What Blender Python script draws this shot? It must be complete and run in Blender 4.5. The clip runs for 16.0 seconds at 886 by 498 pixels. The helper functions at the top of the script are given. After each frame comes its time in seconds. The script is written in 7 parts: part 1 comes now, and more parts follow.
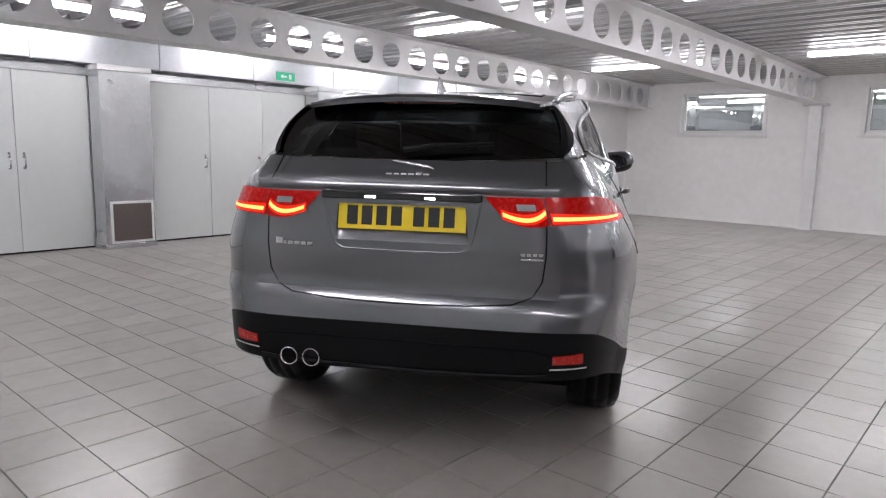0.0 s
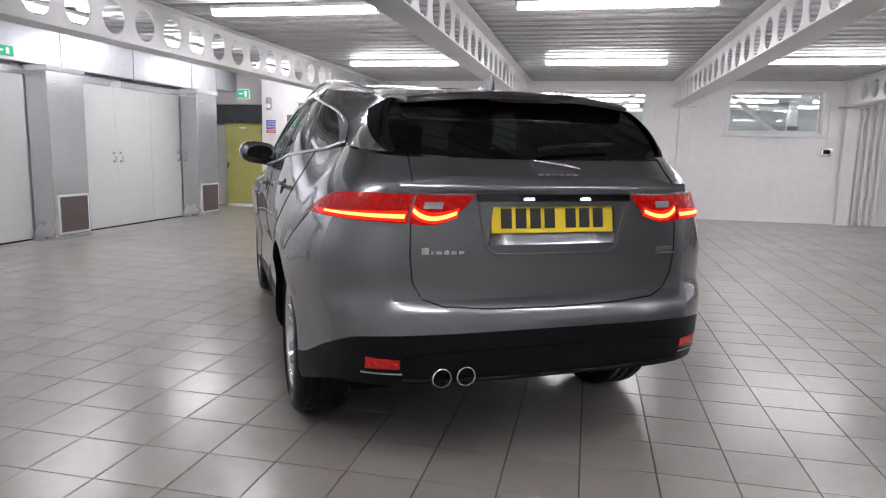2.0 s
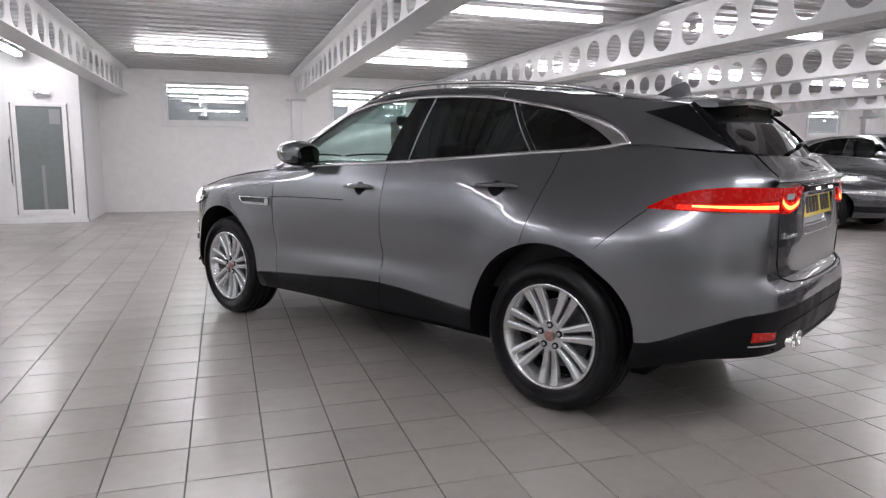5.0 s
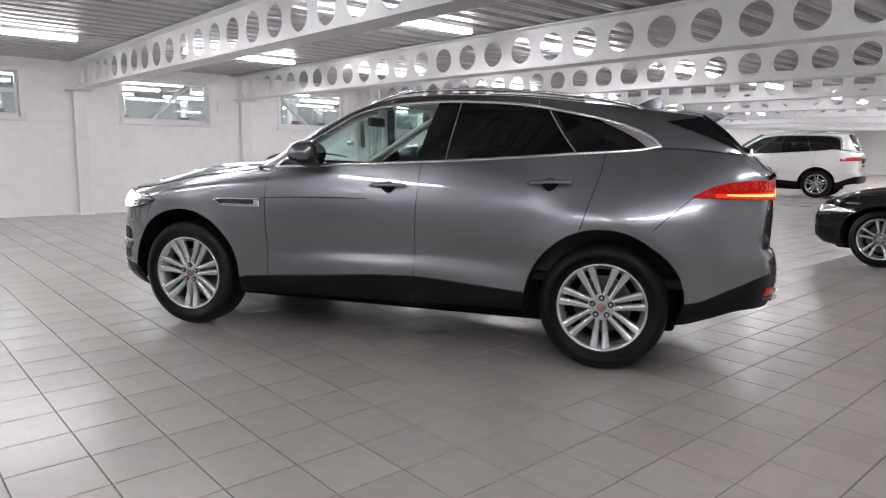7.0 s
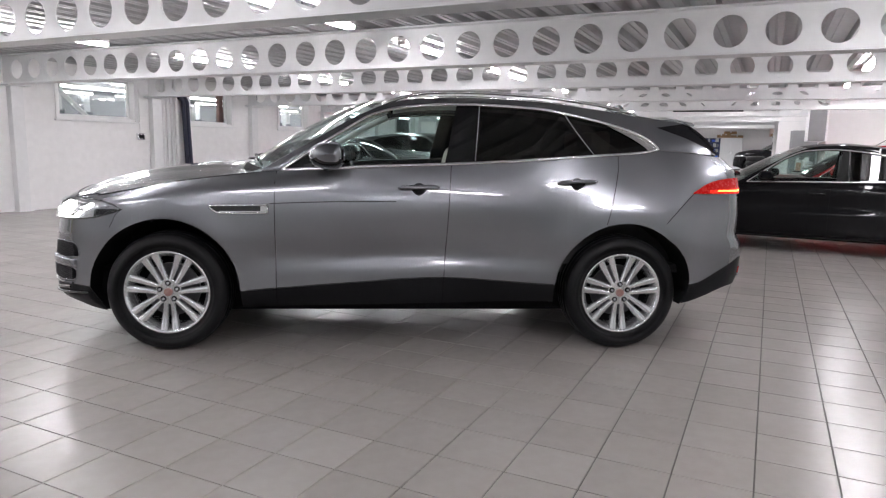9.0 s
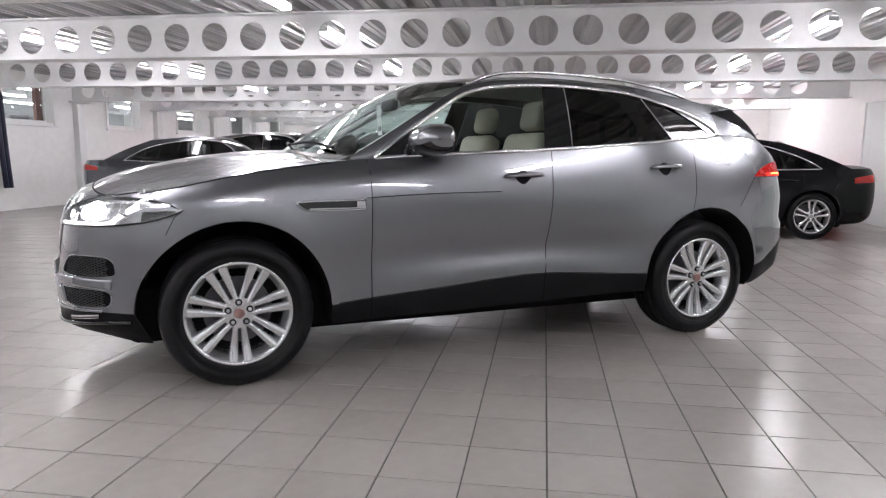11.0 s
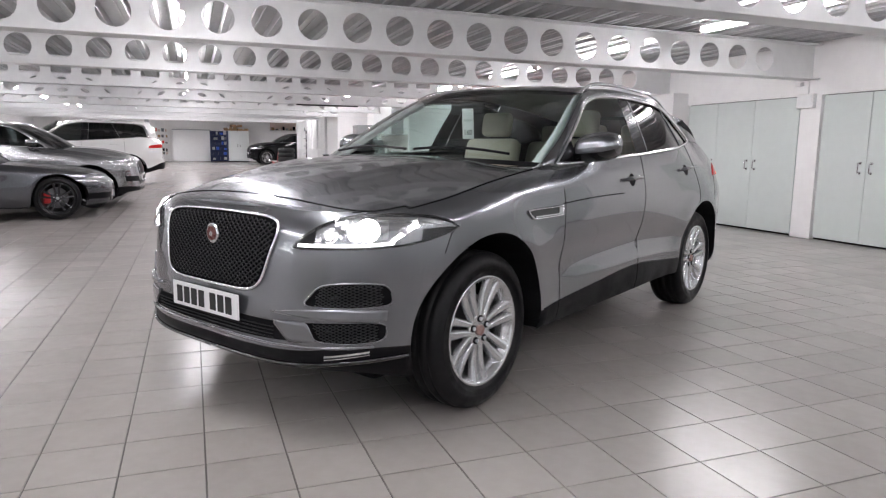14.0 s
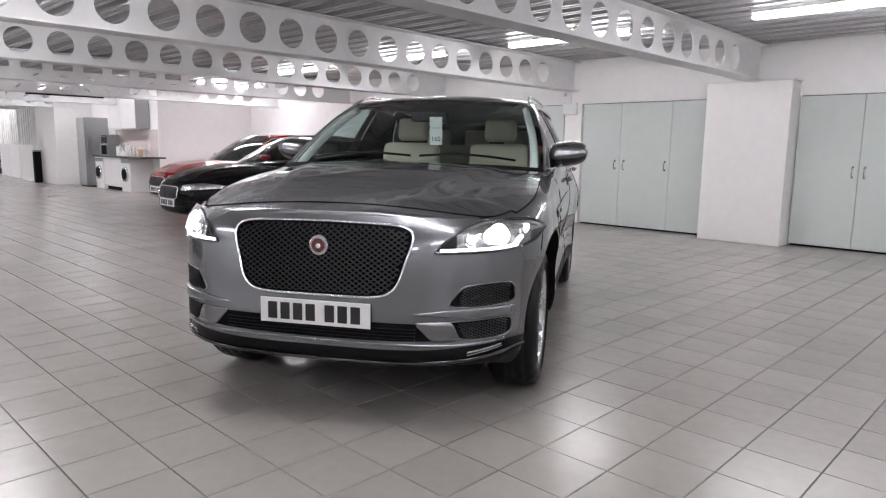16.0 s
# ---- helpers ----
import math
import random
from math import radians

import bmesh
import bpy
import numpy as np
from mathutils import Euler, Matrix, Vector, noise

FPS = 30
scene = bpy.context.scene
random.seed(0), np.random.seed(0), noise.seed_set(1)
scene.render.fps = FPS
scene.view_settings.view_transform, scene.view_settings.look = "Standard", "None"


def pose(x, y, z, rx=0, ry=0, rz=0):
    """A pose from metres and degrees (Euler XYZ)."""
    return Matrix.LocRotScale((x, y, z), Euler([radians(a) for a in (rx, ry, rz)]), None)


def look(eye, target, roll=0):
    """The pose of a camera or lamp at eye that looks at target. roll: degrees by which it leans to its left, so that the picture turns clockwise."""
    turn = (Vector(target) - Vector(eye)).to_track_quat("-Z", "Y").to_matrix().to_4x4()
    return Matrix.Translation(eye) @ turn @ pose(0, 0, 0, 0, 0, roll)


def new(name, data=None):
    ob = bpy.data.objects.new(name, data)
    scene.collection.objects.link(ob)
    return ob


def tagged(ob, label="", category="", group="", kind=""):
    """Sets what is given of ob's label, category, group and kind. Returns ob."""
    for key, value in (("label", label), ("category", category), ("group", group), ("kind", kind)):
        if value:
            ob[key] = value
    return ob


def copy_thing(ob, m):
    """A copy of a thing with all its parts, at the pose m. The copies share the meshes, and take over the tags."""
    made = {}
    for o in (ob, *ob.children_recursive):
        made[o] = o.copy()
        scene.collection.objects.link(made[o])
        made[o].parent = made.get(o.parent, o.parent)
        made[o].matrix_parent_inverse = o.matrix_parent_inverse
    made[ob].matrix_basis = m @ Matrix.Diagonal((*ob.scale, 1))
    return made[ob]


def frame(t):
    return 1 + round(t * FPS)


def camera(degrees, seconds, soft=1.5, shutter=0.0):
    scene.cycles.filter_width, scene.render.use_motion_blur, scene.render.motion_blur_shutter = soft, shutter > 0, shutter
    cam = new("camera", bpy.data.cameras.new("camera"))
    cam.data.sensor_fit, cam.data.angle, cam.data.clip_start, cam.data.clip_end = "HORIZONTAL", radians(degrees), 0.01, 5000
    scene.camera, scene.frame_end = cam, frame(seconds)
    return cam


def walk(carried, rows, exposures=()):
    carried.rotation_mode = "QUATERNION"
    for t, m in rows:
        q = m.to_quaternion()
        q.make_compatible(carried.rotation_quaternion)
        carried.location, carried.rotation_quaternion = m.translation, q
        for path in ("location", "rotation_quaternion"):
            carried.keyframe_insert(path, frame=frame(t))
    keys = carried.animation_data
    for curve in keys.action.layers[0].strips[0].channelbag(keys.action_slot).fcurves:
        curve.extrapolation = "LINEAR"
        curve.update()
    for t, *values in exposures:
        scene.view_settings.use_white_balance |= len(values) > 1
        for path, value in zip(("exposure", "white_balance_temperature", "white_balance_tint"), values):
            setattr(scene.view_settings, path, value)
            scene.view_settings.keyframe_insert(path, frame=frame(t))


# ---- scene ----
cam = camera(67.2, 16.0, soft=1.2)
PATH = [
    (0, (3.337, -3.865, 1.296), (2.025, -2.384, 1.003), 1.2),
    (0.5, (2.976, -4.151, 1.305), (1.842, -2.53, 1.011), 0.7),
    (1, (2.556, -4.361, 1.306), (1.657, -2.599, 1.009), 1.0),
    (1.5, (2.054, -4.493, 1.295), (1.404, -2.625, 0.998), 1.2),
    (2, (1.602, -4.621, 1.289), (1.185, -2.687, 0.993), 1.3),
    (2.5, (1.148, -4.714, 1.283), (0.957, -2.746, 0.985), 1.3),
    (3, (0.67, -4.765, 1.295), (0.651, -2.787, 1.0), 1.4),
    (3.5, (0.181, -4.851, 1.309), (0.316, -2.879, 1.006), 1.1),
    (5.8, (-1.986, -4.377, 1.26), (-1.092, -2.612, 0.964), 0.7),
    (6, (-2.164, -4.37, 1.284), (-1.198, -2.645, 0.986), 0.8),
    (6.5, (-2.582, -4.109, 1.263), (-1.416, -2.511, 0.971), 0.9),
    (7, (-2.997, -3.904, 1.267), (-1.682, -2.426, 0.975), 0.9),
    (7.5, (-3.349, -3.613, 1.263), (-1.9, -2.266, 0.969), 1.0),
    (8, (-3.628, -3.303, 1.276), (-2.078, -2.075, 0.98), 1.0),
    (8.5, (-3.895, -2.909, 1.284), (-2.206, -1.882, 0.984), 0.8),
    (9, (-4.14, -2.495, 1.298), (-2.36, -1.633, 0.996), 1.1),
    (9.5, (-4.264, -2.006, 1.277), (-2.416, -1.303, 0.97), 0.8),
    (9.7, (-4.297, -1.827, 1.272), (-2.433, -1.17, 0.965), 0.8),
    (11.8, (-4.23, 0.098, 1.113), (-2.25, 0.161, 0.84), 0.6),
    (12, (-4.218, 0.293, 1.112), (-2.237, 0.306, 0.837), 0.8),
    (12.5, (-4.188, 0.719, 1.136), (-2.214, 0.591, 0.839), 1.0),
    (13, (-4.14, 1.157, 1.15), (-2.19, 0.824, 0.86), 0.8),
    (13.5, (-4.127, 1.612, 1.192), (-2.211, 1.12, 0.897), 0.7),
    (14, (-4.016, 2.051, 1.213), (-2.164, 1.356, 0.917), 0.7),
    (14.5, (-3.917, 2.495, 1.224), (-2.147, 1.61, 0.929), 0.6),
    (15, (-3.714, 2.898, 1.234), (-2.061, 1.813, 0.934), 1.0),
    (15.5, (-3.512, 3.301, 1.255), (-1.976, 2.056, 0.953), 1.0),
    (16, (-3.298, 3.694, 1.264), (-1.924, 2.272, 0.963), 0.9),
]
walk(cam, [(t, look(eye, target, roll)) for t, eye, target, roll in PATH],
     exposures=[(0.0, -0.16), (1.0, -0.14), (2.0, -0.06), (3.0, 0.07), (3.5, 0.05), (5.8, 0.07), (7.5, 0.12), (9.5, 0.24), (12.0, 0.31), (13.5, 0.27), (15.0, 0.0), (16.0, -0.02)])

# ---- world, lamps and exposure ----
world = bpy.data.worlds.new("world")
scene.world = world
world.use_nodes = True
world.node_tree.nodes["Background"].inputs[0].default_value = (0.75, 0.8, 0.9, 1)
world.node_tree.nodes["Background"].inputs[1].default_value = 0.15
TUBE = 47.0          # strength of the fluorescent diffusers
BACK_TUBE = 22.0      # strength of the tubes in the workshop behind the windows

# ---- materials ----
def mat(name, color, rough=0.5, metal=0.0, vary=0.06, scale=6.0, bump=0.0, bscale=80.0, coat=0.0, emit=None, estr=0.0,
        trans=0.0, alpha=None, rvary=0.08, ior=1.45, rnd=0.0, spec=0.5):
    m = bpy.data.materials.new(name)
    m.use_nodes = True
    nt = m.node_tree
    b = nt.nodes["Principled BSDF"]
    b.inputs["Roughness"].default_value = rough
    b.inputs["Metallic"].default_value = metal
    b.inputs["IOR"].default_value = ior
    b.inputs["Coat Weight"].default_value = coat
    b.inputs["Coat Roughness"].default_value = 0.03
    b.inputs["Transmission Weight"].default_value = trans
    b.inputs["Specular IOR Level"].default_value = spec
    tc = nt.nodes.new("ShaderNodeTexCoord")
    src = tc.outputs["Object"]
    base = nt.nodes.new("ShaderNodeRGB")
    base.outputs[0].default_value = (*color, 1)
    out = base.outputs[0]
    if vary:
        vals = []
        for sc, det in ((scale, 3.0), (scale * 9, 2.0)):
            n = nt.nodes.new("ShaderNodeTexNoise")
            n.inputs["Scale"].default_value, n.inputs["Detail"].default_value = sc, det
            nt.links.new(src, n.inputs["Vector"])
            vals.append(n.outputs["Fac"])
        add = nt.nodes.new("ShaderNodeMath")
        add.operation = "ADD"
        nt.links.new(vals[0], add.inputs[0]); nt.links.new(vals[1], add.inputs[1])
        mr = nt.nodes.new("ShaderNodeMapRange")
        mr.inputs["From Min"].default_value, mr.inputs["From Max"].default_value = 0.6, 1.4
        mr.inputs["To Min"].default_value, mr.inputs["To Max"].default_value = 1 - vary, 1 + vary
        nt.links.new(add.outputs[0], mr.inputs["Value"])
        fac = mr.outputs[0]
        if rnd:
            oi = nt.nodes.new("ShaderNodeObjectInfo")
            ge = nt.nodes.new("ShaderNodeNewGeometry")
            sm = nt.nodes.new("ShaderNodeMath"); sm.operation = "ADD"
            nt.links.new(oi.outputs["Random"], sm.inputs[0]); nt.links.new(ge.outputs["Random Per Island"], sm.inputs[1])
            fr = nt.nodes.new("ShaderNodeMath"); fr.operation = "FRACT"
            nt.links.new(sm.outputs[0], fr.inputs[0])
            r2 = nt.nodes.new("ShaderNodeMapRange")
            r2.inputs["To Min"].default_value, r2.inputs["To Max"].default_value = 1 - rnd, 1 + rnd
            nt.links.new(fr.outputs[0], r2.inputs["Value"])
            mu = nt.nodes.new("ShaderNodeMath"); mu.operation = "MULTIPLY"
            nt.links.new(fac, mu.inputs[0]); nt.links.new(r2.outputs[0], mu.inputs[1])
            fac = mu.outputs[0]
        vm = nt.nodes.new("ShaderNodeVectorMath")
        vm.operation = "SCALE"
        nt.links.new(out, vm.inputs[0]); nt.links.new(fac, vm.inputs["Scale"])
        out = vm.outputs[0]
        rr = nt.nodes.new("ShaderNodeMapRange")
        rr.inputs["From Min"].default_value, rr.inputs["From Max"].default_value = 0.35, 0.65
        rr.inputs["To Min"].default_value, rr.inputs["To Max"].default_value = max(0.0, rough - rvary), min(1.0, rough + rvary)
        nt.links.new(vals[0], rr.inputs["Value"])
        nt.links.new(rr.outputs[0], b.inputs["Roughness"])
    nt.links.new(out, b.inputs["Base Color"])
    if bump:
        n = nt.nodes.new("ShaderNodeTexNoise")
        n.inputs["Scale"].default_value, n.inputs["Detail"].default_value = bscale, 4.0
        nt.links.new(src, n.inputs["Vector"])
        bp = nt.nodes.new("ShaderNodeBump")
        bp.inputs["Strength"].default_value, bp.inputs["Distance"].default_value = bump, 0.01
        nt.links.new(n.outputs["Fac"], bp.inputs["Height"])
        nt.links.new(bp.outputs[0], b.inputs["Normal"])
    if emit:
        b.inputs["Emission Color"].default_value = (*emit, 1)
        b.inputs["Emission Strength"].default_value = estr
    return m


M_WALL = mat("painted_blockwork", (0.84, 0.835, 0.83), 0.5, vary=0.05, scale=0.9, bump=0.12, bscale=45)
M_WALLW = mat("painted_plaster", (0.86, 0.85, 0.845), 0.5, vary=0.03, scale=0.9, bump=0.05, bscale=60)
M_TRIM = mat("white_gloss_paint", (0.82, 0.82, 0.82), 0.34, vary=0.03, scale=0.8, rvary=0.03)
M_STEEL = mat("white_painted_steel", (0.78, 0.785, 0.785), 0.38, vary=0.05, scale=0.9, bump=0.03, bscale=30, rvary=0.04)
M_DECK = mat("profiled_steel_deck", (0.52, 0.525, 0.53), 0.42, metal=0.35, vary=0.10, scale=1.5)
M_DOOR = mat("grey_door_laminate", (0.655, 0.68, 0.675), 0.38, vary=0.03, scale=0.8)
M_CAB = mat("pale_green_cupboard_paint", (0.60, 0.645, 0.625), 0.42, vary=0.03, scale=0.8)
M_GALV = mat("galvanised_duct_sheet", (0.52, 0.54, 0.57), 0.37, metal=0.85, vary=0.08, scale=1.6, rvary=0.03)
M_COLG = mat("brushed_metal_cladding", (0.60, 0.61, 0.625), 0.25, metal=0.8, vary=0.06, scale=1.2, rvary=0.03)
M_CHROME = mat("chrome", (0.80, 0.80, 0.81), 0.12, metal=1.0, vary=0.0)
M_SATIN = mat("satin_metal", (0.62, 0.62, 0.62), 0.22, metal=1.0, vary=0.04, scale=20, rvary=0.04)
M_DARK = mat("black_gap", (0.006, 0.006, 0.007), 0.75, vary=0.0, spec=0.08)
M_MESH = mat("brown_vent_mesh", (0.14, 0.115, 0.108), 0.7, vary=0.25, scale=40, bump=0.5, bscale=160)
M_YELLOW = mat("yellow_lift_gate_paint", (0.46, 0.45, 0.15), 0.25, vary=0.06, scale=2, rvary=0.03)
M_YSIGN = mat("yellow_notice", (0.85, 0.72, 0.02), 0.5, vary=0.02)
M_BLUE = mat("blue_notice", (0.03, 0.10, 0.55), 0.5, vary=0.02)
M_RED = mat("red_notice", (0.65, 0.03, 0.03), 0.5, vary=0.02)
M_WHITE = mat("white_plastic", (0.82, 0.82, 0.81), 0.4, vary=0.02, scale=0.8, rvary=0.02)
M_GREY = mat("grey_plastic", (0.30, 0.31, 0.32), 0.5, vary=0.04, scale=1.0, rvary=0.03)
M_EXIT = mat("green_exit_sign", (0.02, 0.30, 0.16), 0.4, vary=0.02, emit=(0.05, 0.55, 0.33), estr=0.25)
M_BROWN = mat("red_brown_timber", (0.20, 0.085, 0.07), 0.5, vary=0.15, scale=8)
M_TUBE = mat("lit_diffuser", (0.9, 0.9, 0.9), 0.5, vary=0.0, emit=(1.0, 0.962, 1.01), estr=TUBE)
M_TUBE2 = mat("lit_workshop_tube", (0.9, 0.9, 0.9), 0.5, vary=0.0, emit=(0.95, 0.98, 1.0), estr=BACK_TUBE)
M_GROUT = mat("dark_grout", (0.078, 0.071, 0.065), 0.8, vary=0.3, scale=3, bump=0.2, bscale=120)
M_TILE = mat("porcelain_floor_tile", (0.332, 0.308, 0.291), 0.25, vary=0.06, scale=1.6, bump=0.02, bscale=160, rnd=0.05, rvary=0.02, spec=0.95)
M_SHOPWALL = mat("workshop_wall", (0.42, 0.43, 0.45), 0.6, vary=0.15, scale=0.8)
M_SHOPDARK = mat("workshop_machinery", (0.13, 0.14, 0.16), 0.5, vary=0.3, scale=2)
M_HOSE = mat("dark_blue_hose", (0.015, 0.018, 0.04), 0.5, vary=0.1)


def glass(name, tint, rough=0.0, thin=0.15):
    """Thin pane: mostly clear, with a mirror coat by the angle."""
    m = bpy.data.materials.new(name)
    m.use_nodes = True
    nt = m.node_tree
    nt.nodes.remove(nt.nodes["Principled BSDF"])
    tr = nt.nodes.new("ShaderNodeBsdfTransparent"); tr.inputs[0].default_value = (*tint, 1)
    gl = nt.nodes.new("ShaderNodeBsdfGlossy"); gl.inputs["Roughness"].default_value = rough
    gl.inputs[0].default_value = (1, 1, 1, 1)
    lw = nt.nodes.new("ShaderNodeLayerWeight"); lw.inputs[0].default_value = 0.5
    pw = nt.nodes.new("ShaderNodeMath"); pw.operation = "POWER"; pw.inputs[1].default_value = 5.0
    nt.links.new(lw.outputs["Facing"], pw.inputs[0])
    fr = nt.nodes.new("ShaderNodeMapRange")
    fr.inputs["To Min"].default_value, fr.inputs["To Max"].default_value = 0.05, 1.0
    nt.links.new(pw.outputs[0], fr.inputs["Value"])
    mx = nt.nodes.new("ShaderNodeMixShader")
    nt.links.new(fr.outputs[0], mx.inputs[0]); nt.links.new(tr.outputs[0], mx.inputs[1]); nt.links.new(gl.outputs[0], mx.inputs[2])
    nt.links.new(mx.outputs[0], nt.nodes["Material Output"].inputs[0])
    return m


M_PANE = glass("window_pane", (0.88, 0.89, 0.89))


# ---- building helpers ----
def link_bm(name, bm, material, parent=None, label="", smooth=False):
    me = bpy.data.meshes.new(name)
    bmesh.ops.recalc_face_normals(bm, faces=bm.faces[:])
    bm.to_mesh(me)
    bm.free()
    for m in (material if isinstance(material, (list, tuple)) else [material]):
        me.materials.append(m)
    if smooth:
        for p in me.polygons:
            p.use_smooth = True
    ob = new(name, me)
    if parent:
        ob.parent = parent
    if label:
        ob["label"] = label
    return ob


def part(name, bm, material, parent, label="", smooth=False):
    return link_bm(name, bm, material, parent, label, smooth)


def thing(name, label, category, at=(0, 0, 0), rz=0.0, group="", kind=""):
    e = new(name)
    e.matrix_basis = pose(*at, 0, 0, rz)
    e.empty_display_size = 0.1
    return tagged(e, label, category, group, kind)


def box(x0, y0, z0, x1, y1, z1, bevel=0.0, bm=None, seg=2):
    own = bm is None
    b = bmesh.new()
    bmesh.ops.create_cube(b, size=1.0)
    for v in b.verts:
        v.co = Vector(((x0 + x1) / 2 + v.co.x * (x1 - x0), (y0 + y1) / 2 + v.co.y * (y1 - y0), (z0 + z1) / 2 + v.co.z * (z1 - z0)))
    if bevel:
        bmesh.ops.bevel(b, geom=b.edges[:], offset=bevel, segments=seg, affect="EDGES", profile=0.5)
    if own:
        return b
    tmp = bpy.data.meshes.new("tmp")
    b.to_mesh(tmp); b.free()
    bm.from_mesh(tmp)
    bpy.data.meshes.remove(tmp)
    return bm


def cyl(r, h, seg=20, m=None, bm=None, r2=None, bevel=0.0):
    b = bmesh.new()
    bmesh.ops.create_cone(b, cap_ends=True, segments=seg, radius1=r, radius2=r if r2 is None else r2, depth=h)
    if bevel:
        es = [e for e in b.edges if len(e.link_faces) == 2 and any(len(f.verts) > 4 for f in e.link_faces)]
        bmesh.ops.bevel(b, geom=es, offset=bevel, segments=2, affect="EDGES", profile=0.5)
    if m is not None:
        b.transform(m)
    if bm is None:
        return b
    tmp = bpy.data.meshes.new("tmp")
    b.to_mesh(tmp); b.free()
    bm.from_mesh(tmp)
    bpy.data.meshes.remove(tmp)
    return bm


def tube_path(pts, r, seg=8, bm=None, closed=False):
    """A round bar along points."""
    bm = bm or bmesh.new()
    pts = [Vector(p) for p in pts]
    n = len(pts)
    rings = []
    for i, p in enumerate(pts):
        a = pts[(i - 1) % n] if (closed or i > 0) else p
        c = pts[(i + 1) % n] if (closed or i < n - 1) else p
        d = (c - a).normalized()
        up = Vector((0, 0, 1)) if abs(d.z) < 0.9 else Vector((1, 0, 0))
        u = d.cross(up).normalized()
        w = u.cross(d).normalized()
        rr = r[i] if isinstance(r, (list, tuple)) else r
        rings.append([bm.verts.new(p + rr * (math.cos(2 * math.pi * k / seg) * u + math.sin(2 * math.pi * k / seg) * w)) for k in range(seg)])
    for i in range(n if closed else n - 1):
        a, c = rings[i], rings[(i + 1) % n]
        for k in range(seg):
            bm.faces.new((a[k], a[(k + 1) % seg], c[(k + 1) % seg], c[k]))
    if not closed:
        bm.faces.new(rings[0]); bm.faces.new(rings[-1][::-1])
    return bm


def grid(fn, nu, nv, bm=None):
    """A sheet of fn(u, v), u and v from 0 to 1."""
    bm = bm or bmesh.new()
    vs = [[bm.verts.new(fn(i / nu, j / nv)) for j in range(nv + 1)] for i in range(nu + 1)]
    for i in range(nu):
        for j in range(nv):
            try:
                bm.faces.new((vs[i][j], vs[i + 1][j], vs[i + 1][j + 1], vs[i][j + 1]))
            except ValueError:
                pass
    return bm

# ---- the hall: walls, floor bed, deck ceiling ----
XW, YN, YS, XE = -5.43, 9.72, -6.25, 36.6
DECK = 2.74
SLOPE_X, SLOPE = 21.0, 0.024      # the slab and the roof climb gently towards the far end
TALL = DECK + 0.50


def rise(x):
    return max(0.0, x - SLOPE_X) * SLOPE


def structure(name, bm, material, label, category):
    return tagged(link_bm(name, bm, material), label, category, kind="structure")


bm = box(-7.2, YS - 0.3, -0.25, SLOPE_X, 16.5, -0.006)
bm2 = box(SLOPE_X, YS - 0.3, -0.25, XE, 16.5, -0.006)
for v in bm2.verts:
    v.co.z += rise(v.co.x)
slab = bpy.data.meshes.new("slab")
bm2.to_mesh(slab); bm2.free()
bm.from_mesh(slab)
bpy.data.meshes.remove(slab)
floor = structure("floor", bm, M_GROUT, "grey porcelain tiled garage floor with dark joints", "floor")

bm = bmesh.new()
pitch, depth = 0.305, 0.075
n = int((16.5 + 6.6) / pitch)
for i in range(n):
    y = -6.6 + i * pitch
    prof = [(y, DECK + depth), (y + 0.11, DECK + depth), (y + 0.135, DECK), (y + 0.19, DECK), (y + 0.195, DECK + 0.012), (y + 0.215, DECK + 0.012), (y + 0.22, DECK), (y + 0.28, DECK), (y + pitch, DECK + depth)]
    for (ya, za), (yb, zb) in zip(prof, prof[1:]):
        for xa, xb in ((-7.2, SLOPE_X), (SLOPE_X, XE)):
            ra, rb = rise(xa), rise(xb)
            bm.faces.new([bm.verts.new(c) for c in ((xa, ya, za + ra), (xb, ya, za + rb), (xb, yb, zb + rb), (xa, yb, zb + ra))])
bmesh.ops.remove_doubles(bm, verts=bm.verts[:], dist=1e-4)
box(-7.2, -6.6, DECK + 0.12, SLOPE_X, 16.5, DECK + 0.2, bm=bm)
cap = [bm.verts.new((x, y, DECK + h + rise(x))) for h in (0.12, 0.2) for x, y in ((SLOPE_X, -6.6), (XE, -6.6), (XE, 16.5), (SLOPE_X, 16.5))]
for f in ((0, 1, 2, 3), (4, 5, 6, 7), (0, 1, 5, 4), (1, 2, 6, 5), (2, 3, 7, 6), (3, 0, 4, 7)):
    bm.faces.new([cap[k] for k in f])
structure("ceiling", bm, M_DECK, "grey ribbed profiled steel deck ceiling", "ceiling")

# window wall
WINDOWS = [(-2.28, -0.68), (0.98, 2.66), (4.24, 5.95), (7.45, 8.80), (10.60, 11.90), (13.70, 15.0), (17.0, 18.4), (20.2, 21.6)]
WZ0, WZ1 = 1.75, 2.53
bm = bmesh.new()
edges = [-3.44] + [e for w in WINDOWS for e in w] + [XE]
for i in range(0, len(edges), 2):
    box(edges[i], YN, 0, edges[i + 1], YN + 0.25, TALL, bm=bm)
for a, b in WINDOWS:
    box(a, YN, 0, b, YN + 0.25, WZ0, bm=bm)
    box(a, YN, WZ1, b, YN + 0.25, TALL, bm=bm)
bmesh.ops.remove_doubles(bm, verts=bm.verts[:], dist=1e-4)
structure("wall_north", bm, M_WALL, "white painted blockwork wall with high windows", "wall")
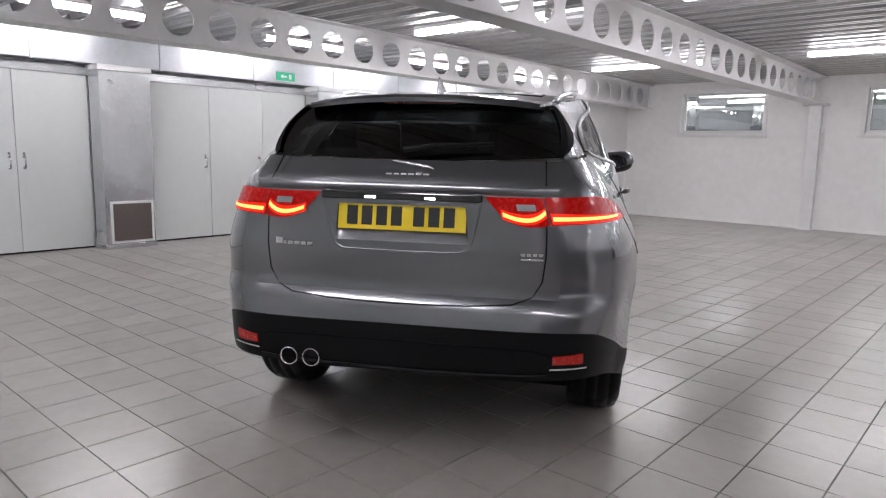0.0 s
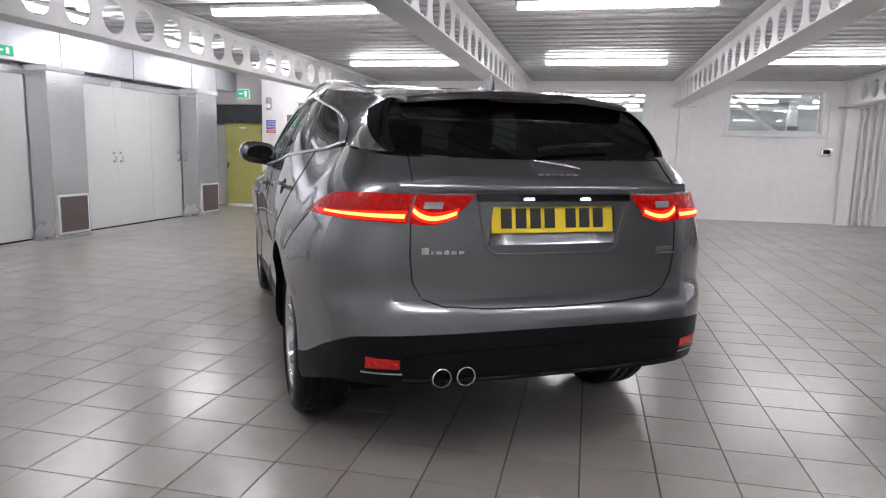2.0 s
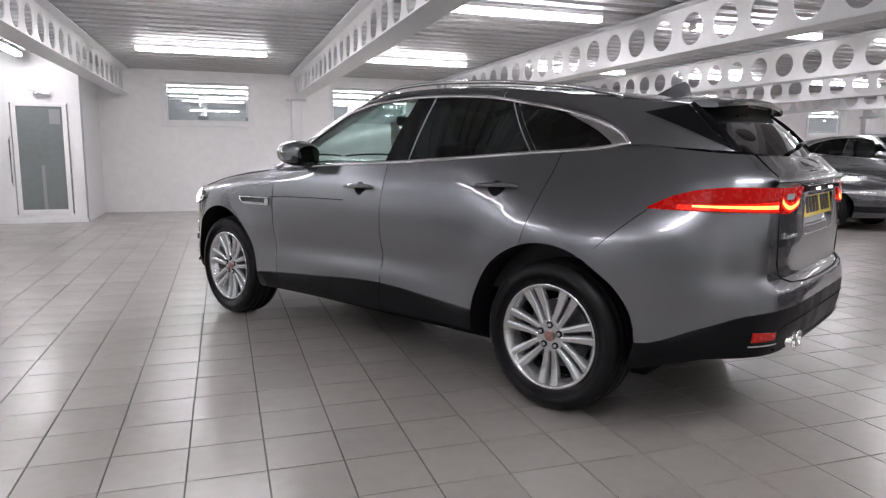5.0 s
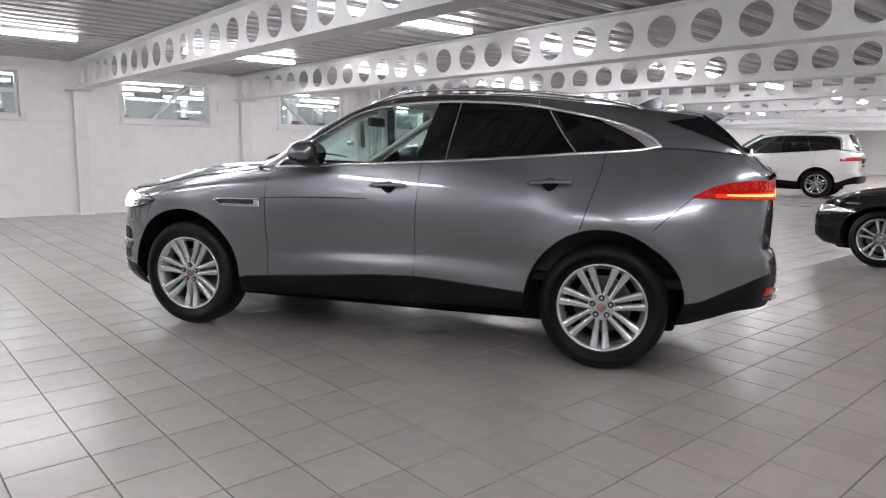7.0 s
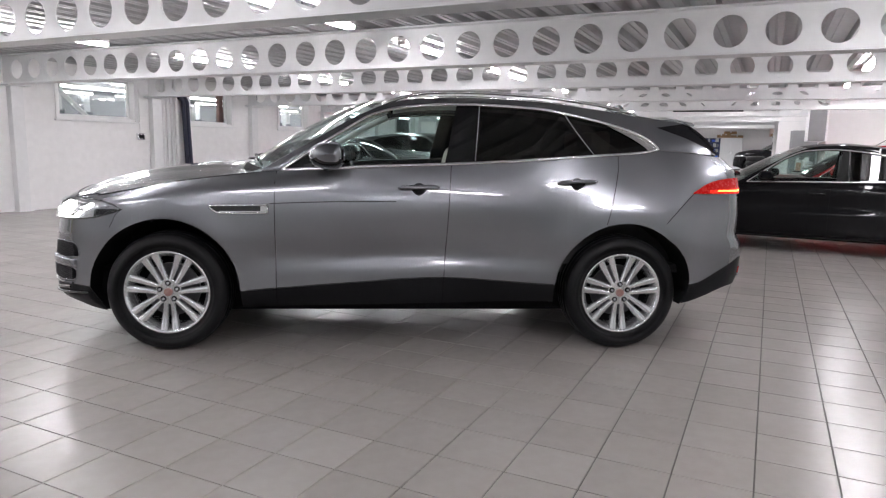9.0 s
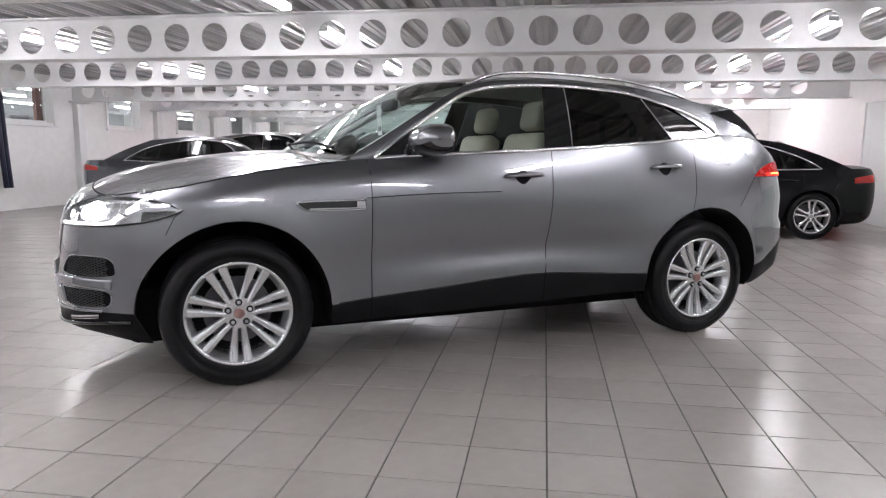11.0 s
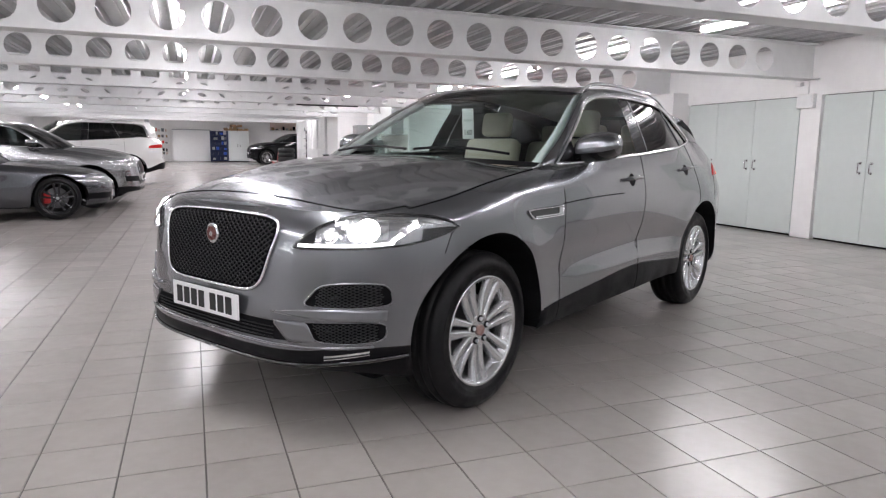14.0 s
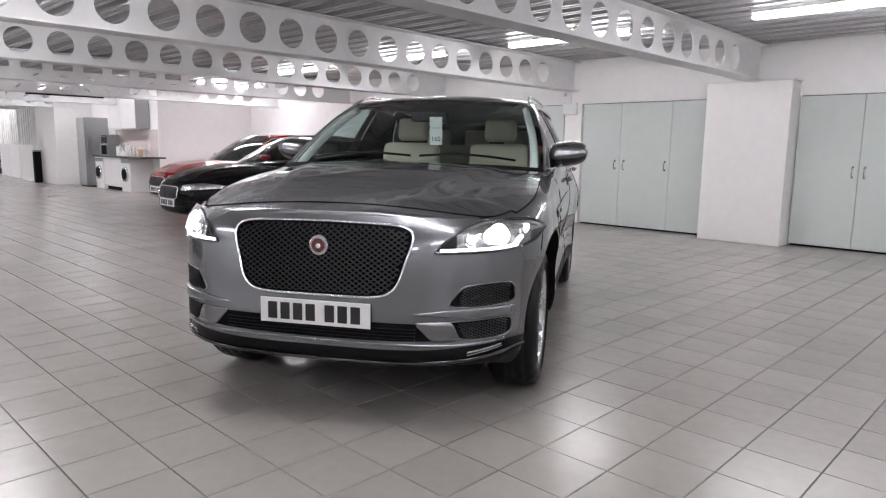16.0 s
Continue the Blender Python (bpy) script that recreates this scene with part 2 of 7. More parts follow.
for k, (a, b) in enumerate(WINDOWS):
    w = thing("window_%d" % (k + 1), "white framed internal window looking into a workshop", "window", ((a + b) / 2, YN, WZ0), kind="structure")
    h, hw = WZ1 - WZ0, (b - a) / 2
    bm = box(-hw - 0.06, -0.028, h - 0.012, hw + 0.06, -0.002, h + 0.05, 0.004)
    box(-hw - 0.06, -0.026, -0.05, -hw + 0.012, -0.002, h - 0.0125, 0.004, bm=bm)
    box(hw - 0.012, -0.026, -0.05, hw + 0.06, -0.002, h - 0.0125, 0.004, bm=bm)
    part("architrave", bm, M_TRIM, w)
    bm = box(-hw + 0.002, 0.16, h - 0.05, hw - 0.002, 0.22, h - 0.002, 0.004)
    box(-hw + 0.002, 0.16, 0.002, hw - 0.002, 0.22, 0.05, 0.004, bm=bm)
    box(-hw + 0.002, 0.161, 0.05, -hw + 0.045, 0.219, h - 0.05, 0.004, bm=bm)
    box(hw - 0.045, 0.161, 0.05, hw - 0.002, 0.219, h - 0.05, 0.004, bm=bm)
    part("window_frame", bm, M_TRIM, w)
    part("window_sill", box(-hw - 0.09, -0.06, -0.085, hw + 0.09, 0.0, -0.052, 0.005), M_TRIM, w)
    p = part("pane", box(-hw + 0.04, 0.187, 0.045, hw - 0.04, 0.193, h - 0.045), M_PANE, w)
    p.visible_shadow = False
    if 7 < a < 8:
        part("side_reveal", box(hw - 0.030, 0.224, 0.0, hw - 0.001, 0.249, h, 0.003), M_BROWN, w, "reddish brown side reveal")
        part("inner_post", box(hw - 0.16, 0.26, 0.0, hw - 0.02, 0.34, h), M_BROWN, w, "reddish brown post behind the glass")

# door wall
bm = box(-7.2, YS - 0.3, 0, XW - 0.06, 6.62, DECK + 0.12)
structure("wall_west", bm, M_WALL, "white wall behind grey plant-room doors", "wall")
structure("wall_recess", box(-7.2, 6.62, 0, -6.25, 8.6, DECK + 0.12), M_WALLW, "white side wall of the lift recess", "wall")
# cupboard wall
bm = box(-7.2, YS - 0.3, 0, 13.9, YS - 0.05, DECK + 0.12)
box(XW, YS - 0.05, 2.03, 6.1, YS, DECK + 0.12, bm=bm)
box(6.1, YS - 0.05, 0, 7.38, YS, DECK + 0.12, bm=bm)
box(8.74, YS - 0.05, 0, 13.9, YS, DECK + 0.12, bm=bm)
box(7.38, YS - 0.05, 2.12, 8.74, YS, DECK + 0.12, bm=bm)
structure("wall_south", bm, M_WALLW, "white plaster wall above pale green cupboards", "wall")
for k, b in enumerate(((13.9, YS - 0.3, 0, 18.6, -3.62, TALL), (18.6, YS - 0.3, 0, 27.5, -2.6, TALL), (27.5, YS - 0.3, 0, XE, YS, TALL))):
    structure("wall_kitchen_%d" % (k + 1), box(*b), M_WALLW, "white plaster wall of the kitchenette block", "wall")
structure("wall_east", box(XE, YS - 0.3, 0, XE + 0.3, 16.5, TALL), M_WALLW, "white far end wall", "wall")
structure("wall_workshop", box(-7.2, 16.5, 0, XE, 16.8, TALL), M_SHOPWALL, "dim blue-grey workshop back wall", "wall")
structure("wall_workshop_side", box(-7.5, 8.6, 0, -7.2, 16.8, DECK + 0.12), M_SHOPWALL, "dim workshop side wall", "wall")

# lift block in the corner
LIFT = ((-4.93, 8.02, 0, -4.48, YN + 0.25, DECK + 0.12), (-3.64, 8.02, 0, -3.44, YN + 0.25, DECK + 0.12), (-4.48, 8.02, 1.95, -3.64, YN + 0.25, DECK + 0.12),
        (-4.48, 8.6, 0, -3.64, YN + 0.25, 1.95), (-4.48, 8.02, 0, -3.64, 8.6, 0.14), (-6.25, 8.5, 0, -4.93, YN + 0.25, DECK + 0.12), (-6.25, 8.3, 2.12, -4.93, 8.5, DECK + 0.12))
for k, b in enumerate(LIFT):
    structure("wall_lift_%d" % (k + 1), box(*b), M_TRIM, "white panelled lift enclosure wall", "wall")
bm = box(-6.25, 8.47, 1.7, -4.93, 8.498, 2.12)
for k in range(10):
    box(-6.25, 8.455, 1.71 + 0.041 * k, -4.93, 8.471, 1.735 + 0.041 * k, 0.003, bm=bm)
structure("lift_recess_back", bm, M_SHOPDARK, "dark grey grooved panel above the lift gate", "trim")

# columns along the window wall
for x, wd in ((0.22, 0.2), (3.40, 0.22), (6.42, 0.24), (9.5, 0.22), (12.6, 0.22), (15.7, 0.22), (18.8, 0.22)):
    c = thing("wall_column", "white painted steel column against the block wall", "column", (x, YN, 0), group="columns under the beams")
    part("shaft", box(-wd / 2, -0.14, 0, wd / 2, -0.001, 2.22, 0.006), M_STEEL, c)
    part("cap_plate", box(-wd / 2 - 0.1, -0.24, 2.222, wd / 2 + 0.1, -0.001, 2.25, 0.003), M_STEEL, c)
    part("base_plate", box(-wd / 2 - 0.03, -0.17, 0, wd / 2 + 0.03, -0.001, 0.015), M_STEEL, c)

# cellular beams
BEAMS = [-3.0, 0.22, 3.25, 6.30, 9.4, 12.5, 15.6, 18.7, 21.8, 24.9, 28.0, 31.1, 34.2]
BZ, BH = 2.245, 0.48


def beam_web():
    bm = bmesh.new()
    pitch, r, seg, t = 0.472, 0.158, 24, 0.006
    z0, z1, zc = 0.016, BH - 0.016, BH / 2
    y0, y1 = YS + 0.02, YN - 0.02
    ys = [-0.14 + pitch * k for k in range(-11, 21)]
    for s in (-t, t):
        last = y0
        for yc in ys + [None]:
            a = (yc - pitch / 2) if yc is not None else y1
            if a > last + 1e-4:
                bm.faces.new([bm.verts.new(c) for c in ((s, last, z0), (s, a, z0), (s, a, z1), (s, last, z1))])
            if yc is None:
                break
            ring, sq = [], []
            for k in range(seg):
                an = 2 * math.pi * (k + 0.5) / seg
                c, sn = math.cos(an), math.sin(an)
                f = min((pitch / 2) / max(abs(c), 1e-6), ((z1 - z0) / 2) / max(abs(sn), 1e-6))
                ring.append(bm.verts.new((s, yc + r * c, zc + r * sn)))
                sq.append(bm.verts.new((s, yc + f * c, zc + f * sn)))
            for k in range(seg):
                q = (k + 1) % seg
                bm.faces.new((ring[k], ring[q], sq[q], sq[k]))
            for cy, cz in ((1, 1), (-1, 1), (-1, -1), (1, -1)):
                co = Vector((s, yc + cy * pitch / 2, zc + cz * (z1 - z0) / 2))
                near = sorted(sq, key=lambda v: (v.co - co).length)[:2]
                bm.faces.new((near[0], near[1], bm.verts.new(co)))
            last = yc + pitch / 2
    for yc in ys:
        rr = [[bm.verts.new((s, yc + r * math.cos(2 * math.pi * (k + 0.5) / seg), zc + r * math.sin(2 * math.pi * (k + 0.5) / seg))) for k in range(seg)] for s in (-t, t)]
        for k in range(seg):
            q = (k + 1) % seg
            bm.faces.new((rr[0][k], rr[0][q], rr[1][q], rr[1][k]))
    bmesh.ops.remove_doubles(bm, verts=bm.verts[:], dist=1e-4)
    return bm


first = None
for x in BEAMS:
    if first is None:
        first = thing("steel_beam", "white painted cellular steel beam with round web openings", "beam", (x, 0, BZ), group="roof beams")
        part("web", beam_web(), M_STEEL, first)
        part("bottom_flange", box(-0.13, YS + 0.01, 0, 0.13, YN - 0.01, 0.016, 0.003), M_STEEL, first)
        part("top_flange", box(-0.13, YS + 0.01, BH - 0.016, 0.13, YN - 0.01, BH - 0.001, 0.003), M_STEEL, first)
    else:
        copy_thing(first, pose(x, 0, BZ + rise(x)))

# fluorescent battens
lamp = None
for x in BEAMS[:-1]:
    for y in (6.25, 4.2, 2.05, -0.9, -3.75) if x > 24 else (6.25, 2.05, -3.75):
        if y < -1 and 12 < x < 27:      # the kitchen and office block takes up this row
            if x not in (12.5, 15.6, 21.8):
                continue
            y = -2.1
        at = (x + 1.53, y, 2.655 + rise(x + 0.8))
        if lamp is None:
            lamp = thing("ceiling_light", "lit white fluorescent batten under the steel deck", "ceiling light", at, group="fluorescent battens")
            part("diffuser", box(-0.90, -0.055, -0.02, 0.90, 0.055, 0.035, 0.02), M_TUBE, lamp, "glowing white diffuser")
            part("housing", box(-0.92, -0.06, 0.036, 0.92, 0.06, 0.075, 0.004), M_WHITE, lamp)
            part("end_cap", box(-0.925, -0.057, -0.022, -0.902, 0.057, 0.034, 0.006), M_WHITE, lamp)
            part("end_cap", box(0.902, -0.057, -0.022, 0.925, 0.057, 0.034, 0.006), M_WHITE, lamp)
            part("hanger", cyl(0.012, 0.06, 8, pose(0, 0, 0.1)), M_GREY, lamp)
        else:
            copy_thing(lamp, pose(*at))
rail = thing("beam_rail", "thin dark rail fixed under the steel beam", "rail", (12.5, -1.1, BZ))
part("bar", box(-0.03, -0.75, -0.03, 0.03, 0.75, -0.002, 0.004), M_DARK, rail)
for y in (-0.6, 0.6):
    part("clip", box(-0.05, y - 0.02, -0.012, 0.05, y + 0.02, -0.001), M_GREY, rail)
copy_thing(lamp, pose(12.1, -5.0, 2.655))      # added unseen fill batten, brightens the wall by the kitchenette
for y in (-3.70, -0.95, 1.80, 4.30, 7.0):      # unseen battens added over the west bay for its light, turned crosswise
    copy_thing(lamp, pose(-4.2, y, 2.655, 0, 0, 90) @ Matrix.Diagonal((0.72, 1, 1, 1)))

# ---- fittings of the hall ----
def pull_handle(parent, x, y, z, nx=0, ny=0, h=0.13):
    """A small bow handle standing off a door; (nx, ny) points out of the door."""
    d = Vector((nx, ny, 0))
    p = Vector((x, y, z))
    bm = tube_path([p - Vector((0, 0, h / 2)), p - Vector((0, 0, h / 2)) + d * 0.045, p + Vector((0, 0, h / 2)) + d * 0.045, p + Vector((0, 0, h / 2))], 0.008, 8)
    for s in (-1, 1):
        cyl(0.018, 0.008, 14, Matrix.Translation(p + Vector((0, 0, s * h / 2)) + d * 0.004) @ d.to_track_quat("Z", "Y").to_matrix().to_4x4(), bm=bm)
    return part("door_handle", bm, M_CHROME, parent, "chrome bow handle", smooth=True)


# plant-room doors along the west wall
def leaf_w(y0, y1, handle=None):
    t = thing("service_door", "tall pale grey laminate service door, closed", "door", (XW, (y0 + y1) / 2, 0), group="service doors")
    w = (y1 - y0) / 2
    part("leaf", box(-0.045, -w + 0.003, 0.02, 0.0, w - 0.003, 2.10, 0.002), M_DOOR, t)
    part("threshold_gap", box(-0.05, -w, 0.0, -0.012, w, 0.02), M_DARK, t)
    if handle is not None:
        pull_handle(t, 0.0, handle * (w - 0.075), 1.06, 1, 0)
        part("lock", cyl(0.012, 0.006, 12, Matrix.Translation((0.003, handle * (w - 0.075), 1.16)) @ Matrix.Rotation(math.pi / 2, 4, "Y")), M_CHROME, t)


for y0, y1, h in ((-6.2, -5.35, None), (-5.35, -4.5, 1), (-4.5, -3.65, -1), (-3.65, -2.8, None), (-2.8, -2.2, None), (-2.2, -1.36, 1), (-1.36, -0.56, -1),
                  (0.10, 1.04, 1), (1.04, 1.90, 1), (1.90, 2.66, -1), (3.33, 4.32, 1), (4.32, 5.15, -1), (5.15, 5.95, 1)):
    leaf_w(y0, y1, h)
structure("trim_door_head", box(XW - 0.06, YS, 2.103, XW + 0.02, 6.6, 2.20, 0.004), M_COLG, "grey metal door head strip", "trim")

# metal-clad columns with vent grilles
for y0, y1 in ((-0.55, 0.07), (2.68, 3.31), (5.97, 6.61)):
    c = thing("clad_column", "brushed metal clad column with a low brown vent grille", "column", (XW, (y0 + y1) / 2, 0), group="clad columns")
    w = (y1 - y0) / 2
    part("cladding", box(0.0, -w, 0.06, 0.33, w, 2.16, 0.006), M_COLG, c)
    part("plinth", box(-0.01, -w - 0.01, 0.0, 0.345, w + 0.01, 0.06, 0.004), M_COLG, c)
    part("cap", box(-0.01, -w - 0.015, 2.16, 0.35, w + 0.015, 2.225, 0.005), M_STEEL, c)
    g = part("vent_frame", box(0.33, -w + 0.06, 0.07, 0.345, w - 0.03, 0.59, 0.003), M_STEEL, c, "pale metal vent frame")
    part("vent_mesh", box(0.344, -w + 0.09, 0.10, 0.350, w - 0.06, 0.56), M_MESH, g, "brown perforated vent mesh")
    for k in range(14):
        part("vent_bar", box(0.349, -w + 0.09, 0.115 + 0.032 * k, 0.354, w - 0.06, 0.119 + 0.032 * k), M_MESH, g)

# duct boxes above the doors
ys = [-6.2, -4.08, -2.64, -1.20, 0.29, 1.67, 3.13, 4.57, 6.10]
for a, b in zip(ys, ys[1:]):
    d = thing("duct_section", "shiny galvanised sheet metal duct section", "duct", (XW, (a + b) / 2, 2.235), group="galvanised ducts")
    w = (b - a) / 2
    part("casing", box(-0.6, -w + 0.012, 0, 0.17, w - 0.012, 0.475, 0.003), M_GALV, d)
    part("flange", box(-0.6, w - 0.012, -0.012, 0.182, w + 0.008, 0.48, 0.002), M_GALV, d)
d = thing("duct_end", "galvanised duct end section stepping down beside the lift", "duct", (XW, 6.15, 2.235), group="galvanised ducts")
bm = box(-0.6, 0.0, 0.0, 0.16, 0.75, 0.475, 0.004)
box(-0.5, 0.76, 0.08, 0.10, 1.6, 0.47, 0.004, bm=bm)
part("casing", bm, M_GALV, d)
part("flange", box(-0.6, 0.745, -0.01, 0.17, 0.765, 0.48), M_GALV, d)


def exit_sign(at, rz, label):
    e = thing("exit_sign", label, "sign", at, rz, group="exit signs")
    part("panel", box(-0.165, -0.006, -0.06, 0.165, 0.006, 0.06, 0.004), M_EXIT, e)
    bm = bmesh.new()
    for v in ((-0.10, 0.0), (-0.045, 0.035), (-0.045, 0.012), (0.02, 0.012), (0.02, -0.012), (-0.045, -0.012), (-0.045, -0.035)):
        bm.verts.new((v[0], -0.008, v[1]))
    bm.faces.new(bm.verts[:])
    part("arrow", bm, M_WHITE, e, "white arrow")
    part("door_symbol", box(0.055, -0.0085, -0.035, 0.10, -0.0065, 0.035), M_WHITE, e)
    return e


exit_sign((XW + 0.178, 2.20, 2.335), 90, "green emergency exit sign with a white arrow on the duct")
hx = thing("exit_sign", "green hanging emergency exit sign box", "sign", (-5.08, 7.55, 2.27), 20, group="exit signs")
hx.scale = (0.72, 0.72, 0.9)
part("box", box(-0.17, -0.045, -0.10, 0.17, 0.045, 0.10, 0.006), M_WHITE, hx)
part("panel", box(-0.155, -0.05, -0.085, 0.155, -0.046, 0.085), M_EXIT, hx)
part("arrow", box(-0.10, -0.053, -0.015, 0.0, -0.0505, 0.015), M_WHITE, hx)
part("running_symbol", box(0.04, -0.053, -0.06, 0.10, -0.0505, 0.06), M_WHITE, hx)
part("drop_rod", cyl(0.008, 0.45, 8, pose(0, 0, 0.31)), M_STEEL, hx)

# lift: gate, door and signs
g = thing("lift_gate", "dull yellow steel goods lift gate, closed", "gate", (-5.45, 8.22, 0))
part("panel", box(-0.40, -0.02, 0.06, 0.40, 0.02, 1.68, 0.006), M_YELLOW, g)
part("kick_rail", box(-0.40, -0.024, 0.0, 0.40, 0.024, 0.06, 0.003), M_STEEL, g)
part("top_rail", box(-0.42, -0.03, 1.68, 0.42, 0.03, 1.72, 0.004), M_YELLOW, g)
part("notice", box(-0.08, -0.026, 1.20, 0.08, -0.021, 1.30), M_YSIGN, g, "bright yellow notice")
part("maker_label", box(-0.10, -0.026, 1.62, 0.06, -0.021, 1.65), M_WHITE, g)
part("latch", tube_path([(-0.34, -0.02, 0.90), (-0.34, -0.06, 0.92), (-0.34, -0.06, 0.86), (-0.36, -0.06, 0.80)], 0.01, 6), M_DARK, g, "black latch handle")
for z in (0.28, 0.95, 1.55):
    part("hinge", box(0.36, -0.035, z, 0.41, -0.02, z + 0.06, 0.004), M_GREY, g)
d = thing("door_1", "white lift door with a tall glass panel", "door", (-4.06, 8.02, 0), kind="structure")
bm = bmesh.new()
for x0, x1, z0, z1 in ((-0.40, -0.33, 0.14, 1.95), (0.33, 0.40, 0.14, 1.95), (-0.33, 0.33, 0.14, 0.22), (-0.33, 0.33, 1.90, 1.95)):
    box(x0, -0.012, z0, x1, 0.03, z1, 0.003, bm=bm)
part("door_frame", bm, M_TRIM, d)
M_FROST = mat("grey_wired_glass", (0.20, 0.22, 0.22), 0.08, vary=0.12, scale=1.2, rvary=0.02)
part("glass_panel", box(-0.33, 0.002, 0.22, 0.33, 0.012, 1.90), M_FROST, d, "grey wired glass panel")
part("glass_mullion", box(-0.02, -0.004, 0.22, 0.03, 0.004, 0.95), M_GREY, d)
part("closed_notice", box(0.14, -0.006, 1.62, 0.30, 0.001, 1.86), M_GREY, d)
part("door_closer", box(-0.05, -0.07, 2.07, 0.20, -0.014, 2.12, 0.006), M_SATIN, d)
part("closer_arm", tube_path([(0.10, -0.05, 2.10), (-0.02, -0.12, 2.13), (-0.12, -0.03, 2.15)], 0.008, 6), M_SATIN, d)
part("pull_bar", tube_path([(-0.44, -0.02, 0.62), (-0.44, -0.07, 0.66), (-0.44, -0.07, 1.36), (-0.44, -0.02, 1.40)], 0.013, 8), M_CHROME, d, "long chrome pull bar")
s1 = thing("safety_notice", "white board with blue and red notice panels on the lift wall", "sign", (-4.73, 8.012, 1.68))
part("board", box(-0.11, -0.008, -0.16, 0.11, 0.004, 0.14, 0.002), M_WHITE, s1)
for z, m in ((0.085, M_BLUE), (0.02, M_BLUE), (-0.045, M_BLUE), (-0.115, M_RED)):
    part("notice_panel", box(-0.10, -0.012, z - 0.026, 0.10, -0.0085, z + 0.026), m, s1)
    part("notice_text", box(-0.07, -0.0145, z - 0.005, 0.08, -0.0125, z + 0.005), M_WHITE, s1)
s2 = thing("call_panel", "grey metal lift call panel", "control panel", (-4.76, 8.012, 1.02))
part("plate", box(-0.05, -0.02, -0.16, 0.05, 0.004, 0.18, 0.006), M_SATIN, s2)
for z in (-0.06, 0.0, 0.06):
    part("button", cyl(0.014, 0.01, 14, Matrix.Translation((0, -0.024, z)) @ Matrix.Rotation(math.pi / 2, 4, "X")), M_GREY, s2)
part("symbol", box(-0.03, -0.0235, 0.105, 0.03, -0.0205, 0.165), M_DARK, s2)
s3 = thing("wall_sounder", "round grey alarm sounder on the lift wall", "alarm", (-4.76, 8.01, 2.12))
part("body", box(-0.06, -0.06, -0.13, 0.06, 0.008, 0.13, 0.03), M_GREY, s3)
part("lens", cyl(0.045, 0.03, 18, Matrix.Translation((0, -0.07, -0.05)) @ Matrix.Rotation(math.pi / 2, 4, "X")), M_WHITE, s3)
structure("trim_lift_corner", box(-3.455, 8.005, 0.0, -3.43, 8.03, 2.45), M_GREY, "grey corner strip of the lift enclosure", "trim")
structure("baseboard", box(-4.93, 8.004, 0.0, -3.44, 8.02, 0.07), M_STEEL, "pale skirting of the lift enclosure", "baseboard")

# cupboards along the south wall
def cupboard(x0, x1, splits, handles, zt=2.02):
    t = thing("cupboard", "tall pale green built-in cupboard with closed doors", "cupboard", ((x0 + x1) / 2, YS, 0), group="wall cupboards")
    o = (x0 + x1) / 2
    part("carcass", box(x0 - o, -0.05, 0, x1 - o, -0.028, zt + 0.02), M_DARK, t)
    es = [x0] + splits + [x1]
    for a, b in zip(es, es[1:]):
        dr = part("door", box(a - o + 0.003, -0.028, 0.03, b - o - 0.003, 0.006, zt, 0.002), M_CAB, t)
        for hx in handles:
            if a < hx < b:
                pull_handle(dr, hx - o, 0.006, 1.03, 0, 1)


cupboard(0.80, 3.03, [1.45, 2.31], [2.39, 2.23, 1.52])
cupboard(3.42, 5.75, [4.26, 5.05], [4.34, 4.18, 5.12])
cupboard(-5.40, -0.36, [-4.55, -3.7, -2.85, -1.98, -1.12], [-1.05, -1.19, -2.77, -2.93, -4.47, -4.63])
p = thing("wall_pier", "white plastered pier with a moulded top under the beam", "pier", (0.30, YS, 0))
part("pier_face", box(-0.64, -0.048, 0, 0.49, 0.34, 2.215, 0.008), M_WALLW, p)
part("pier_cap", box(-0.66, -0.048, 2.215, 0.51, 0.36, 2.243, 0.006), M_TRIM, p)
p = thing("wall_pier", "narrow white pier between green cupboards", "pier", (3.22, YS, 0))
part("pier_face", box(-0.17, -0.048, 0, 0.17, 0.03, 2.03, 0.004), M_WALLW, p)
p = thing("wall_pier", "white plastered pier beside a plain door", "pier", (6.25, YS, 0))
part("pier_face", box(-0.45, -0.048, 0.09, 0.40, 0.32, 2.24, 0.008), M_WALLW, p)
part("pier_foot", box(-0.46, -0.048, 0.0, 0.41, 0.33, 0.088, 0.004), M_TRIM, p)
em = thing("emergency_light", "white bulkhead emergency light with a conduit", "emergency light", (3.27, YS + 0.03, 1.95))
part("housing", box(-0.14, -0.002, -0.10, 0.14, 0.07, 0.10, 0.012), M_WHITE, em)
part("diffuser", box(-0.115, 0.07, -0.075, 0.115, 0.078, 0.075, 0.003), M_STEEL, em)
part("conduit", cyl(0.012, 0.20, 8, pose(0.0, 0.012, 0.19)), M_WHITE, em)
dv = thing("alarm_sensor", "small white sensor on a bracket above the cupboards", "sensor", (3.42, YS + 0.03, 2.20))
part("bracket", box(-0.03, -0.032, -0.03, 0.03, 0.01, 0.03, 0.005), M_WHITE, dv)
part("head", box(-0.05, 0.01, -0.04, 0.05, 0.07, 0.02, 0.015), M_WHITE, dv)
d = thing("door_2", "pale grey flush door in the white south wall", "door", (8.06, YS, 0), kind="structure")
part("leaf", box(-0.66, -0.045, 0.01, 0.66, -0.02, 2.10, 0.003), M_DOOR, d)
part("door_frame", box(-0.68, -0.048, 2.10, 0.68, 0.012, 2.14, 0.003), M_TRIM, d)
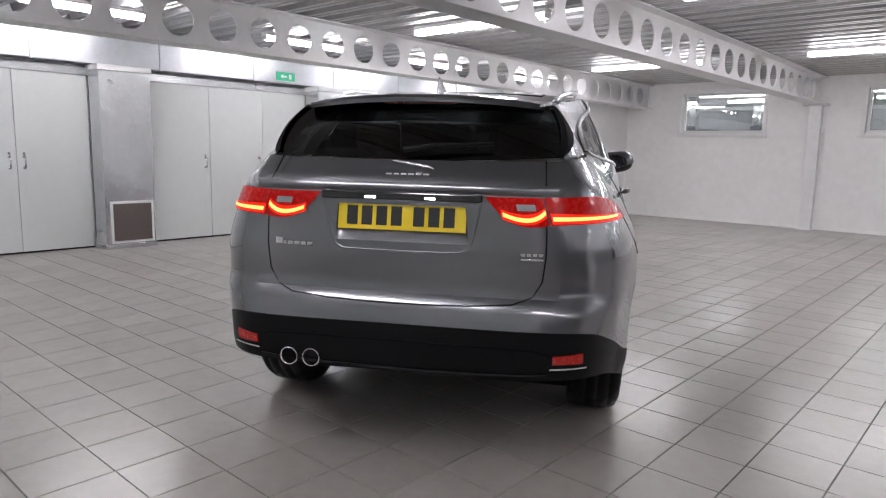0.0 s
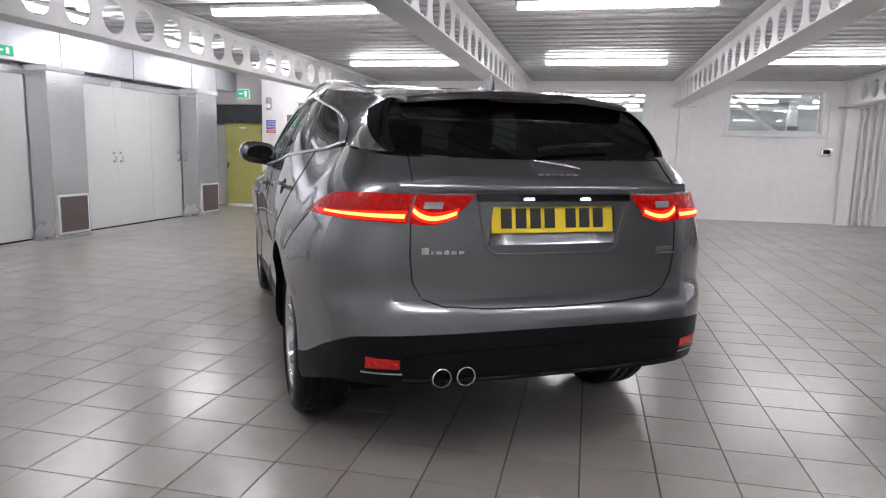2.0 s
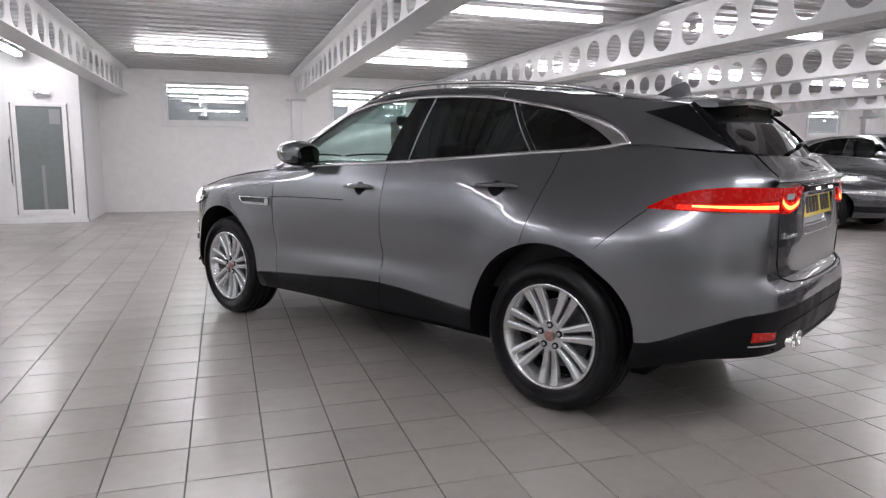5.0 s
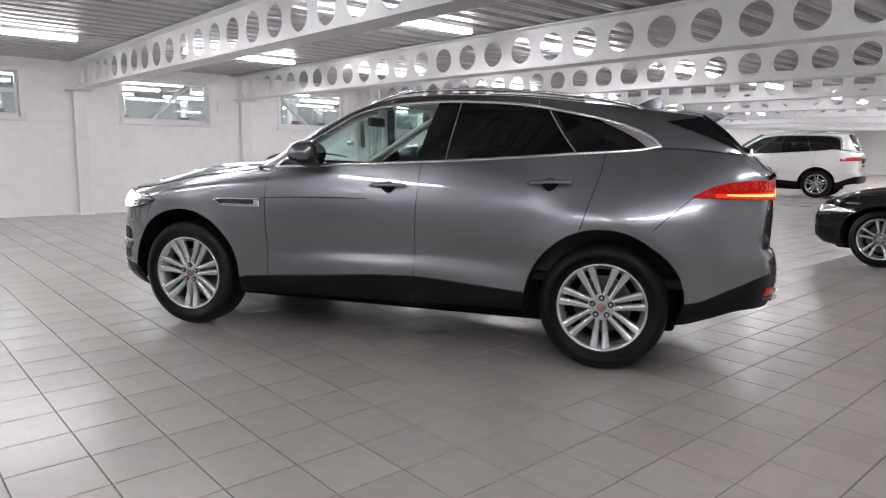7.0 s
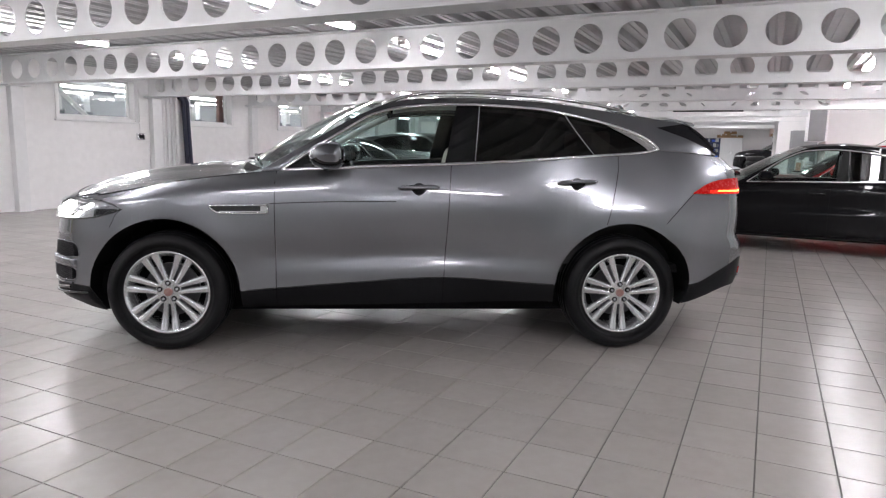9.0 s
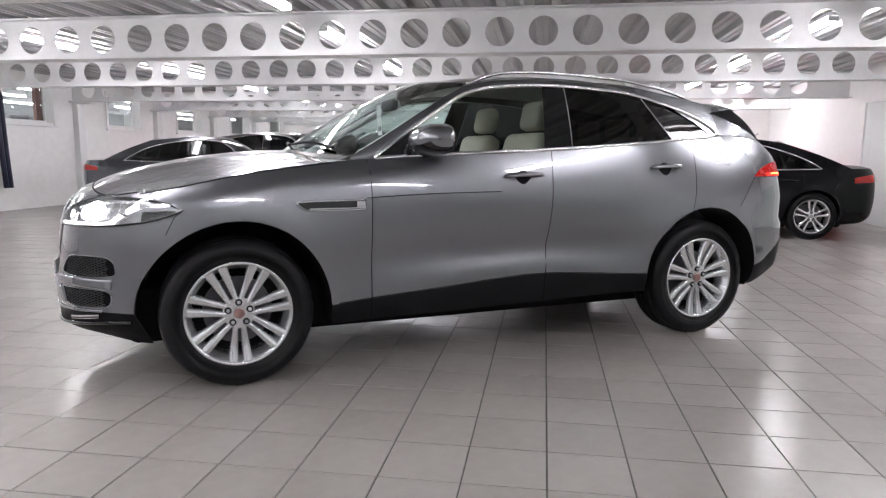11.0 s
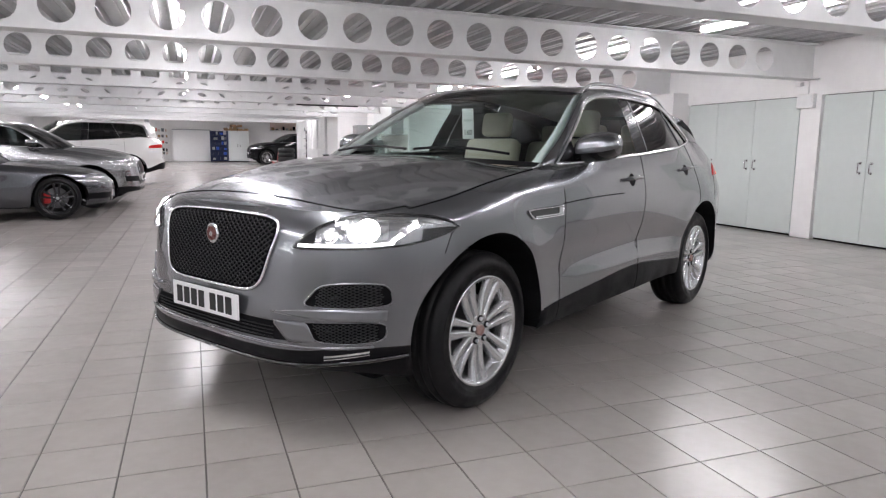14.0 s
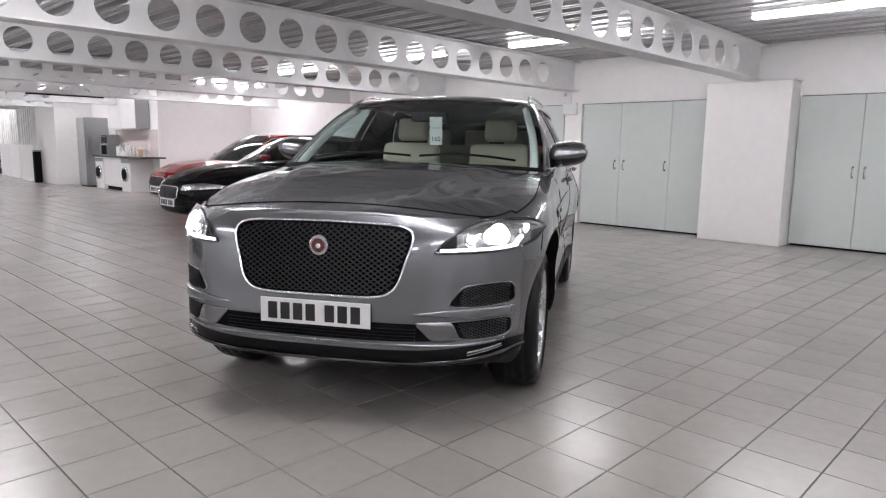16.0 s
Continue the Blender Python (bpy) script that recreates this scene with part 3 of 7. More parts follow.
sw = thing("wall_switch", "grey switch box with a conduit on the pier", "switch", (6.72, YS + 0.001, 1.34))
part("box", box(-0.05, 0, -0.05, 0.05, 0.05, 0.05, 0.006), M_GREY, sw)
part("conduit", cyl(0.012, 1.2, 8, pose(0, 0.015, 0.65)), M_WHITE, sw)

# window wall: notice boxes, switch, pipes and hose
for x, z in ((2.98, 2.09),):
    b = thing("wall_notice", "small framed white notice on the block wall", "sign", (x, YN, z))
    part("frame", box(-0.16, -0.03, -0.10, 0.16, -0.001, 0.10, 0.004), M_STEEL, b)
    part("sheet", box(-0.145, -0.033, -0.085, 0.145, -0.0305, 0.085), M_WHITE, b)
sw = thing("wall_switch", "metal socket box with a conduit on the block wall", "switch", (6.05, YN, 1.40))
part("box", box(-0.09, -0.06, -0.07, 0.09, -0.001, 0.07, 0.008), M_SATIN, sw)
part("switch_plate", box(-0.06, -0.065, -0.04, 0.06, -0.06, 0.04), M_DARK, sw)
part("conduit", cyl(0.012, 0.95, 8, pose(0.0, -0.02, 0.54)), M_WHITE, sw)
so = thing("wall_outlet", "small white outlet box low on the block wall", "socket", (1.62, YN, 0.25))
part("box", box(-0.05, -0.04, -0.04, 0.05, -0.001, 0.04, 0.006), M_WHITE, so)
part("cover", box(-0.035, -0.044, -0.028, 0.035, -0.0405, 0.028, 0.002), M_GREY, so)
for k, x in enumerate((6.62, 6.74, 6.86, 6.98)):
    pp = thing("service_pipe", "white painted vertical service pipe", "pipe", (x, YN - 0.08, 0), group="service pipes")
    part("run", cyl(0.035, 2.7, 14, pose(0, 0, 1.35)), M_STEEL, pp)
    for z in (0.5, 1.4, 2.2):
        part("clip", box(-0.045, -0.012, z, 0.045, 0.08, z + 0.03), M_STEEL, pp)
hs = thing("exhaust_hose", "dark blue flexible hose hanging on the wall", "hose", (7.16, YN - 0.12, 0))
for dx in (0.0, 0.11):
    part("hose_run", tube_path([(dx - 0.12, 0.02, 2.28), (dx - 0.06, 0, 2.30), (dx, 0, 2.2), (dx + 0.02, 0, 1.6), (dx + 0.05, 0.0, 1.0), (dx + 0.09, 0.0, 0.45)], 0.048, 10), M_HOSE, hs, smooth=True)
part("hook", box(-0.16, 0.0, 2.30, 0.10, 0.12, 2.34, 0.004), M_GREY, hs)
cj = thing("wall_cable", "thin dark cable run down the wall", "cable", (9.73, YN - 0.01, 0))
part("run", cyl(0.012, 2.6, 6, pose(0, 0, 1.35)), M_GREY, cj)

# workshop behind the windows
def brace(x0, x1, z0, z1):
    b = thing("steel_brace", "white diagonal steel brace behind the window", "brace", (x0, YN + 0.5, 0))
    part("bar", tube_path([(0, 0, z0), (x1 - x0, 0, z1)], 0.05, 4), M_STEEL, b)


brace(1.25, 2.65, 1.45, 2.72)
brace(5.6, 4.1, 1.45, 2.72)
wl = None
for x in np.arange(-4.5, 24, 3.1):
    for y in (11.4, 13.2, 15.2):
        if wl is None:
            wl = thing("workshop_light", "lit fluorescent tube in the workshop", "ceiling light", (x, y, 2.58), group="workshop tubes")
            part("tube", box(-1.15, -0.05, 0, 1.15, 0.05, 0.05, 0.015), M_TUBE2, wl)
            part("housing", box(-1.17, -0.06, 0.051, 1.17, 0.06, 0.16), M_WHITE, wl)
        else:
            copy_thing(wl, pose(float(x), y, 2.58))
rng = random.Random(7)
for k in range(9):
    x = -3.6 + 2.9 * k + rng.uniform(-0.5, 0.5)
    q = thing("workshop_cabinet", "dark metal workshop cabinet seen through the window", "cabinet", (x, 15.4 - rng.uniform(0, 2.4), 0), group="workshop cabinets")
    h = rng.uniform(1.7, 2.15)
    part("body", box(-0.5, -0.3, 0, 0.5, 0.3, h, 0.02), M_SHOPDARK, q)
    part("top_shelf", box(-0.52, -0.32, h, 0.52, 0.32, h + 0.04), M_GREY, q)
    for z in (0.5, 1.0, 1.45):
        part("drawer_face", box(-0.46, -0.315, z, 0.46, -0.301, z + 0.38, 0.004), M_SATIN if k % 3 else M_BLUE, q)
for k in range(8):
    x = -2.4 + 2.6 * k
    q = thing("vehicle_hoist", "pale grey two-post vehicle hoist in the workshop", "hoist", (x, 12.6 + 0.5 * (k % 3), 0), group="workshop hoists")
    for s in (-1, 1):
        part("post", box(s * 0.75 - 0.09, -0.12, 0, s * 0.75 + 0.09, 0.12, 2.45, 0.01), M_STEEL if k % 2 else M_COLG, q)
        part("carriage", box(s * 0.75 - 0.12, -0.16, 1.55, s * 0.75 + 0.12, -0.121, 2.0, 0.01), M_SHOPDARK, q)
    part("cross_tie", box(-0.66, -0.06, 2.36, 0.66, 0.06, 2.44), M_STEEL, q)

# kitchenette
M_APPL = mat("white_appliance", (0.78, 0.78, 0.78), 0.3, vary=0.02, scale=0.8, rvary=0.02)
M_FRIDGE = mat("brushed_fridge_steel", (0.42, 0.43, 0.44), 0.35, metal=0.7, vary=0.05, scale=0.8, rvary=0.03)
M_SPLASH = mat("pale_pink_splashback", (0.66, 0.58, 0.56), 0.25, vary=0.05, scale=3, rvary=0.03)
M_PEACH0 = mat("peach_plastic", (0.60, 0.40, 0.30), 0.4, vary=0.03)
M_GLOSS0 = mat("dark_oven_glass", (0.01, 0.01, 0.012), 0.08, vary=0.0)
M_TOP = mat("dark_worktop", (0.06, 0.055, 0.05), 0.35, vary=0.2, scale=40)
fr = thing("fridge_freezer", "tall brushed steel fridge freezer", "fridge", (17.55, -3.28, 0))
part("body", box(-0.30, -0.32, 0.03, 0.30, 0.30, 1.95, 0.012), M_FRIDGE, fr)
part("upper_door", box(-0.30, 0.30, 1.35, 0.30, 0.345, 1.94, 0.01), M_FRIDGE, fr)
part("lower_door", box(-0.30, 0.30, 0.05, 0.30, 0.345, 1.335, 0.01), M_FRIDGE, fr)
part("foot_rail", box(-0.30, -0.32, 0.0, 0.30, 0.30, 0.03), M_DARK, fr)
for k, (x, nm) in enumerate(((16.45, "washing_machine"), (14.6, "tumble_dryer"))):
    wm = thing(nm, "white front-loading laundry machine with a round door", "washing machine", (x, -3.3, 0))
    part("cabinet", box(-0.30, -0.30, 0.0, 0.30, 0.28, 0.85, 0.012), M_APPL, wm)
    dr = part("round_door", cyl(0.19, 0.05, 28, Matrix.Translation((0, 0.30, 0.45)) @ Matrix.Rotation(math.pi / 2, 4, "X"), bevel=0.012), M_SATIN, wm)
    part("door_glass", cyl(0.13, 0.03, 24, Matrix.Translation((0, 0.325, 0.45)) @ Matrix.Rotation(math.pi / 2, 4, "X")), M_DARK, dr)
    part("control_strip", box(-0.28, 0.28, 0.74, 0.28, 0.285, 0.83), M_GREY, wm)
bu = thing("base_unit", "white kitchen base unit", "kitchen unit", (15.52, -3.3, 0))
part("carcass", box(-0.58, -0.30, 0.10, 0.58, 0.26, 0.86, 0.004), M_APPL, bu)
part("plinth", box(-0.58, -0.28, 0.0, 0.58, 0.2, 0.10), M_DARK, bu)
for x in (-0.29, 0.29):
    part("door", box(x - 0.285, 0.26, 0.12, x + 0.285, 0.28, 0.85, 0.003), M_APPL, bu)
wt = thing("worktop", "dark laminate kitchen worktop", "worktop", (15.5, -3.3, 0.87))
part("slab", box(-2.0, -0.31, 0, 1.3, 0.33, 0.04, 0.004), M_TOP, wt)
wu = thing("wall_unit", "pale grey kitchen wall cupboard", "kitchen unit", (15.35, -3.43, 1.62))
part("carcass", box(-0.95, -0.18, 0, 0.95, 0.16, 0.88, 0.004), M_APPL, wu)
for x in (-0.48, 0.48):
    part("door", box(x - 0.47, 0.16, 0.005, x + 0.47, 0.18, 0.875, 0.003), M_APPL, wu)
part("side_panel", box(-0.97, -0.18, 0, -0.95, 0.18, 0.88), M_FRIDGE, wu)
mw = thing("microwave", "grey countertop microwave oven", "microwave", (16.5, -3.35, 0.912))
part("case", box(-0.25, -0.18, 0, 0.25, 0.18, 0.29, 0.01), M_GREY, mw)
part("door", box(-0.24, 0.18, 0.02, 0.12, 0.195, 0.27, 0.004), M_DARK, mw)
for x, h, r, m, nm in ((15.7, 0.24, 0.08, M_WHITE, "kettle"), (15.3, 0.14, 0.06, M_CHROME, "mug"), (15.1, 0.30, 0.05, M_WHITE, "paper_roll"), (14.75, 0.18, 0.07, M_GREY, "canister")):
    o = thing(nm, "small %s on the kitchen worktop" % nm.replace("_", " "), nm.replace("_", " "), (x, -3.3, 0.912))
    part("body", cyl(r, h, 18, pose(0, 0, h / 2), bevel=0.008), m, o)
    part("lid", cyl(r * 0.7, 0.02, 16, pose(0, 0, h + 0.01)), M_GREY, o)

tr = thing("dish_rack", "white wire dish rack with cups and plates", "dish rack", (14.25, -3.28, 0.912))
part("tray", box(-0.24, -0.18, 0, 0.24, 0.18, 0.025, 0.006), M_WHITE, tr)
for k in range(9):
    part("wire", tube_path([(-0.22 + 0.055 * k, -0.16, 0.02), (-0.22 + 0.055 * k, -0.12, 0.15), (-0.22 + 0.055 * k, 0.12, 0.15), (-0.22 + 0.055 * k, 0.16, 0.02)], 0.005, 5), M_CHROME, tr)
for k in range(5):
    part("plate", cyl(0.10, 0.012, 20, Matrix.Translation((-0.16 + 0.075 * k, -0.03, 0.13)) @ Matrix.Rotation(math.pi / 2, 4, "Y")), M_WHITE, tr)
oven = thing("toaster_oven", "dark grey oven standing on the microwave", "oven", (16.5, -3.36, 1.203))
part("case", box(-0.24, -0.17, 0, 0.24, 0.17, 0.27, 0.01), M_GREY, oven)
part("door", box(-0.23, 0.17, 0.03, 0.15, 0.185, 0.25, 0.004), M_GLOSS0, oven)
part("handle", tube_path([(-0.2, 0.20, 0.22), (0.12, 0.20, 0.22)], 0.008, 6), M_CHROME, oven)
sp = thing("splashback", "pale pink tiled splashback behind the worktop", "splashback", (15.4, -3.615, 0.915))
part("panel", box(-1.45, -0.003, 0, 1.35, 0.006, 0.69), M_SPLASH, sp)
rng = random.Random(5)
for k in range(9):
    x, h, r = 13.75 + 0.19 * k + rng.uniform(-0.04, 0.04), rng.uniform(0.10, 0.30), rng.uniform(0.03, 0.06)
    bt = thing("bottle" if h > 0.18 else "cup", "small pale %s standing on the worktop" % ("bottle" if h > 0.18 else "cup"), "bottle" if h > 0.18 else "cup", (x, -3.12 + rng.uniform(-0.03, 0.04), 0.912), group="worktop clutter")
    part("body", cyl(r, h * 0.75, 14, pose(0, 0, h * 0.375), bevel=0.006), rng.choice((M_WHITE, M_TRIM, M_GREY, M_CAB, M_PEACH0)), bt)
    part("neck", cyl(r * 0.45, h * 0.25, 10, pose(0, 0, h * 0.875)), M_WHITE, bt)

# office screen beyond the kitchen
for xa, xb in ((20.55, 24.5), (25.2, 27.3)):
    hw = (xb - xa) / 2
    sc = thing("glazed_screen", "white office screen with upright blinds above solid panels", "partition", ((xa + xb) / 2, -2.55, 0), group="office screens")
    part("panel", box(-hw, -0.03, 0, hw, 0.03, 1.10, 0.006), M_TRIM, sc)
    part("mid_rail", box(-hw, -0.045, 1.10, hw, 0.045, 1.15, 0.004), M_TRIM, sc)
    part("head_rail", box(-hw, -0.04, 2.36, hw, 0.04, 2.74 + rise(xa), 0.004), M_TRIM, sc)
    part("pane", box(-hw, -0.034, 1.15, hw, -0.030, 2.36), M_FROST, sc, "grey window glass")
    n_slat = int(2 * hw / 0.24)
    for k in range(n_slat):
        x = -hw + 0.05 + 2 * hw * k / n_slat
        part("blind_slat", box(x, -0.012, 1.15, x + 0.15, 0.006, 2.36), M_WHITE, sc)
    for x in ([-hw, -0.35, 0.9, hw] if hw > 1.5 else [-hw, 0.0, hw]):
        part("post", box(x - 0.05, -0.05, 0, x + 0.05, 0.05, 2.38, 0.004), M_TRIM, sc)
sh = thing("file_shelf", "dark open shelf with small white boxes in the screen gap", "shelf", (24.85, -2.52, 0))
part("back", box(-0.33, -0.05, 0, 0.33, -0.03, 2.0), M_DARK, sh)
for z in (0.3, 0.62, 0.94, 1.26, 1.58, 1.9):
    part("board", box(-0.33, -0.03, z, 0.33, 0.05, z + 0.03), M_GREY, sh)
    for k in range(3):
        part("file_box", box(-0.28 + 0.2 * k, -0.02, z + 0.031, -0.16 + 0.2 * k, 0.04, z + 0.15 + 0.03 * (k % 2)), M_WHITE if (k + int(z * 10)) % 3 else M_SHOPDARK, sh)
gb = thing("slim_bin", "dark slim bin standing by the screen", "bin", (20.02, -2.45, 0))
part("body", box(-0.10, -0.10, 0, 0.10, 0.10, 0.95, 0.03), M_DARK, gb)
part("lid", box(-0.105, -0.105, 0.95, 0.105, 0.105, 0.99, 0.01), M_GREY, gb)
M_LINER0 = mat("stacked_tyre_rubber", (0.010, 0.010, 0.011), 0.65, vary=0.1, scale=2.0)
ts = thing("tyre_stack", "stack of black tyres on the floor", "tyres", (26.6, -1.92, rise(26.6)))
for k in range(5):
    part("tyre", tube_path([(0.27 * math.cos(a * math.pi / 12), 0.27 * math.sin(a * math.pi / 12), 0.12 + 0.205 * k) for a in range(24)], 0.11, 8, closed=True), M_LINER0, ts, smooth=True)
M_JACK = mat("worn_red_paint", (0.32, 0.07, 0.07), 0.45, vary=0.15, scale=8)
jk = thing("trolley_jack", "red steel trolley jack standing by the tyres", "jack", (28.6, -1.62, rise(28.6)), 15)
part("chassis", box(-0.32, -0.14, 0.08, 0.34, 0.14, 0.20, 0.02), M_JACK, jk)
part("lift_arm", tube_path([(-0.1, 0, 0.18), (0.25, 0, 0.34)], 0.05, 8), M_JACK, jk, smooth=True)
part("saddle", cyl(0.07, 0.04, 16, pose(0.25, 0, 0.40), bevel=0.006), M_GREY, jk)
part("handle", tube_path([(-0.3, 0, 0.18), (-0.52, 0, 0.95)], 0.02, 8), M_JACK, jk, smooth=True)
for x in (-0.26, 0.27):
    for y in (-0.16, 0.16):
        part("wheel", cyl(0.07, 0.04, 16, Matrix.Translation((x, y, 0.07)) @ Matrix.Rotation(math.pi / 2, 4, "X")), M_GREY, jk)

# far end: board, racks, cabinet, boxes and shelves against the end wall
M_RACK = mat("dark_blue_rack", (0.02, 0.03, 0.09), 0.5, vary=0.3, scale=8)
M_KRAFT = mat("brown_cardboard", (0.34, 0.22, 0.12), 0.8, vary=0.12, scale=6)
M_PEACH = mat("faded_pink_board", (0.62, 0.48, 0.43), 0.6, vary=0.08, scale=2)
EZ, EX = rise(36.0), 36.1
b = thing("end_board", "tall white board standing against the end wall", "board", (EX + 0.3, 2.03, EZ))
part("sheet", box(-0.05, -0.98, 0.02, 0.05, 0.98, 1.74, 0.01), M_TRIM, b)
part("edge", box(-0.06, -0.99, 1.74, 0.06, 0.99, 1.78), M_GREY, b)
rk = thing("parts_rack", "dark blue steel rack full of small coloured boxes", "rack", (EX, 0.57, EZ))
part("back", box(0.28, -0.45, 0, 0.31, 0.45, 1.72), M_RACK, rk)
for y in (-0.45, 0.45):
    part("upright", box(-0.3, y - 0.03, 0, 0.3, y + 0.03, 1.72), M_RACK, rk)
rng = random.Random(11)
for z in (0.08, 0.36, 0.64, 0.92, 1.20, 1.48):
    part("shelf", box(-0.3, -0.42, z, 0.3, 0.42, z + 0.03), M_RACK, rk)
    y = -0.38
    while y < 0.28:
        w, h = rng.uniform(0.08, 0.20), rng.uniform(0.10, 0.20)
        part("stock_box", box(-0.28, y, z + 0.031, 0.1, y + w, z + 0.03 + h, 0.006), rng.choice((M_RACK, M_RACK, M_SHOPDARK, M_BLUE, M_GREY, M_JACK, M_SHOPWALL)), rk)
        y += w + rng.uniform(0.02, 0.12)
ca = thing("steel_cabinet", "grey two-door steel cabinet against the end wall", "cabinet", (EX, -0.48, EZ))
part("body", box(-0.28, -0.55, 0.05, 0.3, 0.55, 1.74, 0.008), M_DOOR, ca)
part("plinth", box(-0.25, -0.53, 0, 0.28, 0.53, 0.05), M_DARK, ca)
for y in (-0.273, 0.273):
    d = part("door", box(-0.30, y - 0.268, 0.08, -0.281, y + 0.268, 1.72, 0.004), M_DOOR, ca)
    part("handle", box(-0.32, y - 0.2 * (1 if y > 0 else -1) - 0.012, 0.85, -0.301, y - 0.2 * (1 if y > 0 else -1) + 0.012, 1.0, 0.004), M_SATIN, d)
for dy, w, h, dz, rz in ((-0.30, 0.30, 0.13, 0, 6), (0.22, 0.20, 0.20, 0, -8), (0.05, 0.30, 0.14, 0.202, 12), (0.55, 0.11, 0.16, 0, 20)):
    cb = thing("cardboard_box", "brown cardboard box stacked on the steel cabinet", "box", (EX, -0.42 + dy, EZ + 1.742 + dz), rz, group="boxes on the cabinet")
    part("carton", box(-0.2, -w, 0, 0.2, w, h, 0.006), M_KRAFT, cb)
    part("tape", box(-0.203, -0.03, h - 0.06, 0.203, 0.03, h + 0.003), M_WHITE, cb)
sf = thing("wall_shelf", "white wall shelf with small packets and tools", "shelf", (EX + 0.3, -3.05, EZ + 1.80))
part("board", box(-0.12, -0.75, 0, 0.18, 0.75, 0.03, 0.003), M_TRIM, sf)
part("back", box(0.15, -0.75, 0.03, 0.18, 0.75, 0.46), M_PEACH, sf, "faded pink back board")
for k in range(7):
    y, h = -0.66 + 0.2 * k, rng.uniform(0.08, 0.24)
    part("packet", box(-0.08, y, 0.031, 0.08, y + rng.uniform(0.07, 0.15), 0.03 + h, 0.004), rng.choice((M_DARK, M_WHITE, M_GREY, M_KRAFT, M_SHOPDARK)), sf)
bay = thing("shelf_bay", "white shelf bay with red and dark items", "shelf", (EX + 0.28, 3.66, EZ))
part("back", box(0.14, -0.46, 0.3, 0.17, 0.46, 2.12), M_WALLW, bay)
for y in (-0.46, 0.46):
    part("upright", box(-0.14, y - 0.02, 0, 0.17, y + 0.02, 1.62), M_TRIM, bay)
for z in (0.35, 0.52, 0.95, 1.28, 1.60):
    part("shelf", box(-0.14, -0.44, z, 0.14, 0.44, z + 0.03), M_TRIM, bay)
    for k in range(5 if z > 0.4 else 2):
        y, w = -0.40 + 0.17 * k + rng.uniform(0, 0.04), rng.uniform(0.06, 0.13)
        part("item", box(-0.1, y, z + 0.031, 0.08, y + w, z + rng.uniform(0.10, 0.24), 0.008), rng.choice((M_RED, M_SHOPDARK, M_KRAFT, M_WHITE, M_DARK, M_PEACH)), bay)
part("wall_box", box(-0.05, -0.25, 1.66, 0.139, 0.22, 2.12, 0.01), M_WHITE, bay)
post = thing("grey_post", "narrow grey service post beside the shelf bay", "post", (EX + 0.36, 4.28, EZ))
part("shaft", box(-0.10, -0.11, 0.01, 0.12, 0.11, 2.7, 0.006), M_GALV, post)
part("foot", box(-0.12, -0.13, 0, 0.12, 0.13, 0.012), M_GREY, post)
pn = thing("wall_panel", "low white panel fixed to the end wall", "panel", (EX + 0.42, 5.10, EZ))
part("sheet", box(-0.03, -0.48, 0.02, 0.07, 0.48, 1.25, 0.008), M_TRIM, pn)
part("edge", box(-0.05, 0.482, 0.02, 0.07, 0.52, 1.25, 0.004), M_COLG, pn)
nb = thing("notice_board", "grey notice board with printed sheets", "notice board", (EX + 0.46, 6.15, EZ + 1.75))
part("board", box(-0.01, -0.45, -0.45, 0.03, 0.45, 0.45, 0.005), M_STEEL, nb)
for k in range(5):
    part("sheet", box(-0.014, -0.42, -0.40 + 0.165 * k, -0.0105, 0.40, -0.29 + 0.165 * k), M_GREY if k % 2 else M_COLG, nb)
for y, z, w, h in ((5.35, 1.55, 0.10, 0.07), (5.05, 1.50, 0.14, 0.05)):
    nt_ = thing("wall_note", "small printed notice on the end wall", "sign", (EX + 0.49, y, EZ + z))
    part("sheet", box(-0.003, -w, -h, 0.004, w, h), M_SHOPWALL, nt_)

# ---- cars ----
def curve(*pts):
    """A smooth monotone curve through (x, y) points."""
    xs = np.array([p[0] for p in pts], float); ys = np.array([p[1] for p in pts], float)
    o = np.argsort(xs); xs, ys = xs[o], ys[o]
    h, d = np.diff(xs), np.diff(ys) / np.diff(xs)
    m = np.zeros(len(xs))
    m[0], m[-1] = d[0], d[-1]
    for i in range(1, len(xs) - 1):
        if d[i - 1] * d[i] > 0:
            w1, w2 = 2 * h[i] + h[i - 1], h[i] + 2 * h[i - 1]
            m[i] = (w1 + w2) / (w1 / d[i - 1] + w2 / d[i])

    def at(x):
        x = min(max(float(x), xs[0]), xs[-1])
        i = min(int(np.searchsorted(xs, x, side="right")) - 1, len(h) - 1)
        t = (x - xs[i]) / h[i]
        return float((2 * t**3 - 3 * t**2 + 1) * ys[i] + (t**3 - 2 * t**2 + t) * h[i] * m[i] + (-2 * t**3 + 3 * t**2) * ys[i + 1] + (t**3 - t**2) * h[i] * m[i + 1])
    return at


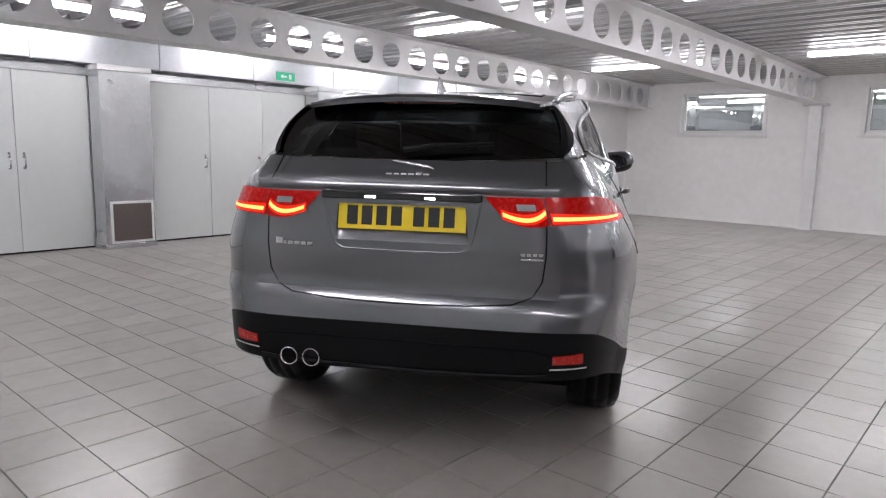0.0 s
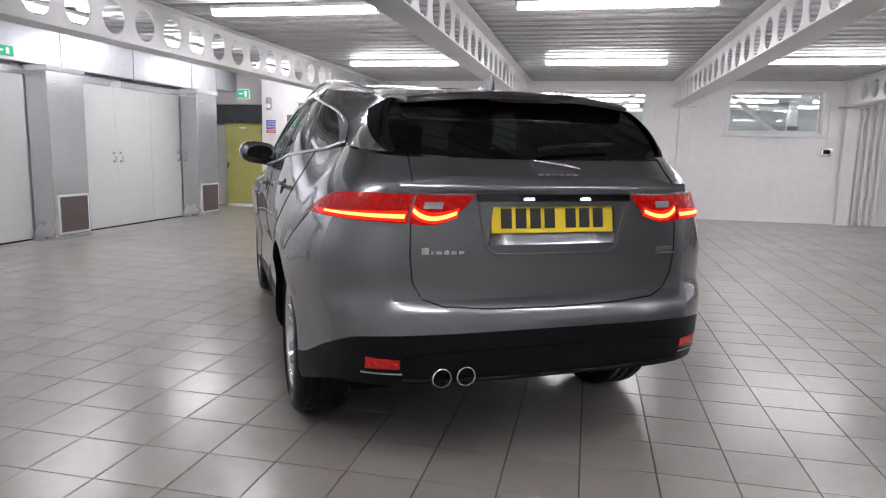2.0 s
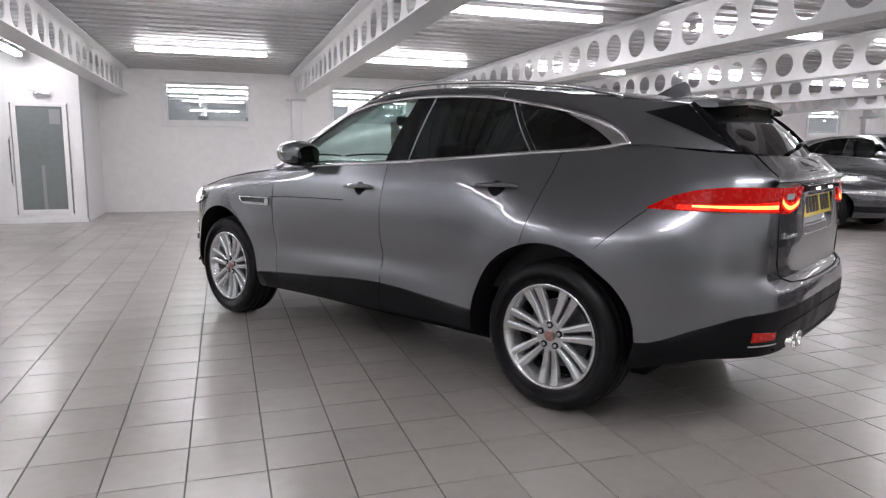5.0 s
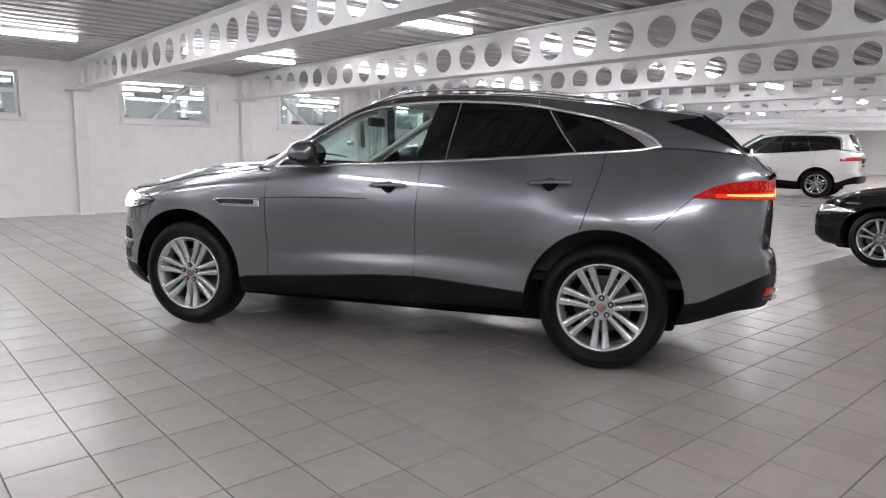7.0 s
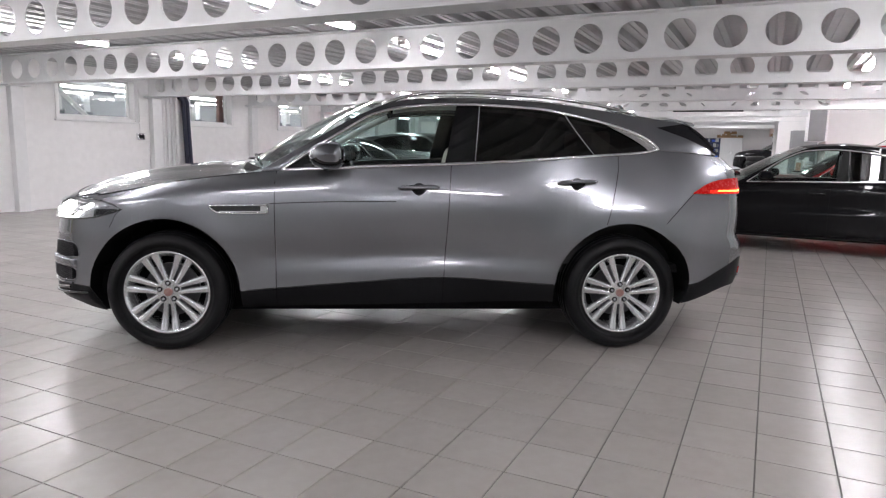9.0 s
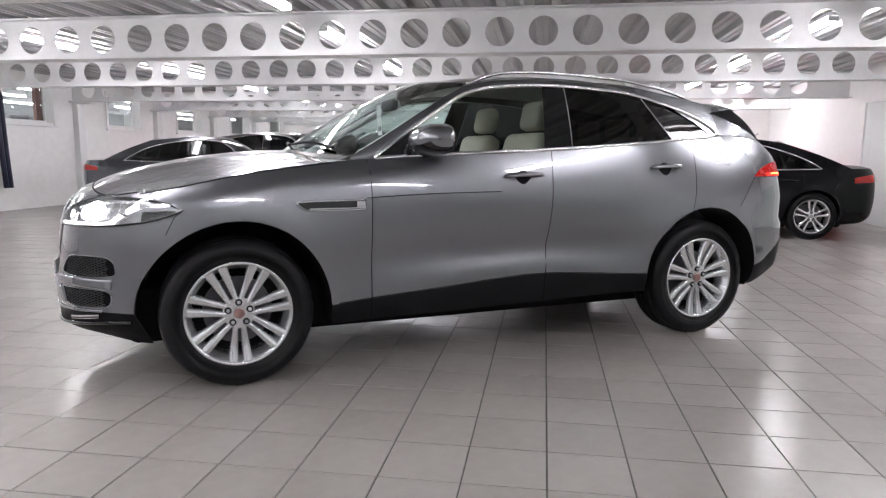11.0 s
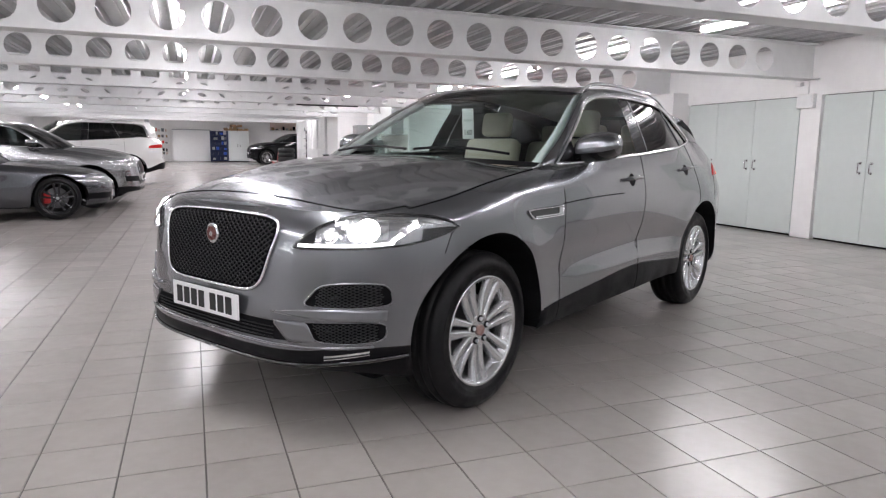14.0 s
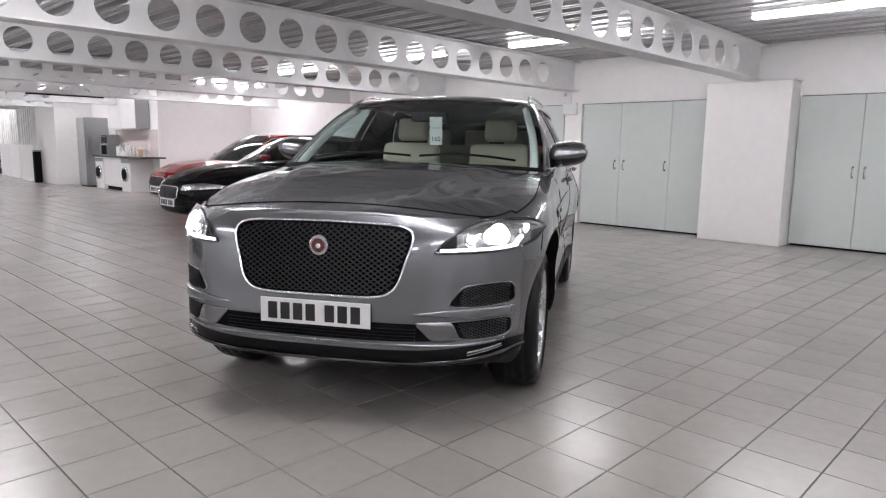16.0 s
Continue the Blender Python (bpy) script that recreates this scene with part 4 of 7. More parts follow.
SUV = dict(
    wb=1.442, arch_r=0.455, arch_z=0.385, tyre=0.374, wheel_y=0.80,
    w=curve((0.2, 0.86), (0.3, 0.915), (0.40, 0.935), (0.55, 0.935), (0.62, 0.94), (0.75, 0.958), (0.90, 0.958), (1.0, 0.945), (1.1, 0.922), (1.2, 0.893), (1.32, 0.855)),
    xf=curve((0.2, 2.10), (0.26, 2.22), (0.36, 2.30), (0.5, 2.30), (0.62, 2.285), (0.75, 2.265), (0.88, 2.235), (0.95, 2.19), (1.0, 2.12)),
    xr=curve((0.25, -2.26), (0.36, -2.36), (0.46, -2.41), (0.6, -2.425), (0.70, -2.405), (0.74, -2.37), (0.9, -2.375), (1.1, -2.375), (1.165, -2.37), (1.19, -2.345), (1.29, -2.245)),
    nf=4.0, nr=5.0, xmf=0.9, xmr=-1.25,
    bottom=curve((-2.5, 0.405), (-2.33, 0.41), (-2.22, 0.405), (-2.05, 0.352), (-1.9, 0.31), (-1.0, 0.325), (0.0, 0.305), (0.95, 0.285), (1.9, 0.24), (2.1, 0.30), (2.35, 0.33)),
    clad=curve((-2.5, 0.625), (-2.3, 0.60), (-2.15, 0.54), (-1.9, 0.44), (-1.0, 0.436), (-0.25, 0.477), (0.4, 0.435), (0.95, 0.394), (1.7, 0.36), (1.9, 0.405), (2.1, 0.410), (2.25, 0.390), (2.35, 0.358)),
    top=curve((-2.45, 1.252), (-2.2, 1.272), (-1.95, 1.294), (-1.72, 1.304), (-1.60, 1.284), (-1.29, 1.260), (-0.46, 1.200), (0.31, 1.162), (0.74, 1.138), (1.1, 1.105), (1.45, 1.062), (1.8, 1.0), (2.0, 0.962), (2.12, 0.955), (2.3, 0.965)),
    hood=curve((0.6, 1.10), (0.95, 1.145), (1.1, 1.175), (1.45, 1.148), (1.8, 1.092), (2.0, 1.045), (2.12, 1.0), (2.2, 0.965)),
    deck=curve((-2.45, 1.250), (-2.25, 1.256), (-1.9, 1.296)), deck_x=-1.95,
    dlo=curve((-1.717, 1.304), (-1.70, 1.325), (-1.653, 1.364), (-1.46, 1.44), (-1.195, 1.499), (-0.861, 1.551), (-0.425, 1.569), (-0.033, 1.545), (0.179, 1.492), (0.32, 1.412), (0.531, 1.278), (0.735, 1.139)),
    dlo_x=(-1.717, 0.735), dpil=-1.0,
    rail=curve((-1.93, 1.49), (-1.5, 1.545), (-1.2, 1.575), (-1.0, 1.596), (-0.86, 1.606), (-0.43, 1.622), (-0.1, 1.607), (0.1, 1.565), (0.25, 1.50), (0.42, 1.405), (0.62, 1.285), (0.86, 1.145)),
    ws_top=(0.10, 0.26, 1.612), ws_base=(0.86, 1.07, 1.172),
    gy=(0.885, 0.40, 0.35), gtaper=(-0.9, 0.055),
    rw=((-2.17, 1.276, -2.252, 1.254), (-1.93, 1.49, -1.99, 1.505)),
    crown=0.035, pillars=(-0.272, -0.462, -1.255), lean=(-0.085, -0.045, 0.19), gate_hole=(0.10, 0.19, 0.27), seams=(0.772, -0.295, -1.352), plan_top=0.955,
)


def gside(c, x, z):
    """Half-width of the cabin side."""
    y0, a, b = c["gy"]
    if "gcurve" not in c:
        xs = np.linspace(-2.4, 0.25, 54)
        c["gcurve"] = curve(*[(x, low_point(c, u_at_x(c, x, c["top"](x)), c["top"](x)).y - 0.008) for x in xs])
    h = max(0.0, z - c["top"](x))
    r = min(1.0, max(0.0, (-0.9 - x) / 0.9)) * c.get("tail_in", 1.0)
    a += 0.20 * r * r * (3 - 2 * r)
    f = max(0.0, x - 0.25)
    return c["gcurve"](x) - a * h - b * h * h - 0.12 * f * f


def body_w(c, x, z):
    """Half-width of the lower body at a place along it."""
    w = c["w"](z)
    for xc in (c["wb"], -c["wb"]):
        d = math.hypot(x - xc, z - c["arch_z"]) - c["arch_r"]
        w += 0.020 * math.exp(-(d / 0.13) ** 2) * (1.0 if z > 0.3 else 0.5)
    if -1.1 < x < 0.95:      # hollow of the doors above the sills
        s = math.sin(math.pi * (x + 1.1) / 2.05)
        zc = 0.60 + 0.06 * (0.5 - abs(x + 0.3) / 2)
        w -= 0.034 * s * math.exp(-((z - zc) / (0.15 if z > zc else 0.055)) ** 2)
    if x < -0.9:             # haunch over the rear wheels
        w += 0.008 * math.exp(-((z - 1.02) / 0.16) ** 2) * math.exp(-((x + 1.5) / 0.45) ** 2)
    if x < -0.85 and z > 0.84:   # tail narrows towards the rear window
        r = min(1.0, (-0.85 - x) / 0.95)
        w -= 0.38 * c.get("tail_in", 1.0) * min((z - 0.84) ** 2 / (z - 0.74), 0.40) * r * r * (3 - 2 * r) * (1 - 0.42 * min(1.0, max(0.0, (-1.75 - x) / 0.45)))
    if x < -1.5:             # bumper corners draw in behind the wheels
        w -= 0.036 * min(1.0, (-1.5 - x) / 0.75) ** 1.4
    if x > 0.3:              # rounded wing tops
        h = max(0.0, c["top"](x) - z)
        w -= 0.075 * max(0.0, 1 - h / 0.11) ** 2.2 * min(1.0, (x - 0.3) / 0.5)
    return w


def low_point(c, u, z):
    """A point of the lower body's left half: u 0 rear middle, 1 to 2 side, 3 front middle."""
    if u <= 1:
        t = u * math.pi / 2
        q, r = math.cos(t) ** (2 / c["nr"]), math.sin(t) ** (2 / c["nr"])
        x = c["xmr"] + (c["xr"](z) - c["xmr"]) * q
        return Vector((x, body_w(c, x, z) * r, z))
    if u <= 2:
        x = c["xmr"] + (c["xmf"] - c["xmr"]) * (u - 1)
        return Vector((x, body_w(c, x, z), z))
    t = (3 - u) * math.pi / 2
    q, r = math.cos(t) ** (2 / c["nf"]), math.sin(t) ** (2 / c["nf"])
    x = c["xmf"] + (c["xf"](z) - c["xmf"]) * q
    return Vector((x, body_w(c, x, z) * r, z))


def u_at_x(c, x, z=0.7):
    if c["xmr"] <= x <= c["xmf"]:
        return 1 + (x - c["xmr"]) / (c["xmf"] - c["xmr"])
    if x > c["xmf"]:
        q = min(1.0, (x - c["xmf"]) / (c["xf"](z) - c["xmf"]))
        return 3 - math.acos(min(1.0, q ** (c["nf"] / 2))) / (math.pi / 2)
    q = min(1.0, (x - c["xmr"]) / (c["xr"](z) - c["xmr"]))
    return math.acos(min(1.0, q ** (c["nr"] / 2))) / (math.pi / 2)


def u_at_y(c, y, z, front=True):
    n = c["nf"] if front else c["nr"]
    r = min(1.0, y / c["w"](z))
    t = math.asin(min(1.0, r ** (n / 2)))
    return 3 - t / (math.pi / 2) if front else t / (math.pi / 2)


def low_bottom(c, x):
    b = c["bottom"](x)
    for xc in (c["wb"], -c["wb"]):
        d = abs(x - xc)
        if d < c["arch_r"] - 1e-4:
            return c["arch_z"] + math.sqrt(c["arch_r"] ** 2 - d * d)
    return b


def columns(c):
    us = set(round(k * 0.03125, 5) for k in range(97))
    for xc in (c["wb"], -c["wb"]):
        for k in range(0, 25):
            us.add(round(u_at_x(c, xc - c["arch_r"] * 0.9995 * math.cos(math.pi * k / 24)), 6))
        for s in (-1, 1):
            us.add(round(u_at_x(c, xc + s * (c["arch_r"] + 0.004)), 6))
    for x in c["seams"]:
        us.add(round(u_at_x(c, x), 6))
    for y in c.get("gate_hole", ()):
        us.add(round(u_at_y(c, y, 0.7, False), 6))
    return sorted(us)


def side_panel(c, x, y, z, zc):
    s = c["seams"]
    if z < zc:
        return "rear_bumper_skirt" if x < -1.75 else ("front_bumper_lip" if x > 1.75 else "sill_cladding")
    if x < -1.93:
        return "tailgate" if (abs(y) < 0.64 and z > 0.72) else ("rear_bumper" if z < 0.98 else "rear_quarter")
    if x < s[2]:
        return "rear_quarter"
    if x < s[1]:
        return "rear_door"
    if x < s[0]:
        return "front_door"
    return "front_bumper" if x > 1.87 else "front_wing"


def car_shell(c, car, paint, black):
    """The lower body's panels, bonnet, roof and rear, as parts."""
    us = columns(c)
    for s in (1, -1):
        groups = {}
        rows = []
        for u in us:
            p = low_point(c, u, 0.7)
            zb, zt = low_bottom(c, p.x), c["top"](low_point(c, u, 0.95).x if u > 2.4 else p.x)
            zc = min(max(zb, c["clad"](p.x)), zt - 0.05)
            zs = [zb + (zc - zb) * k / 4 for k in range(5)] + [zc + (zt - zc) * k / 22 for k in range(1, 23)]
            rows.append(([low_point(c, u, z) for z in zs], zc))
        for i in range(len(us) - 1):
            (a, za), (b, zb) = rows[i], rows[i + 1]
            for k in range(len(a) - 1):
                q = [a[k], b[k], b[k + 1], a[k + 1]]
                if (a[k] - a[k + 1]).length + (b[k] - b[k + 1]).length < 1e-4:
                    continue
                m = sum(q, Vector()) / 4
                if "gate_hole" in c and m.x < -2.2 and abs(m.y) < 0.265 and 0.945 < m.z < 1.095:
                    continue
                name = side_panel(c, m.x, m.y, 0.0 if k < 4 else 0.99 if m.z < 0.72 and k >= 4 and m.x > -1.9 else m.z, 0.01)
                groups.setdefault(name, []).append(q)
        for name, quads in groups.items():
            bm = bmesh.new()
            for q in quads:
                bm.faces.new([bm.verts.new((v.x, s * v.y, v.z)) for v in q])
            bmesh.ops.remove_doubles(bm, verts=bm.verts[:], dist=2e-4)
            bmesh.ops.dissolve_degenerate(bm, dist=1e-4, edges=bm.edges[:])
            dark = name in ("sill_cladding", "rear_bumper_skirt", "front_bumper_lip")
            ob = part(name, bm, black if dark else paint, car, "black plastic lower cladding" if dark else "", smooth=True)
    # arch lips and liners
    for s in (1, -1):
        for xc in (c["wb"], -c["wb"]):
            bm = bmesh.new()
            R = c["arch_r"]

            def lip(u, v):
                a = -0.19 + (math.pi + 0.38) * u
                x = xc - (R * math.cos(a) if math.sin(a) > 0 else math.copysign(R + 0.003, math.cos(a)))
                z = c["arch_z"] + R * math.sin(a)
                p = low_point(c, u_at_x(c, x), max(z, 0.29))
                return Vector((p.x, s * (p.y - 0.45 * v), z - 0.012 * v))
            grid(lip, 40, 4, bm)
            grid(lambda u, v: Vector((xc - R * math.cos(math.pi * u) * v, s * 0.50, (c["arch_z"] - 0.05) + (R + 0.05) * math.sin(math.pi * u) * v)), 24, 2, bm)
            part("wheel_arch_liner", bm, M_LINER, car)
    # bonnet
    bm = bmesh.new()
    ks = [u for u in us if u >= u_at_x(c, 0.62)]
    for s in (1, -1):
        pr = []
        for u in ks:
            e = low_point(c, u, c["top"](low_point(c, u, 0.95).x if u > 2.4 else low_point(c, u, 0.7).x))
            zc = max(c["hood"](e.x), e.z if e.x > 2.0 else 0)
            line = []
            for m in range(29):
                f = 1 - m / 28
                yr = 0.36 + 0.25 * (2.1 - e.x) / 1.1
                k = min(1.0, max(0.0, (yr + 0.07 - f * e.y) / 0.14))
                ridge = 0.009 * k * k * (3 - 2 * k) + 0.005 * math.exp(-((f * e.y - yr + 0.03) / 0.06) ** 2)
                ridge *= min(1, max(0, (2.08 - e.x) / 0.35)) * min(1, max(0, (e.x - 0.85) / 0.5)) * min(1, max(0, (e.y - 0.3) / 0.3))
                line.append(Vector((e.x, s * e.y * f, e.z + (zc - e.z) * (1 - f ** 2.6) + ridge * (0 if m == 0 else 1))))
            pr.append(line)
        for a, b in zip(pr, pr[1:]):
            for m in range(28):
                bm.faces.new([bm.verts.new(v) for v in (a[m], b[m], b[m + 1], a[m + 1])])
    bmesh.ops.remove_doubles(bm, verts=bm.verts[:], dist=2e-4)
    bmesh.ops.dissolve_degenerate(bm, dist=1e-4, edges=bm.edges[:])
    part("bonnet", bm, paint, car, smooth=True)
    # deck behind the rear window
    bm = bmesh.new()
    ks = [u for u in us if low_point(c, u, 0.9).x <= c["deck_x"] + 0.02]
    for s in (1, -1):
        pr = []
        for u in ks:
            e = low_point(c, u, c["top"](low_point(c, u, 0.7).x))
            pr.append([Vector((e.x, s * e.y * (1 - m / 8), e.z + (c["deck"](e.x) - e.z) * (1 - (1 - m / 8) ** 2))) for m in range(9)])
        for a, b in zip(pr, pr[1:]):
            for m in range(8):
                bm.faces.new([bm.verts.new(v) for v in (a[m], b[m], b[m + 1], a[m + 1])])
    bmesh.ops.remove_doubles(bm, verts=bm.verts[:], dist=2e-4)
    bmesh.ops.dissolve_degenerate(bm, dist=1e-4, edges=bm.edges[:])
    part("tail_deck", bm, paint, car, smooth=True)
    # roof
    (_, _, _, _), (rx, rz, rcx, rcz) = c["rw"]
    x0, x1 = c["ws_top"][0], rx

    def roof(u, v):
        x = x0 + (x1 - x0) * u
        ye, ze = gside(c, x, c["rail"](x)), c["rail"](x)
        f = 2 * v - 1
        bow = (c["ws_top"][1] - x0) * (1 - u) ** 6 + (rcx - rx) * u ** 6
        return Vector((x + bow * (1 - f * f), ye * f, ze + c["crown"] * (1 - abs(f) ** 2.4)))
    part("roof", grid(roof, 40, 24), paint, car, smooth=True)
    # rail strips beside the roof, and the rear pillars
    for s in (1, -1):
        bm = bmesh.new()
        xa, xb = c["dpil"], c["rail_front"] if "rail_front" in c else 0.86

        def strip(u, v):
            x = xa + (xb - xa) * u
            z0 = c["dlo"](x) if x < c["dlo_x"][1] else c["top"](x)
            z1 = c["rail"](x)
            z = z0 + (max(z1, z0 + 0.004) - z0) * v
            return Vector((x, s * (gside(c, x, z) + 0.012 * math.sin(math.pi * v)), z))
        grid(strip, 60, 5, bm)
        dx0 = c["dlo_x"][0]

        def rear(u, v):
            if v < 0.8:
                xx = dx0 + (xa - dx0) * (v / 0.8)
                F = (xx, c["dlo"](xx))
            else:
                F = (xa, c["dlo"](xa) + (c["rail"](xa) - c["dlo"](xa)) * (v - 0.8) / 0.2)
            (ax, az, _, _), (bx, bz, _, _) = c["rw"]
            R = (ax + (bx - ax) * v, az + (bz - az) * v)
            x, z = F[0] + (R[0] - F[0]) * u, F[1] + (R[1] - F[1]) * u
            return Vector((x, s * gside(c, x, z), z))
        grid(rear, 20, 20, bm)
        bmesh.ops.remove_doubles(bm, verts=bm.verts[:], dist=1e-3)
        part("roof_side", bm, paint, car, smooth=True)
    # joint strip between the wing or quarter top and the cabin side
    for s in (1, -1):
        def shelf(u, v):
            x = -1.95 + (0.90 + 1.95) * u
            e = low_point(c, u_at_x(c, x), c["top"](x))
            return Vector((x, s * (e.y + (gside(c, x, c["top"](x)) - 0.02 - e.y) * v), e.z - 0.001 - 0.004 * v))
        part("waist_ledge", grid(shelf, 40, 1), black, car)


def rear_window_point(c, f, v, out=0.0):
    (ax, az, acx, acz), (bx, bz, bcx, bcz) = c["rw"]
    ex, ez = ax + (bx - ax) * v, az + (bz - az) * v
    ye = gside(c, ex, ez)
    cx, cz = acx + (bcx - acx) * v, acz + (bcz - acz) * v
    k = 1 - f * f
    return Vector((ex + (cx - ex) * k - out, ye * f, ez + (cz - ez) * k + 0.018 * math.sin(math.pi * v) + out))


def windscreen_point(c, f, v, out=0.0):
    xe = c["ws_base"][0] + (c["ws_top"][0] - c["ws_base"][0]) * v
    ze = c["rail"](xe)
    ye = gside(c, xe, ze)
    cx = c["ws_base"][1] + (c["ws_top"][1] - c["ws_base"][1]) * v
    cz = c["ws_base"][2] + (c["ws_top"][2] - c["ws_base"][2]) * v + 0.035 * math.sin(math.pi * v)
    k = 1 - abs(f) ** 2.2
    return Vector((xe + (cx - xe) * k + out, ye * f, ze + (cz - ze) * k + out))


def car_glass(c, car, clear, dark, black, chrome=None):
    w = part("windscreen", grid(lambda u, v: windscreen_point(c, 2 * u - 1, v), 24, 14), clear, car, "clear laminated windscreen", smooth=True)
    w.visible_shadow = False
    part("rear_window", grid(lambda u, v: rear_window_point(c, 2 * u - 1, v), 20, 10), dark, car, "dark privacy glass", smooth=True)
    b0, b1, q = c["pillars"]
    x0, x1 = c["dlo_x"]
    for s in (1, -1):
        l0, l1, lq = c.get("lean", (-0.06, -0.04, 0.10))

        def lean_edges(v):
            return b0 + l0 * v, b1 + l1 * v, q + lq * v
        for name, m in (("front_side_window", clear), ("rear_side_window", dark), ("quarter_window", dark)):
            def pane(u, v):
                e0, e1, eq = lean_edges(v)
                xa, xb = {"front_side_window": (e0, x1), "rear_side_window": (eq, e1), "quarter_window": (x0, eq - 0.03)}[name]
                x = xa + (xb - xa) * u
                lo, hi = c["top"](x), c["dlo"](x)
                z = lo + (hi - lo) * v
                return Vector((x, s * (gside(c, x, z) - 0.006), z))
            ob = part(name, grid(pane, 16, 8), m, car, smooth=True)
            if m is clear:
                ob.visible_shadow = False
        for k in (0, 1):
            def post(u, v):
                e0, e1, eq = lean_edges(v)
                x = e1 + (e0 - e1) * u if k == 0 else eq - 0.03 + 0.03 * u
                z = c["top"](x) + (c["dlo"](x) - c["top"](x)) * v
                return Vector((x, s * (gside(c, x, z) - 0.002), z))
            part("pillar_trim", grid(post, 3, 8), black, car, "gloss black pillar trim", smooth=True)
        # thin grey bars stand for the reflection along the gloss pillar edges
        if chrome and "lean" in c:
            for k in (1, 2):
                glint_pts = []
                for v in np.linspace(0.04, 0.97, 9):
                    x = lean_edges(v)[k]
                    z = c["top"](x) + (c["dlo"](x) - c["top"](x)) * v
                    glint_pts.append((x, s * (gside(c, x, z) + 0.001), z))
                part("pillar_glint", tube_path(glint_pts, 0.0032, 6), M_GREY, car, "grey line standing for the reflection on the pillar edge", smooth=True)

            def tail_fill(u, v):
                x = x0 + 0.004 + 0.36 * v
                z = c["dlo"](x) - 0.002
                wd = 0.062 * (1 - v) ** 0.8 * u
                xx, zz = x + wd * 0.75, z - wd * 0.66
                zz = max(zz, c["top"](xx) + 0.004)
                return Vector((xx, s * (gside(c, xx, zz) + 0.002), zz))
            part("quarter_trim", grid(tail_fill, 3, 16), M_SATIN, car, "bright metal quarter window trim", smooth=True)
        if chrome:
            pts = []
            n = 60
            for i in range(n + 1):
                x = x0 + (x1 - x0) * (0.5 - 0.5 * math.cos(math.pi * i / n))
                z = c["dlo"](x)
                pts.append(Vector((x, s * (gside(c, x, z) + 0.004), z + 0.004)))
            for i in range(n + 1):
                x = x1 + (x0 - x1) * (i / n)
                z = c["top"](x)
                pts.append(Vector((x, s * (gside(c, x, z) + 0.006), z + 0.002)))
            part("window_surround", tube_path(pts, 0.011, 6, closed=True), chrome, car, "bright chrome window surround", smooth=True)


